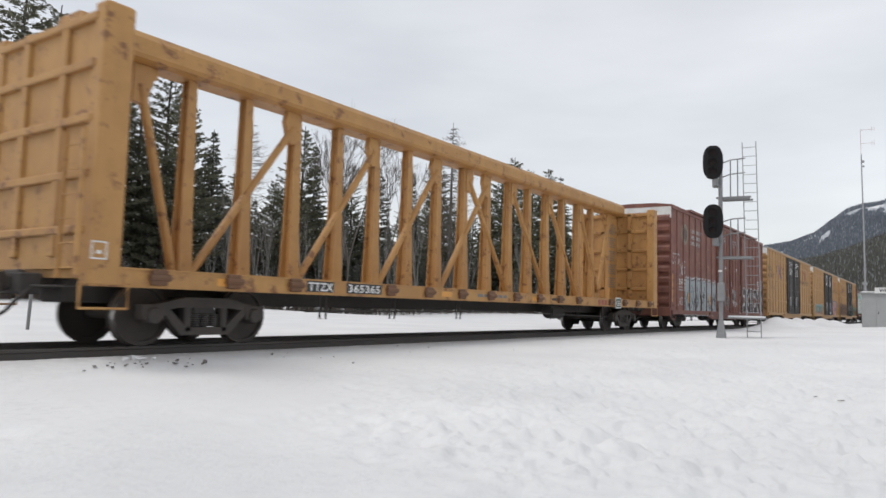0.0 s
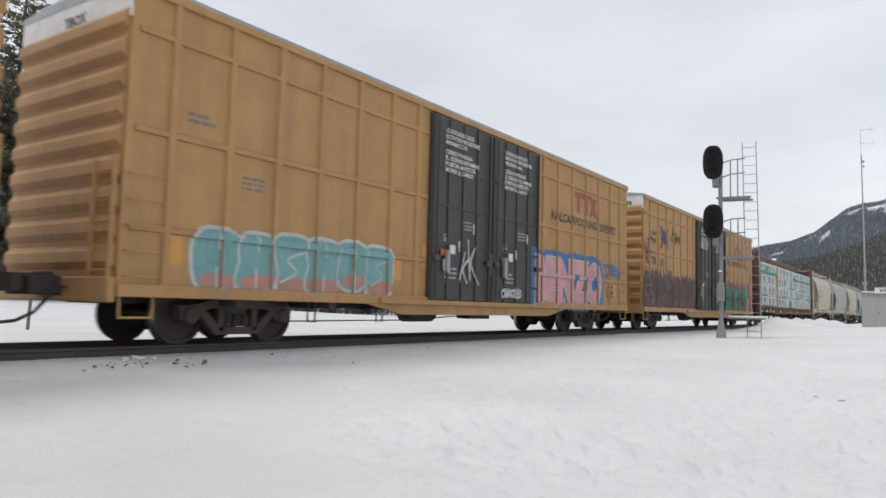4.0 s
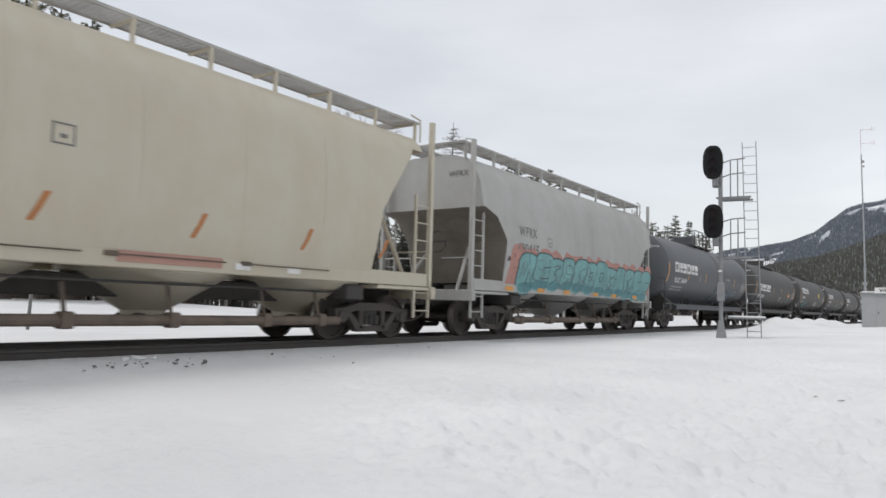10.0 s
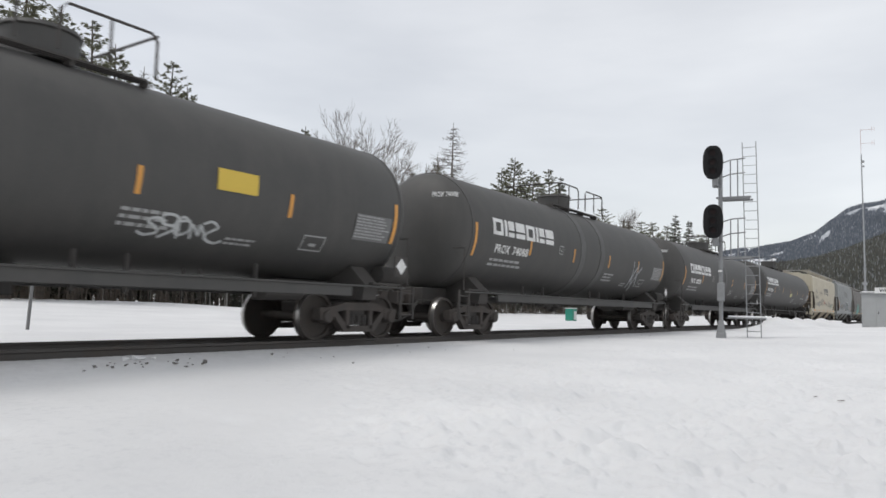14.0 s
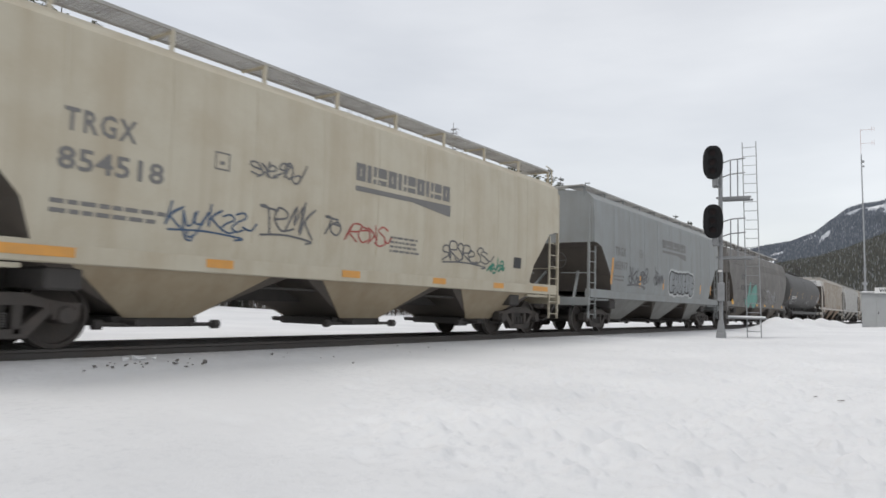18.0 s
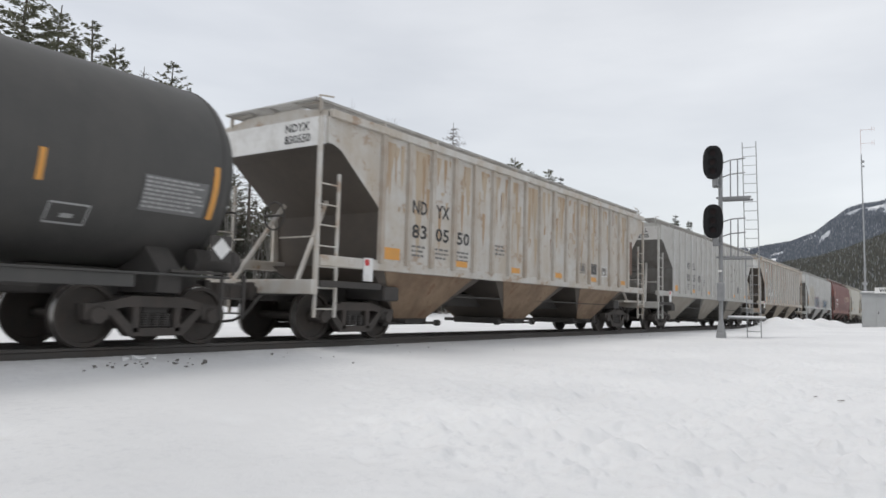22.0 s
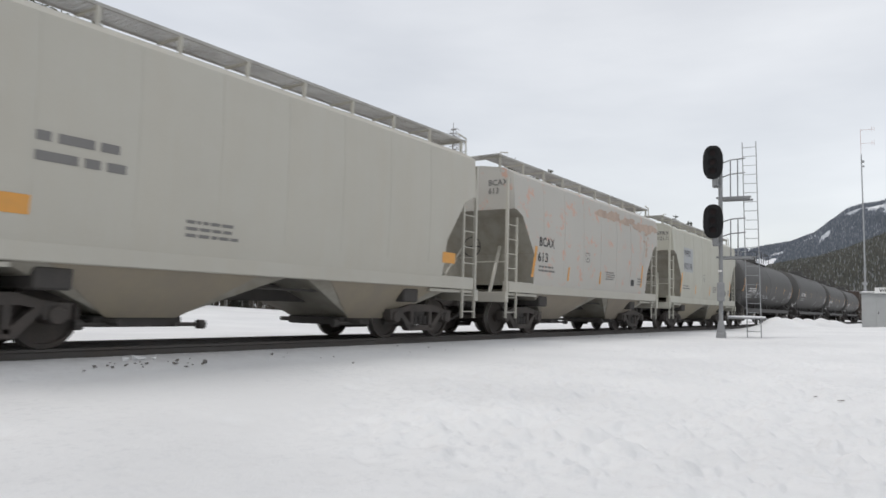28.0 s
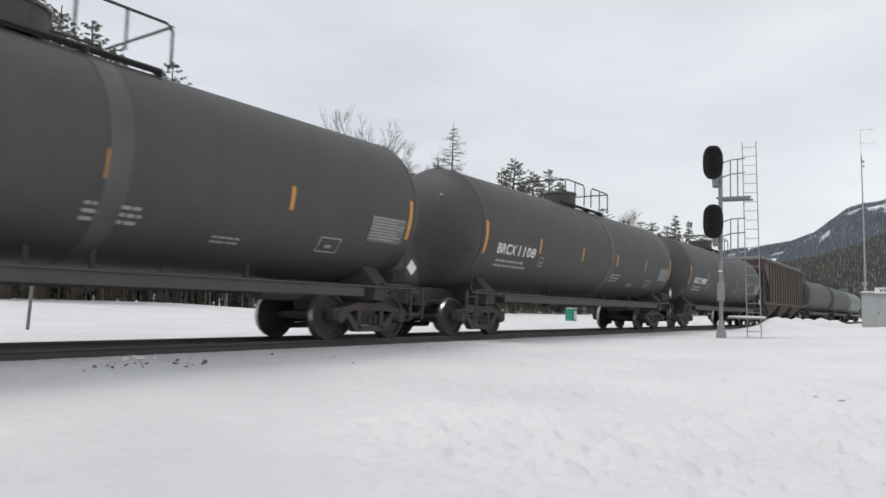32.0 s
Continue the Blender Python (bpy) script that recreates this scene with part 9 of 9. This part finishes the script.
        bars(c, 9.6, 1.65, 0.5, 0.3, 3, s_, PAINT_GREY, 382)
        end_text(c, "BCAX\n613" if c is car else "WFRX\n812118", -0.75, 3.95, 0.22, 0.29, PAINT_GREY)


def tank_paint():
    marks = {
        "t11": ("PROX", "76464", 1.5, 2.42, True), "t12": ("PROX", "76110", 1.65, 2.22, True), "t13": ("PROX", "71823", 1.4, 2.56, True), "t14": ("PROX", "74088", 1.5, 2.53, True),
        "t15": ("PROX", "72291", 1.5, 2.5, True), "t16": ("PROX", "35305", 1.1, 2.7, True), "t20": ("CRGX", "8100", 1.7, 1.98, False), "t29": ("CRGX", "29535", 2.1, 2.05, False),
        "t30": ("BRCX", "5244", 2.1, 2.3, False), "t31": ("BRCX", "1108", 1.35, 2.1, False), "t32": ("BRCX", "1146", 1.5, 2.1, False)}
    for k, (key, (a, num, x, z, logo)) in enumerate(marks.items()):
        car, sd = TRAIN[key]
        L = dict((c, q) for c, _, q in CARS)[car]
        if logo:
            letter_blocks(car, x, z + 0.02, 3.75 if key == "t16" else 3.5, 0.46 if key == "t16" else 0.42, 6, PAINT_WHITE, sd, 0.012, 0.30)
            zn = z - 0.42
            words(car, a, 0.30, x + 0.2, zn, sd, PAINT_WHITE, 0.75)
            if key != "t15":
                words(car, num, 0.30, x + 1.1, zn, sd, PAINT_WHITE, 0.85)
            else:
                letter_blocks(car, x + 1.1, zn, 0.85, 0.2, 5, PAINT_WHITE, sd, 0.01)
            zs_ = zn - 0.36
        else:
            words(car, a, 0.36, x, z, sd, PAINT_WHITE, 0.95)
            if key != "t32":
                words(car, num, 0.36, x + 1.1, z, sd, PAINT_WHITE, 0.95)
            else:
                letter_blocks(car, x + 1.1, z, 0.9, 0.24, 4, PAINT_WHITE, sd, 0.01)
            zs_ = z - 0.36
        bars(car, x + 0.1, zs_, 1.7, 0.24, 2, sd, PAINT_FADED, 400 + k)
        frame_mark(car, x + (2.4 if not logo else 3.85), z - 0.2, 0.25, 0.25, PAINT_FADED, sd)
        # data grid near the rear head, placards
        patch(car, L - 1.9, 1.95, 1.05, 0.5, plain("dim data panel", (0.15, 0.15, 0.15)), sd, "data_panel", 0.008)
        bars(car, L - 1.88, 1.98, 1.0, 0.46, 8, (lambda x_, z_, f=sd[0]: f(x_, z_) - 0.008, (), sd[2]), PAINT_FADED, 420 + k)
        bars(car, L * 0.58, 1.7, 0.85, 0.3, 3, sd, PAINT_FADED, 440 + k)
        bars(car, L * 0.70, 1.6, 0.6, 0.14, 2, sd, PAINT_FADED, 450 + k)
        frame_mark(car, L - 3.1, 1.65, 0.55, 0.27, PAINT_FADED, sd)
        d = 0.17
        paint("placard", car, [(0, -d), (d, 0), (0, d), (-d, 0)], [(0, 1, 2, 3)], L - 0.55, 1.5, (lambda x_, z_: -1.5, (), ()), PAINT_WHITE, "white diamond placard")
        part("placard_holder", Mesh().box(L - 0.75, L - 0.35, -1.495, -1.47, 1.3, 1.7), UNDER, car)
        end_text_tank(car, a + " " + num if key not in ("t15", "t32") else a, k)
        # air reservoir at the rear platform
        part("reservoir", Mesh().lathe([(-0.42, 0.05), (-0.42, 0.17), (0.42, 0.17), (0.42, 0.05)], L - 0.35, -1.05, 1.33, 14, "x"), UNDER, car, smooth=True)
    car, sd = TRAIN["t11"]
    words(car, "OPTIMISER", 0.17, 10.3, 2.42, sd, PAINT_FADED, 0.85)
    tag_line(car, 10.4, 1.5, 1.2, 0.45, SPRAY_SKY, sd, 501, 0.045, 4, lift=0.012)
    tag_line(car, 11.7, 1.55, 0.85, 0.45, SPRAY_SKY, sd, 502, 0.035, 5, lift=0.012)
    tag_line(car, 8.4, 1.45, 1.2, 0.5, sprayed("dim teal tag", (0.10, 0.14, 0.15)), sd, 503, 0.05, 5, lift=0.012)
    car, sd = TRAIN["t12"]
    patch(car, 11.95, 2.05, 0.8, 0.2, plain("orange placard", (0.62, 0.28, 0.06)), sd, "placard", 0.012)
    car, sd = TRAIN["t13"]
    patch(car, 10.6, 2.42, 0.8, 0.34, plain("yellow placard", (0.62, 0.44, 0.07)), sd, "placard", 0.012)
    tag_line(car, 9.5, 1.62, 1.25, 0.38, SPRAY_WHITE, sd, 511, 0.04, 4, lift=0.012)
    tag_line(car, 3.3, 1.5, 1.4, 0.5, sprayed("teal tag", (0.08, 0.22, 0.20)), sd, 512, 0.07, 4, lift=0.012)
    car, sd = TRAIN["t14"]
    tag_line(car, 11.6, 1.6, 0.8, 0.8, SPRAY_SILVER, sd, 513, 0.05, 3, lift=0.012)
    car, sd = TRAIN["t16"]
    patch(car, 9.85, 2.1, 0.8, 0.24, plain("pale yellow notice", (0.50, 0.47, 0.22)), sd, "placard", 0.012)
    words(car, "LIQUEFIED PETROLEUM GAS", 0.12, 15.0, 2.05, sd, PAINT_FADED, 1.5)
    car, sd = TRAIN["t29"]
    tag_line(car, 4.4, 1.75, 0.9, 0.5, SPRAY_SILVER, sd, 520, 0.035, 6, lift=0.012)
    tag_line(car, 5.6, 1.75, 2.6, 0.22, SPRAY_SILVER, sd, 522, 0.03, 12, lift=0.012)
    car, sd = TRAIN["t30"]
    tag_line(car, 0.55, 1.5, 0.9, 0.35, PAINT_FADED, sd, 521, 0.04, 5, lift=0.012)


def end_text_tank(car, text, k):
    """Small white marks high on the front head."""
    vs, fs = flat_text(text, 0.17)
    me = bpy.data.meshes.new("lettering")
    me.from_pydata([(0.02 + 0.30 * (0.9 + a) ** 2 * 0.35 - 0.03, -0.55 - a * 0.62, 3.35 + b) for a, b in vs], [], fs)
    me.materials.append(PAINT_WHITE)
    part("lettering", me, None, car)


boxcar_paint()
flat_paint()
hopper_paint()
tank_paint()


# ---------- movement ----------
def motions():
    for car, s0, L in CARS:
        walk(car, [(t, pose(s0 - travel(t), C, 0)) for t in range(0, 33)])
    for w, k, x in WHEELS:
        s0 = CARS[k][1]
        seen = [i for i in range(0, 961) if -14 < s0 - travel(i / 30) < 75]
        steps = sorted({0, 960} | set(seen))
        first = seen[0] if seen else 0
        last = seen[-1] if seen else 0
        rows = []
        for i in steps:
            j = min(max(i, first), last)
            turn = -math.degrees((travel(j / 30) - travel(first / 30)) / R_WHEEL)
            rows.append((i / 30, pose(x, 0, R_WHEEL, 0, turn, 0)))
        walk(w, rows)


motions()
